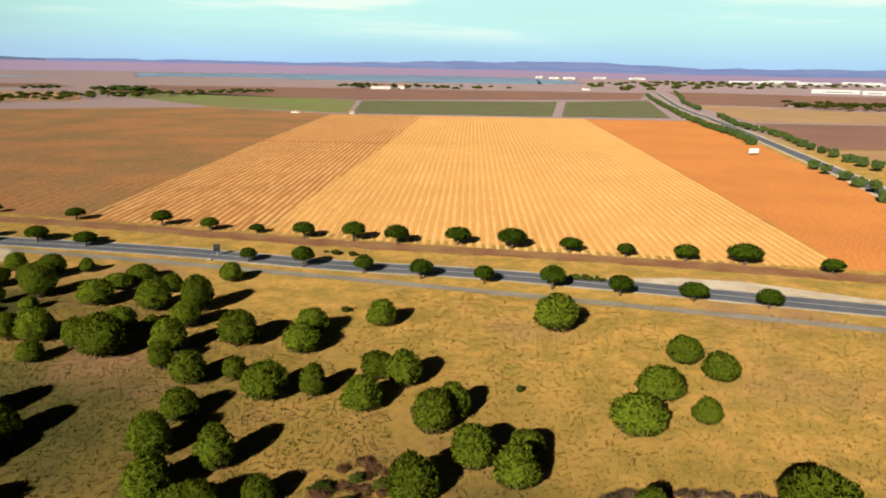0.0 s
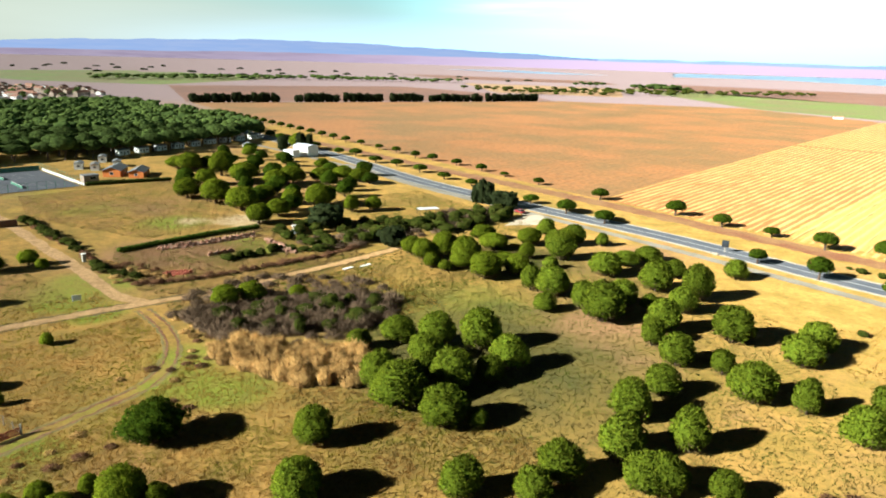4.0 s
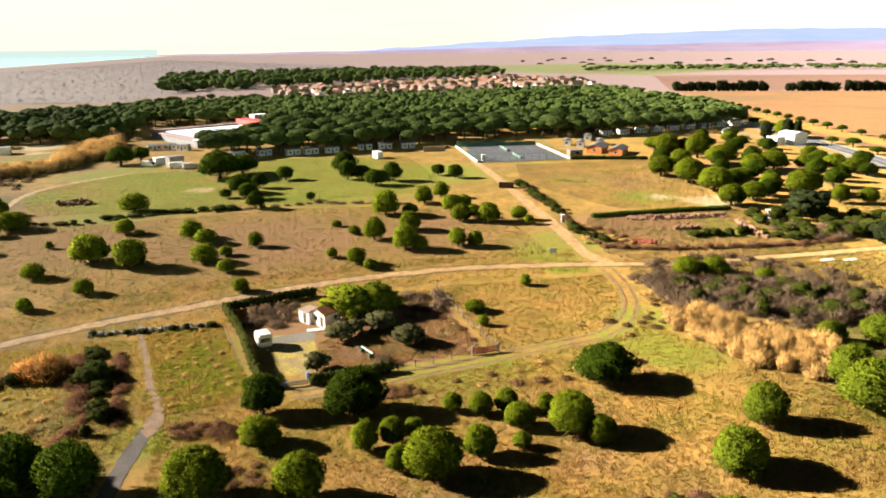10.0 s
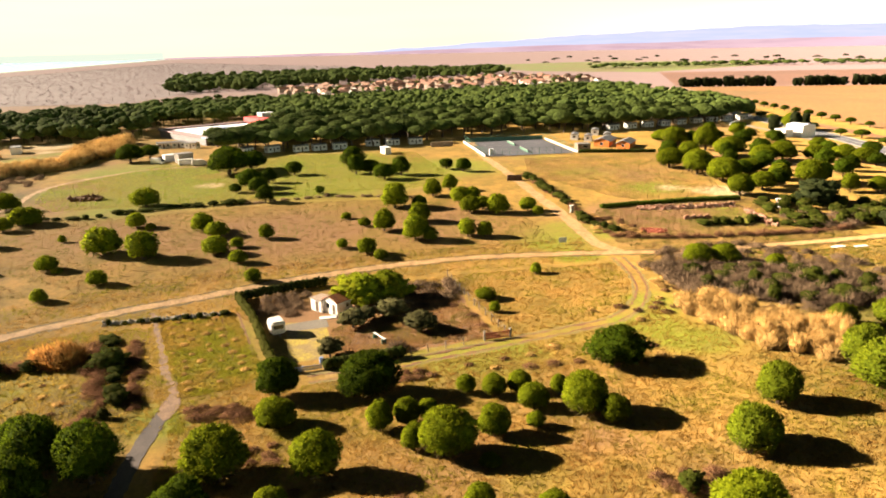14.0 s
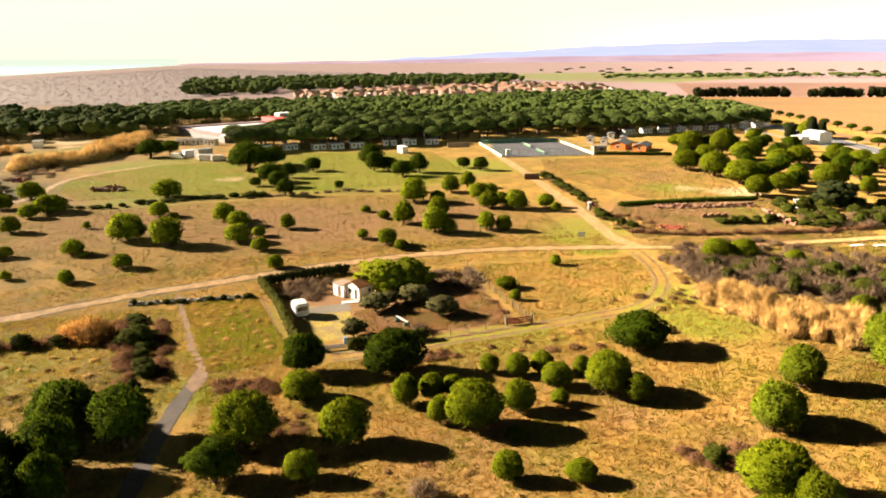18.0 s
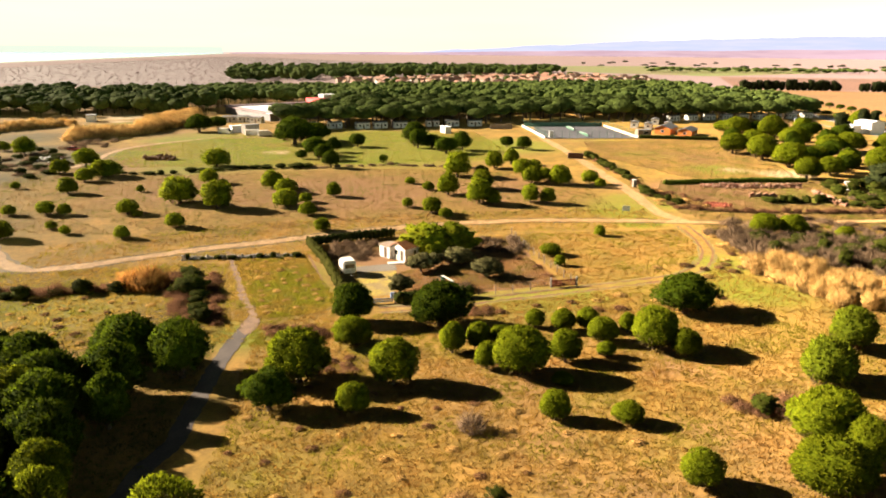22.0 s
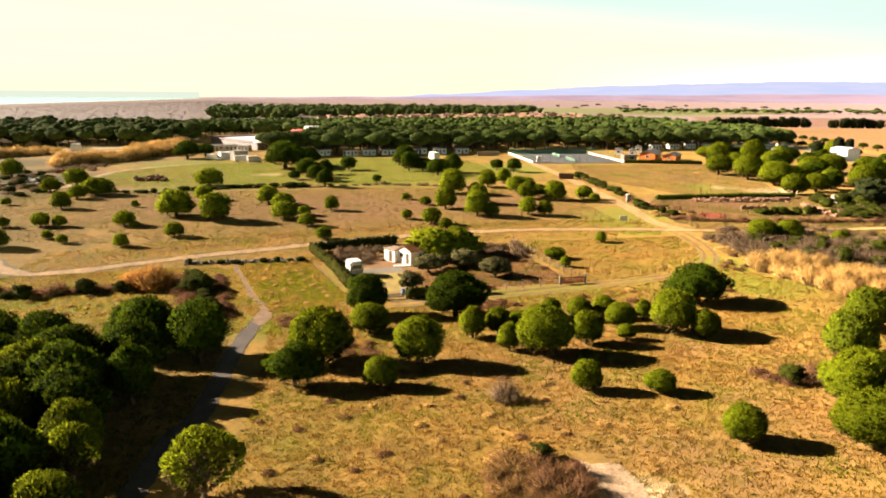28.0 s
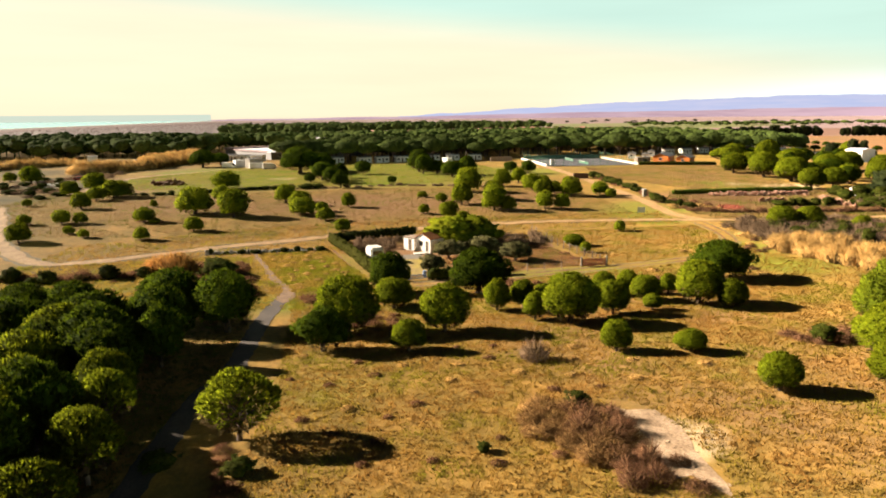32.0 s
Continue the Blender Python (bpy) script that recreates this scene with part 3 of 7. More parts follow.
sheet("orange_field", [(112.5, 194), (176, 192), (196, 330), (216, 460), (286, 800), (150.5, 800), (133.5, 517)], 0.03, M_ORANGE, "bare orange ploughed field", "field", 0.5)
sheet("weedy_field", [(-124.5, 243), (-127.5, 515), (-125.5, 812), (-280, 900), (-470, 800), (-640, 395), (-330, 300)], 0.03, M_VINE_DARK, "brown-orange weedy vineyard", "field", 0.6)
sheet("dark_orchard", [(-104, 830), (119, 830), (182, 1215), (-128, 1140)], 0.03, M_FIELD_DARK, "dark green young orchard", "field", 0.6)
sheet("orchard_strip", [(130, 830), (255, 840), (360, 1330), (196, 1215)], 0.03, M_FIELD_DARK, "dull green orchard rows", "field", 0.6)
sheet("green_meadow", [(-280, 905), (-110, 830), (-135, 1140), (-420, 1300), (-640, 1300)], 0.03, M_FIELD_GREEN, "bright green winter meadow", "field", 0.6)
sheet("brown_field", [(-135, 1160), (350, 1350), (470, 1750), (-100, 1750), (-700, 1700), (-640, 1320)], 0.03, M_FIELD_BROWN, "bare brown field", "field", 0.6)
sheet("tan_field", [(330, 800), (640, 800), (680, 1000), (390, 1180)], 0.03, M_FIELD_TAN, "pale tan stubble field", "field", 0.6)
sheet("brown_field", [(270, 520), (640, 520), (640, 780), (325, 780)], 0.03, M_FIELD_BROWN, "dull brown field", "field", 0.6)
sheet("tan_field", [(230, 300), (600, 250), (640, 510), (268, 510)], 0.03, M_FIELD_TAN, "pale tan field by the road", "field", 0.6)
sheet("brown_field", [(400, 1200), (800, 1050), (1100, 1700), (560, 1900)], 0.03, M_FIELD_BROWN, "dull brown field", "field", 0.6)
sheet("brown_field", [(-655, 400), (-485, 805), (-560, 860), (-830, 900), (-960, 560)], 0.03, M_FIELD_BROWN, "brown vineyard behind a hedge", "field", 0.6)
sheet("green_meadow", [(-1294, 336), (-1331, 743), (-1600, 860), (-1600, 450)], 0.035, M_FIELD_GREEN, "bright green far meadow", "field", 0.6)
sheet("brown_field", [(-1075, 1319), (-731, 1486), (-900, 1700), (-1400, 1500)], 0.03, M_FIELD_BROWN, "dull brown far field", "field", 0.6)
sheet("tan_field", [(-640, 900), (-480, 985), (-640, 1300), (-900, 1150)], 0.03, M_FIELD_TAN, "pale tan far field", "field", 0.6)
sheet("green_meadow", [(-980, 560), (-1150, 900), (-1500, 900), (-1500, 420), (-1150, 440)], 0.03, M_FIELD_GREEN, "bright green far meadow", "field", 0.6)

ROAD = [(-620, 330), (-420, 285), (-278, 249), (-197, 223), (-135, 211), (-79, 202), (-28, 190), (8.7, 184.5), (45, 175.5), (102, 159), (190, 134), (330, 95)]
strip("road_shoulder", ROAD, 11.0, 0.03, M_GRAVEL, "pale gravel shoulder of the main road", "road", 0.25)
strip("road", ROAD, 9.4, 0.06, M_ASPHALT, "dark asphalt country road", "road")
for off in (-4.3, 0.0, 4.3):
    strip("road_marking", ROAD, 0.35 if off else 0.5, 0.07, M_PAINT, "white painted road line", "road marking", 0.0, 2.0, off)
strip("cycle_path", [(-420, 258), (-250, 229), (-184, 212), (-128, 201), (-74, 189.5), (-26, 178), (16, 167), (53, 157), (94, 146), (190, 118)], 3.6, 0.05, M_PATHGREY, "worn grey path beside the road", "path", 0.2)
strip("bank", [(-330, 278), (-180, 247), (-118, 235), (-43, 217), (20, 206), (84, 193), (190, 166)], 8.5, 0.04, M_BANK, "rust-brown dry weeds along the vineyard", "bank", 0.9)
ROAD_EAST = [(160, 180), (203, 340), (226, 450), (290, 780), (350, 1120), (500, 1780), (560, 2100)]
strip("east_road_shoulder", ROAD_EAST, 14, 0.05, M_GRAVEL, "pale verge of a second road", "road", 0.4, 6.0)
strip("east_road", ROAD_EAST, 9, 0.08, M_ASPHALT, "dark asphalt second road", "road", 0.0, 6.0)
MAIN = [(-190, -88), (-160, -77), (-140, -70), (-121, -58), (-119, -50), (-123, -40), (-127.5, -29), (-130, -20), (-133, -10.7), (-136.5, 0), (-138.5, 11), (-140, 22), (-140.5, 34.6), (-139, 46.5), (-136.8, 58), (-134.5, 68), (-132, 77), (-130.5, 86), (-130, 95), (-129, 108), (-128.5, 119), (-128.5, 137)]
strip("dirt_track", MAIN, 2.6, 0.04, M_DIRT, "sandy dirt track between meadows", "track", 0.5, 1.4)
for off in (-1.75, 1.7):
    strip("track_verge", MAIN, 0.8, 0.025, M_RUT_GRASS, "dark rank grass beside a dirt track", "grass verge", 0.35, 1.2, off)
GATE = [(-134, 69), (-141.6, 67.4), (-149.5, 68.2), (-165, 70.6), (-179, 72.4), (-196, 74.3), (-222, 77.6), (-234, 79), (-256, 81), (-276, 83), (-305, 88), (-332, 92.5)]
strip("gate_track", GATE, 3.3, 0.05, M_DIRT, "sandy track to the camp entrance", "track", 0.35)
GRASS = [(-131, 66.6), (-123, 65.2), (-116.6, 63.4), (-111, 60.9), (-105.6, 57.4), (-101, 52.7), (-98.6, 48), (-97.3, 41), (-95.8, 32.5), (-94.2, 23.9), (-93.2, 17), (-91.5, 9), (-91, 0)]
for off in (-0.9, 0.9):
    strip("wheel_track", GRASS, 0.34, 0.034, M_BANK, "rutted wheel track in grass", "track", 0.24, 0.8, off)
for off in (-1.35, 1.3):
    strip("track_verge", GRASS, 0.5, 0.025, M_RUT, "flattened yellow-green grass beside a wheel rut", "grass verge", 0.3, 0.9, off)
LEFT = [(-125, -23.8), (-113.6, -21.6), (-104.7, -20), (-98.8, -19.1), (-93.2, -17.4), (-87, -17.6)]
strip("footpath", LEFT, 0.95, 0.03, M_FOOT, "narrow sandy footpath", "path", 0.35, 1.0)
LANE = [(-89, -17.2), (-82.5, -18.9), (-74.5, -20.3), (-62.3, -21.8), (-57.5, -22.4), (-52.8, -24.3), (-39, -26.6), (-20, -29), (10, -33)]
strip("lane", LANE, 2.0, 0.04, M_LANE, "narrow grey asphalt lane", "lane", 0.14, 0.7)
sheet("lane_end", [(-91.5, -18), (-90.4, -16.4), (-87.6, -16), (-84.6, -16.9), (-84.2, -18.0), (-86.2, -18.9), (-88.6, -18.8)], 0.05, M_FOOT, "sandy patch at the end of the lane", "path", 0.25)


strip("lawn_track", [(-215, -80), (-234.2, -75.5), (-241.3, -75), (-258.6, -73.6), (-271, -68.4), (-281.4, -58.3), (-292, -43.3), (-291.3, -21.5)], 2.2, 0.03, M_DIRT, "sandy track curving over a green lawn", "track", 0.5, 1.5)


def vine_rows(name, rows, mat, label, width, height, seed):
    """Straight low ridges of vines; each row runs from one end to the other in short uneven pieces."""
    rng, v, f = random.Random(seed), [], []
    for x0, y0, x1, y1 in rows:
        k = int(math.dist((x0, y0), (x1, y1)) / 7)
        for i in range(k + 1):
            x, y = x0 + (x1 - x0) * i / k, y0 + (y1 - y0) * i / k
            w, h, c = width * rng.uniform(0.6, 1.2), height * rng.uniform(0.4, 1.2), rng.uniform(-0.12, 0.12)
            v += [(x - w / 2 + c, y, 0.02), (x - w / 5 + c, y, h), (x + w / 5 + c, y, h * 0.9), (x + w / 2 + c, y, 0.02)]
            if i:
                q = len(v) - 8
                f += [(q + j, q + j + 1, q + j + 5, q + j + 4) for j in range(3)]
    return tagged(new(name, mesh_from(name, v, f, mat)), label, "vineyard", kind="stuff")


ROWS_FAIR, ROWS_WEEDY = [], []
for i in range(85):
    u = i / 84
    x0, xm, x1 = -123 + 234 * u, -126 + 258 * u, -124 + 273 * u
    ROWS_FAIR.append((x0, 244 - 49 * u - 4 * math.sin(u * 3.1), xm, 506 + 5 * u))
    ROWS_FAIR.append((xm + 0.1, 514 + 5 * u, x1, 806))
for i in range(40):
    ROWS_WEEDY.append((-122 - 4.4 * i, 246 + 1.2 * i, -132 - 5.6 * i, 640 + 4 * i))
vine_rows("vine_rows", ROWS_FAIR, M_VINE_ROW, "straight pale rows of pruned vines", 1.35, 0.26, 1)
vine_rows("vine_rows", ROWS_WEEDY, M_VINE_DARK, "faint brown rows of old vines", 0.8, 0.14, 2)

# ---------------------------------------------------------------- where the trees stand: x, y, radius, height
GROVE_A = [(-108.1, 178.3, 2.6, 4.9), (-96.7, 174.2, 3.1, 5.7), (-99.3, 168.8, 3.1, 4.5), (-91.2, 158.2, 3.5, 7.1), (-90.5, 178.9, 1.7, 3.6), (-74.0, 172.6, 3.5, 3.9), (-76.2, 153.4, 3.9, 5.7), (-76.6, 165.3, 3.3, 3.7), (-62.3, 150.7, 3.7, 6.9), (-63.5, 164.0, 2.7, 4.2), (-52.8, 149.9, 3.2, 8.3), (-52.1, 173.2, 2.7, 4.7), (-52.0, 140.3, 2.9, 5.6), (-88.9, 149.2, 1.8, 2.9), (-83.0, 131.2, 2.2, 5.6), (-77.7, 131.5, 3.5, 6.3), (-73.2, 121.5, 2.3, 3.9), (-67.7, 127.6, 2.6, 6.3), (-61.9, 124.4, 4.1, 8.0), (-63.0, 135.1, 3.3, 5.9), (-57.9, 137.8, 2.0, 3.2), (-50.4, 126.7, 3.1, 6.7), (-49.2, 119.3, 2.0, 5.2), (-42.3, 113.7, 2.9, 5.6)]
GROVE_B = [(-38.8, 131.2, 3.7, 6.9), (-35.1, 115.3, 1.9, 4.4), (-25.8, 136.9, 3.4, 5.6), (-26.1, 128.6, 3.5, 5.4), (-28.1, 108.1, 3.4, 6.5), (-20.7, 109.7, 2.1, 5.5), (-12.5, 143.4, 2.8, 5.6), (-12.3, 105.1, 2.9, 5.7), (-10.8, 117.1, 2.9, 4.9), (-6.2, 114.2, 2.9, 6.2), (-39.3, 100.6, 2.8, 5.0), (-39.5, 90.2, 2.9, 6.1), (-29.7, 87.1, 2.4, 6.3), (-35.5, 79.0, 2.6, 6.1), (-22.0, 79.1, 1.9, 3.9), (-28.3, 75.7, 2.7, 5.1), (-3.2, 80.1, 3.0, 6.4), (-1.1, 98.0, 2.9, 6.8), (1.8, 102.3, 2.4, 6.0), (4.4, 88.4, 2.9, 6.3), (9.9, 83.8, 2.8, 6.0), (11.9, 90.9, 2.5, 4.2), (23.5, 142.4, 4.2, 7.6), (44.9, 126.3, 3.1, 5.1)]
GROVE_C = [(48.9, 119.0, 3.2, 4.8), (36.3, 111.5, 3.8, 5.3), (29.3, 99.0, 3.8, 6.0), (40.8, 102.5, 2.1, 4.1), (46.1, 78.1, 4.3, 6.0), (25.0, 76.1, 2.0, 4.9)]
THICKET_A = [(-83.8, 89.2, 3.1, 4.5), (-77.5, 92.5, 3.2, 6.0), (-71.0, 96.3, 3.4, 7.3), (-74.5, 85.7, 2.8, 4.9), (-73.0, 73.2, 2.8, 6.0), (-66.8, 71.1, 3.9, 6.7), (-70.0, 80.6, 1.7, 4.4), (-64.6, 80.8, 3.4, 6.4), (-61.6, 86.2, 2.3, 4.6), (-62.3, 92.8, 3.0, 5.8), (-58.0, 70.8, 3.4, 5.9), (-54.2, 73.4, 1.4, 3.0), (-67.4, 55.3, 2.5, 5.4), (-58.6, 45.1, 2.3, 5.6), (-85.9, 80.9, 1.8, 3.8), (-45.7, 59.0, 2.4, 4.9), (-38.7, 69.4, 2.7, 5.5), (-36.0, 81.4, 2.5, 5.0), (-38.8, 63.6, 2.1, 4.5), (-30.1, 74.7, 2.7, 4.8)]
COPSE_A = [(-121.4, 134.8, 2.8, 4.8), (-116.4, 133.4, 3.1, 5.3), (-113.7, 138.5, 3.5, 6.7), (-109.9, 129.0, 2.0, 3.9), (-106.2, 129.6, 1.8, 2.5), (-107.4, 139.1, 3.4, 6.6), (-104.3, 134.3, 3.3, 5.0), (-118.1, 160.9, 3.4, 4.3), (-109.3, 153.8, 3.6, 4.7), (-95.4, 131.2, 3.7, 6.2), (-98.2, 142.9, 2.6, 3.7), (-91.5, 138.2, 3.0, 5.4), (-105.5, 165.0, 3.3, 4.9), (-97.9, 152.4, 2.0, 4.4), (-97.9, 171.8, 3.2, 4.8)]
NEAR_A = [(-74.9, -29.5, 3.3, 6.5), (-72.5, -23.6, 3.2, 6.6), (-69.3, -11.0, 3.3, 6.1), (-86.7, -4.1, 2.5, 5.5), (-78.9, -4.6, 2.5, 3.7), (-66.9, -0.9, 2.6, 5.3), (-83.7, 7.2, 3.8, 5.9), (-74.6, 7.1, 1.6, 3.8), (-75.2, 10.5, 1.5, 3.4), (-75.7, 13.2, 1.3, 2.7), (-67.2, 13.3, 3.1, 5.6), (-69.3, 10.0, 1.4, 3.3), (-81.0, 19.4, 1.3, 2.5), (-79.2, 22.6, 1.6, 3.0), (-79.3, 26.0, 1.6, 3.0), (-74.8, 26.3, 1.9, 3.2), (-71.7, 31.6, 2.9, 5.4), (-68.7, 34.1, 1.7, 3.6), (-69.7, 19.5, 1.8, 4.0), (-70.3, 24.8, 1.1, 2.0), (-77.2, 30.6, 1.1, 2.8), (-82.8, 41.6, 3.7, 5.6), (-121.6, 79.0, 2.8, 4.3), (-120.0, 84.2, 2.7, 4.3)]
NEAR_B = [(-115.3, 92.3, 1.8, 2.8), (-86.6, 82.4, 1.8, 3.4), (-71.6, -38.6, 3.5, 6.4), (-78.6, -31.2, 3.0, 5.4), (-67.6, -29.6, 2.9, 6.2), (-60.6, -33.8, 3.4, 6.6), (-61.8, -28.7, 2.1, 5.7), (-66.2, -35.0, 3.2, 6.6), (-55.2, -32.4, 2.9, 6.0), (-63.1, -13.9, 2.3, 4.4), (-75.1, -12.4, 2.0, 2.4), (-61.3, -5.7, 1.7, 3.1), (-56.4, 13.8, 1.5, 3.1), (-63.9, 17.2, 1.2, 1.4), (-54.6, 20.6, 1.5, 2.2), (-43.5, 22.1, 1.8, 3.2), (-47.5, 36.7, 3.4, 5.6), (-44.2, 38.1, 2.2, 4.5), (-41.1, 32.4, 3.3, 4.5), (-60.0, 46.8, 2.7, 4.5), (-77.3, -45.1, 3.4, 5.3), (-66.8, -42.3, 3.2, 6.0), (-53.3, -37.1, 3.2, 6.3), (-50.3, -30.8, 2.2, 5.2), (-40.5, -30.1, 2.0, 4.5), (-43.5, -20.7, 2.5, 4.9)]
NEAR_C = [(-34.7, -32.6, 1.6, 2.2)]
MEADOW_A = [(-205.4, -64.1, 4.0, 4.4), (-229.5, -73.7, 2.0, 3.1), (-182.7, -50.6, 0.9, 1.7), (-158.3, -48.2, 2.2, 3.1), (-155.4, -45.6, 1.1, 1.3), (-144.9, -36.1, 1.8, 2.8), (-137.5, -44.5, 1.4, 2.3), (-168.1, -39.0, 3.7, 5.9), (-192.5, -35.4, 2.3, 3.8), (-189.3, -31.7, 1.3, 1.6), (-220.1, -36.7, 3.6, 5.1), (-161.0, -29.8, 3.1, 6.1), (-183.6, -18.9, 2.4, 4.4), (-176.7, -15.2, 2.4, 3.5), (-160.8, -14.8, 2.6, 3.9), (-164.8, -10.4, 1.5, 2.3), (-151.8, -9.9, 1.7, 2.8), (-170.6, -3.8, 1.7, 3.5), (-137.8, -7.0, 1.5, 2.6), (-156.4, 12.4, 1.1, 2.2), (-150.1, 17.0, 1.9, 3.5), (-145.5, 19.3, 1.5, 2.0), (-184.9, 16.8, 1.3, 1.7), (-175.6, 20.2, 1.4, 2.1)]
MEADOW_B = [(-169.0, 24.1, 2.2, 5.4), (-194.0, 31.4, 3.3, 6.8), (-175.8, 34.4, 2.7, 4.7), (-158.6, 29.6, 2.7, 5.7), (-156.8, 32.5, 1.6, 3.4), (-206.3, 45.2, 2.5, 5.2), (-193.6, 38.2, 2.0, 3.0), (-213.9, 52.4, 2.3, 4.7), (-194.1, 50.5, 2.7, 4.6), (-196.3, 54.5, 2.0, 3.9), (-181.7, 49.5, 2.6, 4.5), (-185.1, 54.1, 1.8, 3.4), (-178.5, 56.3, 2.8, 5.0), (-178.5, 64.6, 2.0, 3.6), (-173.1, 65.4, 1.3, 2.4), (-157.8, 41.9, 2.0, 4.2), (-156.4, 45.6, 1.8, 3.6), (-125.9, 46.5, 1.0, 2.1), (-114.9, 32.8, 1.7, 2.0), (-108.1, 32.2, 0.9, 1.8)]
LAWN_A = [(-259.1, 7.7, 3.0, 4.8), (-265.6, 29.4, 3.9, 8.1), (-253.1, 28.8, 3.0, 6.8), (-245.8, 43.5, 3.1, 6.5), (-239.0, 36.4, 3.8, 5.4), (-252.8, 33.7, 3.5, 4.9), (-239.0, -7.6, 4.1, 6.1), (-246.1, -1.3, 2.3, 5.1), (-228.5, -5.0, 3.0, 5.0), (-213.8, -3.1, 2.6, 5.1), (-269.6, -14.6, 7.1, 9.7), (-277.4, -6.8, 5.2, 7.0), (-314.1, -54.2, 5.1, 7.2), (-325.9, -48.2, 3.6, 5.3), (-221.2, 13.3, 1.4, 2.5), (-232.2, -11.8, 1.8, 2.9), (-245.3, 65.7, 2.5, 4.8), (-252.2, 61.3, 2.4, 3.9)]
ORCHARD_A = [(-278.8, 169.3, 5.4, 7.7), (-287.9, 169.3, 5.0, 5.5), (-259.5, 171.7, 4.8, 10.0), (-243.0, 170.7, 5.4, 7.3), (-245.0, 154.9, 4.1, 6.2), (-226.5, 135.6, 4.5, 7.1), (-212.0, 137.4, 4.7, 8.2), (-196.9, 136.8, 5.3, 7.6), (-207.8, 153.8, 4.2, 4.8), (-227.4, 174.0, 4.6, 5.9), (-225.7, 181.0, 5.1, 6.9), (-177.3, 128.9, 3.9, 6.2), (-181.6, 139.5, 3.7, 5.6), (-194.2, 155.2, 3.6, 5.1), (-184.9, 158.9, 4.7, 7.5), (-221.3, 191.8, 4.6, 5.9), (-158.0, 136.4, 6.0, 8.5), (-218.1, 201.0, 4.1, 5.9), (-211.0, 203.0, 4.0, 5.7), (-247.9, 215.6, 3.4, 4.4), (-299.5, 214.3, 3.7, 5.1), (-306.5, 250.9, 4.8, 8.1), (-170.7, 160.4, 2.4, 5.6), (-167.9, 167.5, 2.8, 4.7)]
VERGE_A_A = [(-119.8, 209.6, 3.0, 4.6), (-103.4, 205.1, 2.8, 4.0), (-52.8, 191.5, 2.1, 3.8), (-37.1, 187.4, 2.8, 5.4), (-20.6, 182.7, 2.3, 4.4), (-5.5, 178.6, 2.7, 4.8), (10.3, 175.0, 2.4, 4.4), (26.9, 171.7, 3.0, 5.6), (42.5, 167.3, 2.8, 4.7), (58.8, 163.8, 3.1, 4.3), (74.8, 159.4, 2.8, 4.3), (-276.9, 252.4, 2.3, 3.3), (-266.5, 254.2, 3.1, 3.8), (-243.8, 245.3, 2.9, 3.2), (-229.7, 244.9, 2.8, 3.2), (-210.7, 239.3, 2.9, 3.5), (-192.0, 233.4, 2.7, 3.0), (-173.9, 228.5, 2.4, 2.9), (-137.6, 215.7, 2.6, 3.2), (-121.5, 212.8, 3.0, 3.7), (-105.8, 210.1, 2.8, 3.1)]
VERGE_B_A = [(-124.1, 241.5, 2.9, 4.0), (-92.4, 234.8, 3.2, 5.0), (-74.9, 228.9, 2.7, 4.0), (-59.2, 226.4, 2.2, 2.9), (-43.2, 220.7, 3.2, 4.9), (-27.5, 218.5, 3.5, 5.7), (-14.1, 215.1, 3.3, 5.6), (4.5, 215.7, 3.6, 5.2), (20.4, 212.1, 4.1, 5.8), (37.6, 209.3, 3.2, 4.1), (52.8, 204.9, 2.5, 3.7), (68.9, 200.7, 3.2, 4.6), (84.5, 198.0, 4.4, 5.6), (105.0, 190.1, 2.9, 3.9), (-297.8, 288.3, 2.2, 3.1), (-278.0, 282.5, 2.1, 2.9), (-262.0, 279.0, 2.3, 3.4), (-242.3, 271.9, 2.2, 3.7), (-230.9, 271.8, 2.4, 3.4), (-213.6, 268.9, 2.3, 3.0), (-194.8, 263.1, 2.4, 3.3), (-179.3, 259.0, 1.9, 2.0), (-157.2, 251.7, 2.1, 2.9)]


# ---------------------------------------------------------------- plants
def ico(sub):
    bm = bmesh.new()
    bmesh.ops.create_icosphere(bm, subdivisions=sub, radius=1.0)
    bm.verts.ensure_lookup_table()
    v, f = np.array([x.co[:] for x in bm.verts]), np.array([[q.index for q in p.verts] for p in bm.faces])
    bm.free()
    return v, f


ICO0 = (np.array([(0, 0, 1), (0.894, 0, 0.447), (0.276, 0.851, 0.447), (-0.724, 0.526, 0.447), (-0.724, -0.526, 0.447), (0.276, -0.851, 0.447), (0.724, 0.526, -0.447), (-0.276, 0.851, -0.447), (-0.894, 0, -0.447), (-0.276, -0.851, -0.447), (0.724, -0.526, -0.447), (0, 0, -1)]),
        np.array([(0, 1, 2), (0, 2, 3), (0, 3, 4), (0, 4, 5), (0, 5, 1), (1, 6, 2), (2, 7, 3), (3, 8, 4), (4, 9, 5), (5, 10, 1), (6, 7, 2), (7, 8, 3), (8, 9, 4), (9, 10, 5), (10, 6, 1), (11, 7, 6), (11, 8, 7), (11, 9, 8), (11, 10, 9), (11, 6, 10)]))
ICO1, ICO2, ICO3 = ico(1), ico(2), ico(3)


class Heap:
    """Collects vertices and triangles for one mesh."""

    def __init__(self):
        self.v, self.f, self.k = [], [], 0

    def add(self, v, f):
        self.v.append(v)
        self.f.append(f + self.k)
        self.k += len(v)

    def mesh(self, name, mat, smooth=True):
        return mesh_from(name, np.concatenate(self.v), np.concatenate(self.f), mat, smooth)


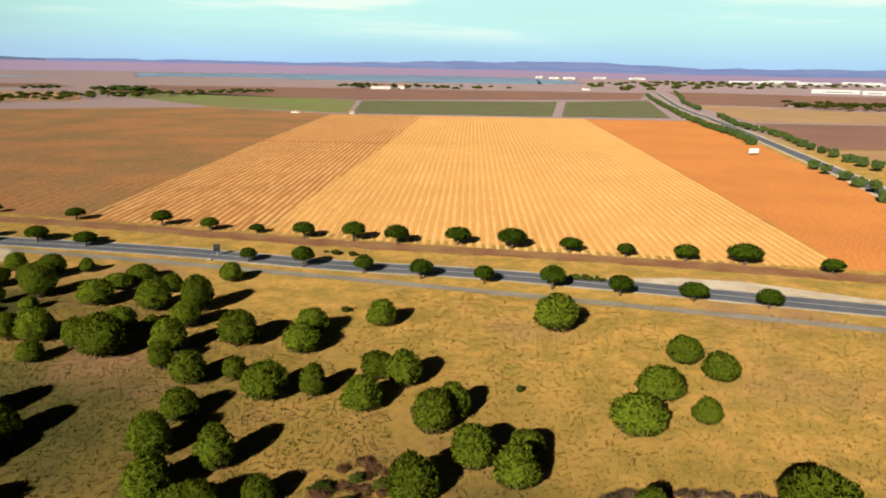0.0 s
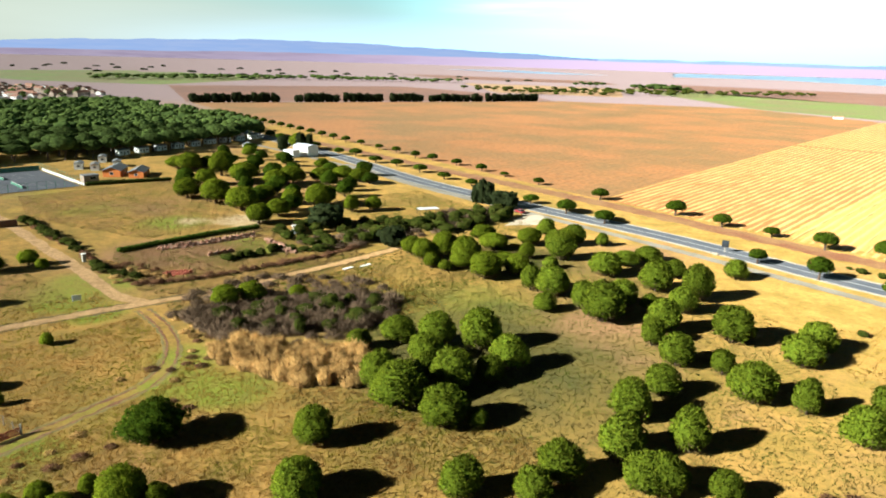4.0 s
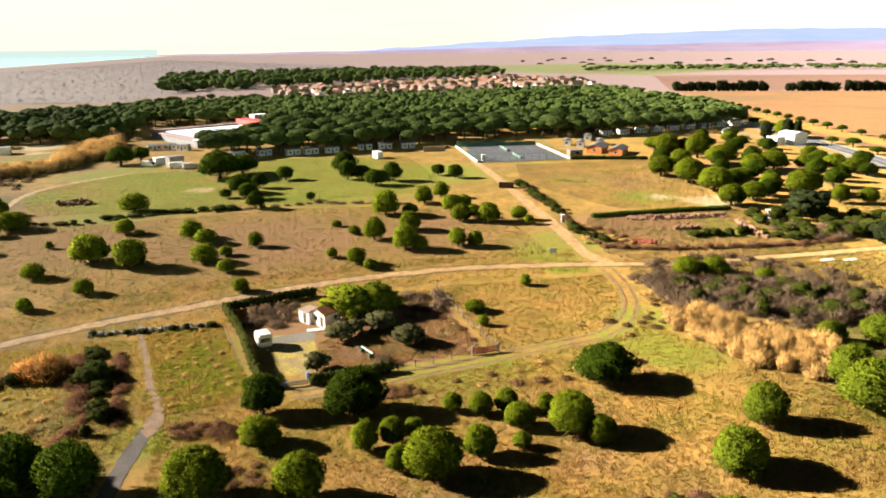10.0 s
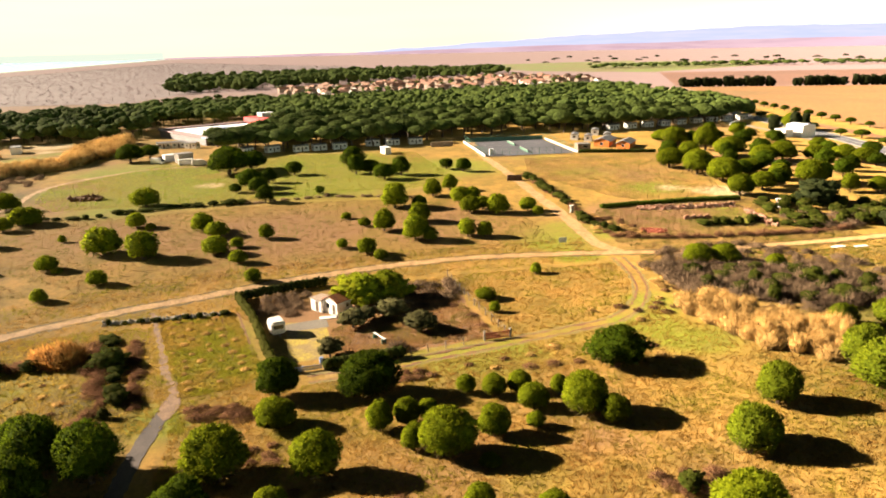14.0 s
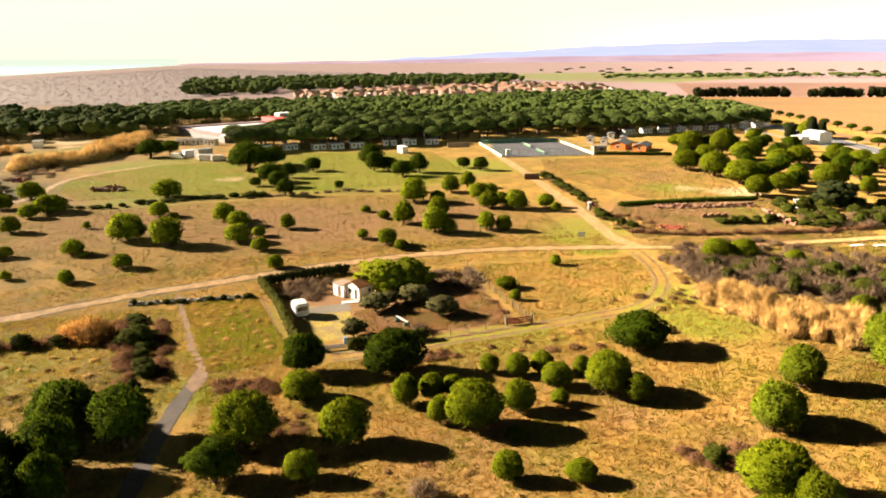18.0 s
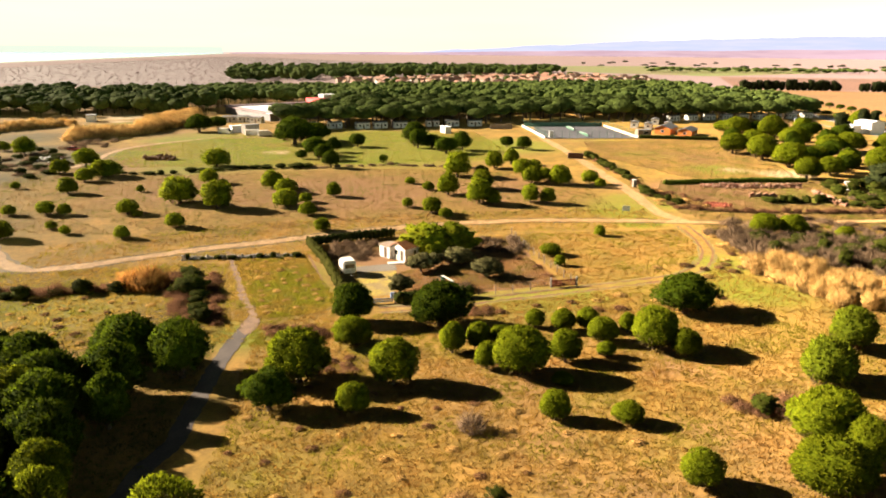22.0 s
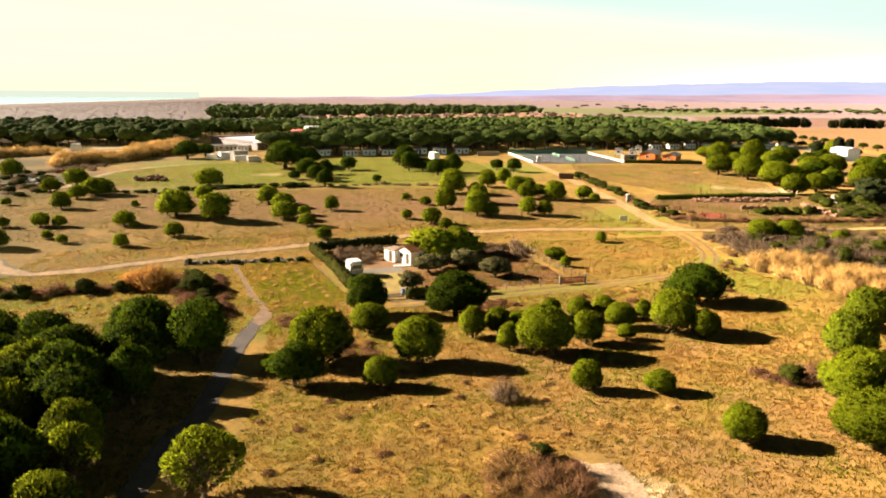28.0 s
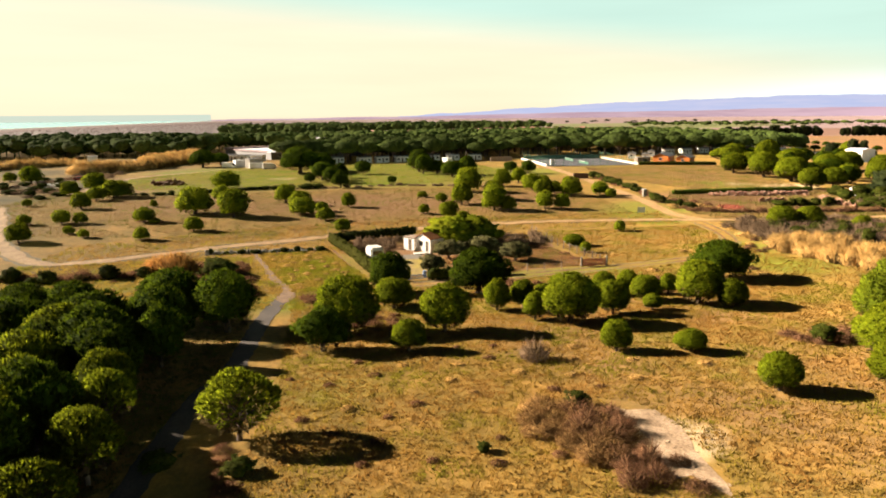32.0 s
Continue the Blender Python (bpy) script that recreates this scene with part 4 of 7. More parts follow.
def blob(rng, form, centre, size, rugged=0.16):
    v, f = form
    w = v * (1 + rng.uniform(-rugged, rugged, (len(v), 1)))
    return w * np.asarray(size) + np.asarray(centre), f


def blades(rng, base, way, length, width, droop=0.0, facing=None):
    """A thin triangle for each base point, along way, turned to face a direction."""
    n = len(base)
    side = np.cross(way, rng.normal(size=(n, 3)) if facing is None else facing)
    side /= np.linalg.norm(side, axis=1, keepdims=True) + 1e-9
    tip = base + way * np.reshape(length, (-1, 1))
    tip[:, 2] -= droop
    v = np.stack([base - side * width, base + side * width, tip], 1).reshape(-1, 3)
    return v, np.arange(3 * n).reshape(-1, 3)


def tube(heap, path, radii, sides=6):
    """A tapered limb along a path."""
    path = [np.asarray(p, dtype=float) for p in path]
    rings = []
    for i, p in enumerate(path):
        d = path[min(i + 1, len(path) - 1)] - path[max(i - 1, 0)]
        d /= np.linalg.norm(d) + 1e-9
        u = np.cross(d, (0.3, 1.0, 0.2))
        u /= np.linalg.norm(u)
        w = np.cross(d, u)
        a = np.linspace(0, 2 * np.pi, sides, endpoint=False)[:, None]
        rings.append(p + radii[i] * (np.cos(a) * u + np.sin(a) * w))
    f = []
    for i in range(len(path) - 1):
        for j in range(sides):
            a, b = i * sides + j, i * sides + (j + 1) % sides
            f += [(a, b, b + sides), (a, b + sides, a + sides)]
    heap.add(np.concatenate(rings), np.array(f))


def crown_mesh(name, seed, mat, low, lobes, dome, needles, size, flat=0.0, lumps=0.13, power=0.8, dry=0):
    """A crown of radius 1 between low and 2 (of a height of 2): a lumpy dome set with many small lobes and needle tufts."""
    rng, heap = np.random.default_rng(seed), Heap()
    tall, off = 2.0 - low, rng.uniform(0, 50)

    def at(a, u):
        d = Vector((math.cos(a) * math.sqrt(1 - u * u), math.sin(a) * math.sqrt(1 - u * u), u))
        swell = 0.93 + lumps * 1.3 * noise.noise(d * 1.3 + Vector((off, 0, 0))) + lumps * 1.4 * noise.noise(d * 3.1 + Vector((0, off, 0))) + lumps * 0.9 * noise.noise(d * 7.0 + Vector((0, 0, off)))
        r = (1 - abs(u) ** (1 / power * 1.6)) ** 0.5 * swell if u > 0 else math.sqrt(1 - u * u) ** 0.7 * swell * (1 + 0.12 * u)
        return np.array((math.cos(a) * r, math.sin(a) * r, low + tall * (0.42 + (0.58 * u * (0.6 + 0.4 * swell) if u > 0 else 0.42 * u))))

    dv, df = dome
    heap.add(np.array([at(math.atan2(p[1], p[0]), max(-0.98, min(0.98, p[2]))) * (0.86, 0.86, 1) - (0, 0, 0.1) for p in dv]), df)
    mid = np.array((0, 0, low + tall * 0.35))
    for i in range(lobes):
        # an even spiral over the dome, loosened
        u = max(-0.97, min(0.97, 0.99 - (1.9 - flat) * (i + 0.5) / lobes + rng.uniform(-0.05, 0.05)))
        c = at(i * 2.39996 + rng.uniform(-0.25, 0.25), u)
        out = (c - mid) / (np.linalg.norm(c - mid) + 1e-6)
        s = size * rng.uniform(0.65, 1.3)
        heap.add(*blob(rng, ICO0, c - out * s * 0.72, (s, s, s * 0.85), 0.14))
        d = out * 0.7 + rng.normal(size=(needles, 3)) * 0.6 + (0, 0, 0.2)
        d /= np.linalg.norm(d, axis=1, keepdims=True)
        sway = d * 0.35 + rng.normal(size=(needles, 3)) * 0.6 + (0, 0, 0.3)
        sway /= np.linalg.norm(sway, axis=1, keepdims=True)
        heap.add(*blades(rng, c - out * s * 0.66 + d * s * (0.85, 0.85, 0.7), sway, rng.uniform(0.4, 0.9, needles) * s, s * 0.22, 0.0, d + rng.normal(size=(needles, 3)) * 0.25))
    green = sum(len(f) for f in heap.f)
    if dry:
        # dead lower branches
        base = np.array([at(rng.uniform(0, 6.283), -0.95 + 0.9 * rng.uniform() ** 1.4) for _ in range(dry)]) * (1.0, 1.0, 1)
        d = (base - mid) * (1, 1, 0.2) + rng.normal(size=(dry, 3)) * 0.5
        d /= np.linalg.norm(d, axis=1, keepdims=True)
        heap.add(*blades(rng, base, d, rng.uniform(0.1, 0.22, dry), 0.03))
    me = mesh_from(name, np.concatenate(heap.v), np.concatenate(heap.f), [mat, M_DRY], True, [0] * green + [1] * dry)
    return soften(me, lambda co: (co - mid) * (1, 1, 1.2), 0.55)


def pine_crown(name, seed, mat, low, tufts, lumps=0.12, dry=300, size=1.0, open_below=False):
    """A stone pine's crown of radius 1 up to a height of 2: a smooth dome set with tufts of short needles, open below over dry twigs."""
    rng, heap = np.random.default_rng(seed), Heap()
    tall, off = 2.0 - low, rng.uniform(0, 50)
    mid = np.array((0, 0, low + tall * 0.35))

    def at(a, u):
        d = Vector((math.cos(a) * math.sqrt(1 - u * u), math.sin(a) * math.sqrt(1 - u * u), u))
        swell = 0.95 + lumps * 1.5 * noise.noise(d * 1.4 + Vector((off, 0, 0))) + lumps * 0.9 * noise.noise(d * 3.4 + Vector((0, off, 0)))
        r = math.sqrt(1 - u * u) * swell if u > 0 else math.sqrt(1 - u * u) ** 0.6 * swell * (1 + 0.15 * u)
        return np.array((math.cos(a) * r, math.sin(a) * r, low + tall * (0.42 + (0.58 * u * (0.55 + 0.45 * swell) if u > 0 else 0.42 * u))))

    dv, df = ICO3
    dome = []
    for p in dv:
        u = max(-0.98, min(0.98, p[2]))
        q = at(math.atan2(p[1], p[0]), max(u, -0.5)) * (0.92, 0.92, 1.0) - (0, 0, 0.05)
        if u < -0.5:
            q = q * (1 - (-0.5 - u) / 0.5 * 0.98, 1 - (-0.5 - u) / 0.5 * 0.98, 1.0) + (0, 0, 0.25 * (-0.5 - u) * tall)
        dome.append(q)
    if not open_below:
        heap.add(np.array(dome), df)
    each = 13
    for i in range(tufts):
        u = max(-0.8, min(0.985, 0.99 - (1.2 if open_below else 1.55) * (i + 0.5) / tufts + rng.uniform(-0.05, 0.05)))
        c = at(i * 2.39996 + rng.uniform(-0.3, 0.3), u)
        out = (c - mid) / (np.linalg.norm(c - mid) + 1e-6)
        s = 0.135 * size * rng.uniform(0.7, 1.35)
        j = rng.normal(size=(each, 3)) * s * 0.55
        j -= out * (j @ out)[:, None]
        lift = 0.55 * s * np.clip(1 - (np.linalg.norm(j, axis=1) / s) ** 2, 0, 1)
        base = c + j + out * (lift[:, None] - 0.06)
        d = out * 0.8 + j / s * 0.45 + rng.normal(size=(each, 3)) * 0.35 + (0, 0, 0.35)
        d /= np.linalg.norm(d, axis=1, keepdims=True)
        heap.add(*blades(rng, base, d, rng.uniform(0.09, 0.19, each) * size, 0.034 * size))
    green = sum(len(f) for f in heap.f)
    if dry:
        # grey-brown lower twigs
        base = np.array([at(rng.uniform(0, 6.283), -0.96 + 0.8 * rng.uniform() ** 1.3) for _ in range(dry)]) * (0.94, 0.94, 1)
        d = (base - mid) * (1, 1, -0.1) + rng.normal(size=(dry, 3)) * 0.45 + (0, 0, 0.25)
        d /= np.linalg.norm(d, axis=1, keepdims=True)
        heap.add(*blades(rng, base, d, rng.uniform(0.1, 0.28, dry), 0.022))
    me = mesh_from(name, np.concatenate(heap.v), np.concatenate(heap.f), [mat, M_DRY], True, [0] * green + [1] * dry)
    return soften(me, lambda co: (co - mid) * (1, 1, 1.2), 0.6)


def trunk_mesh(name, seed, top, limbs, girth=0.09):
    rng, heap = np.random.default_rng(seed), Heap()
    lean = rng.uniform(-0.12, 0.12, 2)
    tube(heap, [(0, 0, -0.05), (lean[0] * 0.4, lean[1] * 0.4, top * 0.5), (lean[0], lean[1], top), (lean[0], lean[1], top + 0.5)], [girth * 1.3, girth, girth * 0.8, girth * 0.3], 7)
    for i in range(limbs):
        a = rng.uniform(0, 6.283)
        z0 = top * rng.uniform(0.6, 1.0)
        r = rng.uniform(0.45, 0.75)
        tube(heap, [(lean[0] * z0 / top, lean[1] * z0 / top, z0), (math.cos(a) * r * 0.5, math.sin(a) * r * 0.5, z0 + 0.22), (math.cos(a) * r, math.sin(a) * r, z0 + 0.55)], [girth * 0.55, girth * 0.4, girth * 0.2], 5)
    return heap.mesh(name, M_BARK)


ROUND = [(pine_crown("crown", 10 + i, M_PINE, 0.2, 430, 0.15, 520, 0.74), trunk_mesh("trunk", 40 + i, 0.8, 6)) for i in range(7)]
ROUND_GROVE = [(pine_crown("crown", 20 + i, M_PINE_GROVE, 0.12, 240, 0.16, 440), trunk_mesh("trunk", 40 + i, 0.8, 6)) for i in range(6)]
ROUND_LIGHT = [(pine_crown("crown", 60 + i, M_PINE, 0.05, 120, 0.17, 110, 1.35), trunk_mesh("trunk", 70 + i, 0.8, 4)) for i in range(6)]
ROUND_DARK = [(pine_crown("crown", 80 + i, M_PINE_DARK, 0.25, 400, 0.24, 380, 0.78), trunk_mesh("trunk", 90 + i, 0.9, 6)) for i in range(4)]
OPEN = [(pine_crown("crown", 100 + i, M_PINE, 0.4, 330, 0.16, 900, 0.95, True), trunk_mesh("trunk", 105 + i, 0.75, 16, 0.07)) for i in range(3)]
VERGE = [(pine_crown("crown", 110 + i, M_PINE_DARK, 0.75, 120, 0.12, 60, 1.3), trunk_mesh("trunk", 120 + i, 1.0, 4, 0.1)) for i in range(4)]
UMBRELLA = [(crown_mesh("crown", 130 + i, M_PINE_FAR, 0.95, 110, ICO2, 6, 0.16, 0.6, 0.14), trunk_mesh("trunk", 140 + i, 1.0, 5, 0.06)) for i in range(5)]
CYPRESS = [(crown_mesh("crown", 150 + i, M_CYPRESS, 0.05, 90, ICO2, 12, 0.24, 0.0, 0.3, 0.6), trunk_mesh("trunk", 155 + i, 0.6, 2)) for i in range(2)]
LEAFY = [(crown_mesh("crown", 160 + i, M_LAUREL, 0.15, 130, ICO2, 16, 0.22, 0.1, 0.32), trunk_mesh("trunk", 165 + i, 0.8, 5)) for i in range(2)]
OLIVE_TREE = [(crown_mesh("crown", 170 + i, M_OLIVE, 0.5, 90, ICO2, 16, 0.24, 0.1, 0.36), trunk_mesh("trunk", 175 + i, 0.8, 5, 0.1)) for i in range(3)]


def plant(name, forms, i, x, y, r, h, label, category, group, turn=None):
    crown, stem = forms[i % len(forms)]
    rng = random.Random(i * 7 + 3)
    t = thing(name, Matrix.LocRotScale((x, y, 0), Euler((0, 0, rng.uniform(0, 6.28) if turn is None else turn)), (r, r * rng.uniform(0.93, 1.07), h / 2)), label, category, group)
    part("trunk", stem, t)
    part("crown", crown, t)
    return t


def grow(rows, forms, label, group, name="pine_tree", wide=1.0, tall=1.0):
    for i, (x, y, r, h) in enumerate(rows):
        plant(name, forms, i + int(abs(x) * 3), x, y, r * wide, h * tall, label, "pine tree", group)


grow(GROVE_A + GROVE_B + GROVE_C, ROUND_GROVE, "young rounded stone pine on dry grass", "pines by the road")
grow(THICKET_A, ROUND_GROVE, "young bushy stone pine in a thicket", "pines of the thicket")
grow(COPSE_A, ROUND, "young rounded stone pine in a copse", "pines of the copse")
DARK_SPOTS = [(-86.7, -4.1), (-83.7, 7.2), (-82.8, 41.6), (-74.9, -29.5), (-72.5, -23.6)]
for i, (x, y, r, h) in enumerate(NEAR_A + NEAR_B + NEAR_C):
    # pines by the lane are backlit; the darker needles carry that shade
    dark = (x, y) in DARK_SPOTS or (y < -12 and x < -55)
    plant("pine_tree", OPEN if (x, y) == (-43.5, -20.7) else ROUND_DARK if dark else ROUND, i, x, y, r, h, "dense dark green stone pine beside the lane" if dark else "young rounded stone pine in tawny grass", "pine tree", "pines of the open ground")
grow(MEADOW_A + MEADOW_B, ROUND_LIGHT, "small rounded stone pine in a tawny meadow", "pines of the meadow")
grow(LAWN_A, ROUND_DARK, "stone pine with a broad dark crown on a green lawn", "pines of the lawn")
grow([p for p in ORCHARD_A if p[0] != -158.0], ROUND, "large rounded stone pine in scrub", "pines behind the court", "pine_tree", 1.0, 1.0)
COURT_WOOD = [(-254.5, 148.9), (-307.0, 200.5), (-316.4, 225.6), (-251.2, 211.0), (-225.5, 219.7), (-198.3, 200.2), (-169.0, 154.3), (-175.9, 135.4), (-193.8, 124.9)]
COURT_TREES = [p for p in ORCHARD_A if p[0] != -158.0]
grow(VERGE_A_A, VERGE, "clipped umbrella pine on the road verge", "pines along the road", "verge_pine")
grow(VERGE_B_A, VERGE, "stone pine at the vineyard's edge", "pines along the vineyard", "verge_pine")
for k in range(14):
    grow([(-300 - k * 15, 257 + k * 4.1, 2.6, 3.6)], VERGE, "clipped umbrella pine on the road verge", "pines along the road", "verge_pine")
    grow([(-313 - k * 15, 291 + k * 4.1, 2.4, 3.6)], VERGE, "stone pine at the vineyard's edge", "pines along the vineyard", "verge_pine")
# rows beside the second road
ROADSIDE = []
for name_side, line, gap in (("left", [(420, 1560), (373, 1350), (314, 1059), (275, 858), (254, 730), (246, 658), (238, 598), (225, 532)], 13), ("near", [(205, 408), (201, 369), (198, 348), (194, 327), (186, 300)], 20),
                             ("right", [(560, 1830), (470, 1500), (392, 1228), (360, 1080), (344, 1001)], 16), ("far side", [(322, 870), (288, 725), (283, 673), (277, 614), (261, 543), (248, 458), (237, 395), (228, 340)], 21)):
    walked, last = random.Random(gap), None
    for p in smooth_line(line, 2.0):
        if last is None or math.dist(p, last) > gap * walked.uniform(0.8, 1.25):
            last = p
            ROADSIDE.append((p[0] + walked.uniform(-1, 1), p[1]))


def inside(p, poly):
    hit = False
    for (x0, y0), (x1, y1) in zip(poly, poly[1:] + poly[:1]):
        if (y0 > p[1]) != (y1 > p[1]) and p[0] < (x1 - x0) * (p[1] - y0) / (y1 - y0) + x0:
            hit = not hit
    return hit


def scatter(seed, poly, gap, tries):
    """Points in a polygon, no two nearer than gap."""
    rng, cells, out = random.Random(seed), {}, []
    xs, ys = [p[0] for p in poly], [p[1] for p in poly]
    for _ in range(tries):
        p = (rng.uniform(min(xs), max(xs)), rng.uniform(min(ys), max(ys)))
        c = (int(p[0] // gap), int(p[1] // gap))
        if inside(p, poly) and all(math.dist(p, q) > gap for i in (-1, 0, 1) for j in (-1, 0, 1) for q in cells.get((c[0] + i, c[1] + j), ())):
            cells.setdefault(c, []).append(p)
            out.append(p)
    return out


FOREST = [(-312, -24), (-324, 3), (-322, 31), (-328, 70), (-344, 92), (-346, 131), (-336, 150), (-342, 223), (-366, 272), (-432, 288), (-625, 312), (-600, 200), (-575, 130), (-530, 10), (-488, -58), (-456, -66), (-450, -20), (-444, 14), (-400, 6)]
spots = scatter(5, FOREST, 7.8, 60000)
spots.sort(key=lambda p: math.dist(p, (0, 40)))
for i, (x, y) in enumerate(spots[:190]):
    k = random.Random(i)
    plant("umbrella_pine", UMBRELLA, i, x, y, k.uniform(4.6, 7.0), k.uniform(7.6, 10.8), "tall umbrella pine at the edge of the camp wood", "pine tree", "umbrella pines of the camp")


def canopy(name, places, lo, hi, r0, r1, mat, label, seed, flat=1.3, parts=6):
    rng, heap = np.random.default_rng(seed), Heap()
    for x, y in places:
        r, h = rng.uniform(r0, r1), rng.uniform(lo, hi)
        heap.add(*blob(rng, ICO1, (x, y, h - r * 0.36 * flat / 1.3), (r, r, r * 0.36 * flat / 1.3), 0.1))
        for _ in range(parts):
            a, d = rng.uniform(0, 6.283), rng.uniform(0.3, 0.95) * r
            s = r * rng.uniform(0.25, 0.42)
            heap.add(*blob(rng, ICO0, (x + d * math.cos(a), y + d * math.sin(a), h - r * 0.2 - 0.32 * d + rng.uniform(0, 0.22) * r), (s, s, s * 0.6), 0.12))
        tube(heap, [(x, y, 0), (x, y, h - r * 0.4)], [0.22, 0.16], 4)
    return tagged(new(name, heap.mesh(name, mat)), label, "wood", kind="stuff")


canopy("pine_row", ROADSIDE, 5, 6.5, 3.2, 4.6, M_PINE_FAR, "rows of stone pines beside the second road", 15, 2.6, 9)
canopy("pine_wood", spots[190:], 8, 11.5, 4.4, 7.0, M_PINE_FAR, "dense umbrella pine wood over a camp site", 1, 1.9, 9)
canopy("pine_wood", scatter(6, [(-392, -185), (-390, -118), (-398, -84), (-405, -60), (-452, -66), (-505, -100), (-515, -165), (-470, -225), (-420, -235)], 8.0, 9000), 8, 12, 4.5, 6.5, M_PINE_FAR, "dark umbrella pine wood by the dunes", 2, 2.1)
canopy("pine_wood", scatter(7, [(-800, -90), (-860, 20), (-1080, 380), (-1250, 380), (-1230, 60), (-1140, -110)], 14, 6000), 8, 14, 5.0, 8.0, M_PINE_FAR, "tall dark pine wood behind the village", 3, 2.6, 8)
canopy("pine_wood", scatter(17, [(-470, -70), (-515, 8), (-585, 70), (-600, -80), (-530, -105)], 8.5, 3000), 7, 9.5, 4.2, 6.2, M_PINE_FAR, "dark pine wood behind a large hall", 16, 2.0)
canopy("tree_belt", scatter(16, [(-585, -80), (-560, 60), (-600, 230), (-660, 300), (-690, 200), (-660, 30), (-680, -60)], 11, 2500), 4, 7, 4, 6.5, M_PINE_FAR, "loose pines between wood and village", 14, 2.0)
canopy("tree_belt", scatter(8, [(-1150, 560), (-1080, 860), (-900, 1150), (-930, 1180), (-1200, 900), (-1230, 560)], 14, 2500), 6, 9, 5, 8, M_PINE_FAR, "dark line of far trees", 4)
canopy("tree_belt", scatter(9, [(-560, 880), (-480, 1040), (-300, 1380), (-360, 1420), (-640, 1060), (-740, 940)], 17, 1500), 5, 8, 4, 7, M_SHRUB, "scattered far trees and bushes", 5)


def bare_wood(name, places, lo, hi, label, seed, twigs=16):
    rng, heap = np.random.default_rng(seed), Heap()
    for x, y in places:
        h = rng.uniform(lo, hi)
        d = rng.normal(size=(twigs, 3)) * (0.5, 0.5, 0.3) + (0, 0, 0.55)
        d /= np.linalg.norm(d, axis=1, keepdims=True)
        base = np.array((x, y, 0)) + np.concatenate([rng.normal(size=(twigs, 2)) * h * 0.28, rng.uniform(0, 0.45, (twigs, 1)) * h], 1)
        heap.add(*blades(rng, base, d, rng.uniform(0.3, 0.62, twigs) * h, h * 0.035))
    me = soften(heap.mesh(name, M_TWIG_FAR, True), lambda co: np.tile((0.0, 0.0, 1.0), (len(co), 1)), 0.7)
    return tagged(new(name, me), label, "wood", kind="stuff")


sheet("wood_floor", [(-720, -240), (-690, -110), (-860, -60), (-1250, 40), (-1760, 230), (-2900, -270), (-1680, -470), (-900, -480)], 0.04, M_LITTER, "grey-brown leaf litter under a bare wood", "wood floor", 6.0)
bare_wood("bare_wood", scatter(11, [(-720, -240), (-690, -110), (-860, -60), (-1250, 40), (-1760, 230), (-2900, -270), (-1680, -470), (-900, -480)], 11, 24000), 2.5, 5, "grey leafless winter wood behind the dunes", 6)

# more pines seen west of the lane and at the dunes
WEST = [(-182.4, -67.1, 2.3), (-198.9, -67.8, 2.1), (-205.1, -64.9, 2.8), (-226.7, -75.0, 3.0), (-212.6, -78.0, 2.4), (-252.4, -100.6, 3.3), (-261.6, -110.0, 1.9), (-190.5, -81.7, 1.1), (-159.0, -61.0, 1.4), (-159.7, -64.9, 1.7), (-159.8, -72.2, 1.3), (-146.5, -59.8, 1.0), (-142.0, -55.9, 1.0), (-139.5, -66.4, 2.1)]
grow([(x, y, r, r * 1.7) for x, y, r in WEST], ROUND_LIGHT, "small rounded stone pine in a tawny meadow", "pines of the meadow")
LANE_EDGE = [(-38.9, -29.5, 2.1, 4.7), (-47.4, -30.2, 1.8, 4.4), (-33.2, -31.0, 2.2, 4.2), (-48.2, -36.2, 2.6, 5.6)]
grow(LANE_EDGE, OPEN, "stone pine with dry lower branches beside the lane", "pines of the lane wood")
# three pines added so that their shadows close the gap by the lane
grow([(-44.8, -34.4, 2.8, 6.4), (-38.4, -35.0, 2.7, 6.0), (-53.4, -31.6, 2.6, 5.8)], ROUND_DARK, "dense dark green stone pine beside the lane", "pines of the lane wood")
fresh = random.Random(98)
for x, y in scatter(98, COURT_WOOD, 11, 500):
    if min(math.dist((x, y), q[:2]) for q in COURT_TREES) > 5.5:
        grow([(x, y, fresh.uniform(2.6, 4.0), fresh.uniform(4.4, 6.2))], ROUND_DARK, "rounded stone pine in scrub", "pines behind the court")
known = [(x, y) for x, y, r, h in NEAR_A + NEAR_B + NEAR_C + LANE_EDGE]
i = 0
for x, y in scatter(31, [(-80, -52), (-75, -40), (-66, -36), (-58, -38), (-52, -40), (-40, -35), (-30, -35), (-28, -60), (-62, -66)], 4.2, 1200):
    if min(math.dist((x, y), q) for q in known) > 3.2:
        k = random.Random(i)
        # two in three take the darker needles, backlit shade put into their colour
        plant("pine_tree", ROUND_DARK if i % 3 else ROUND, i, x, y, k.uniform(2.6, 3.6), k.uniform(4.8, 6.4), "dense dark green stone pine beside the lane", "pine tree", "pines of the lane wood")
        i += 1


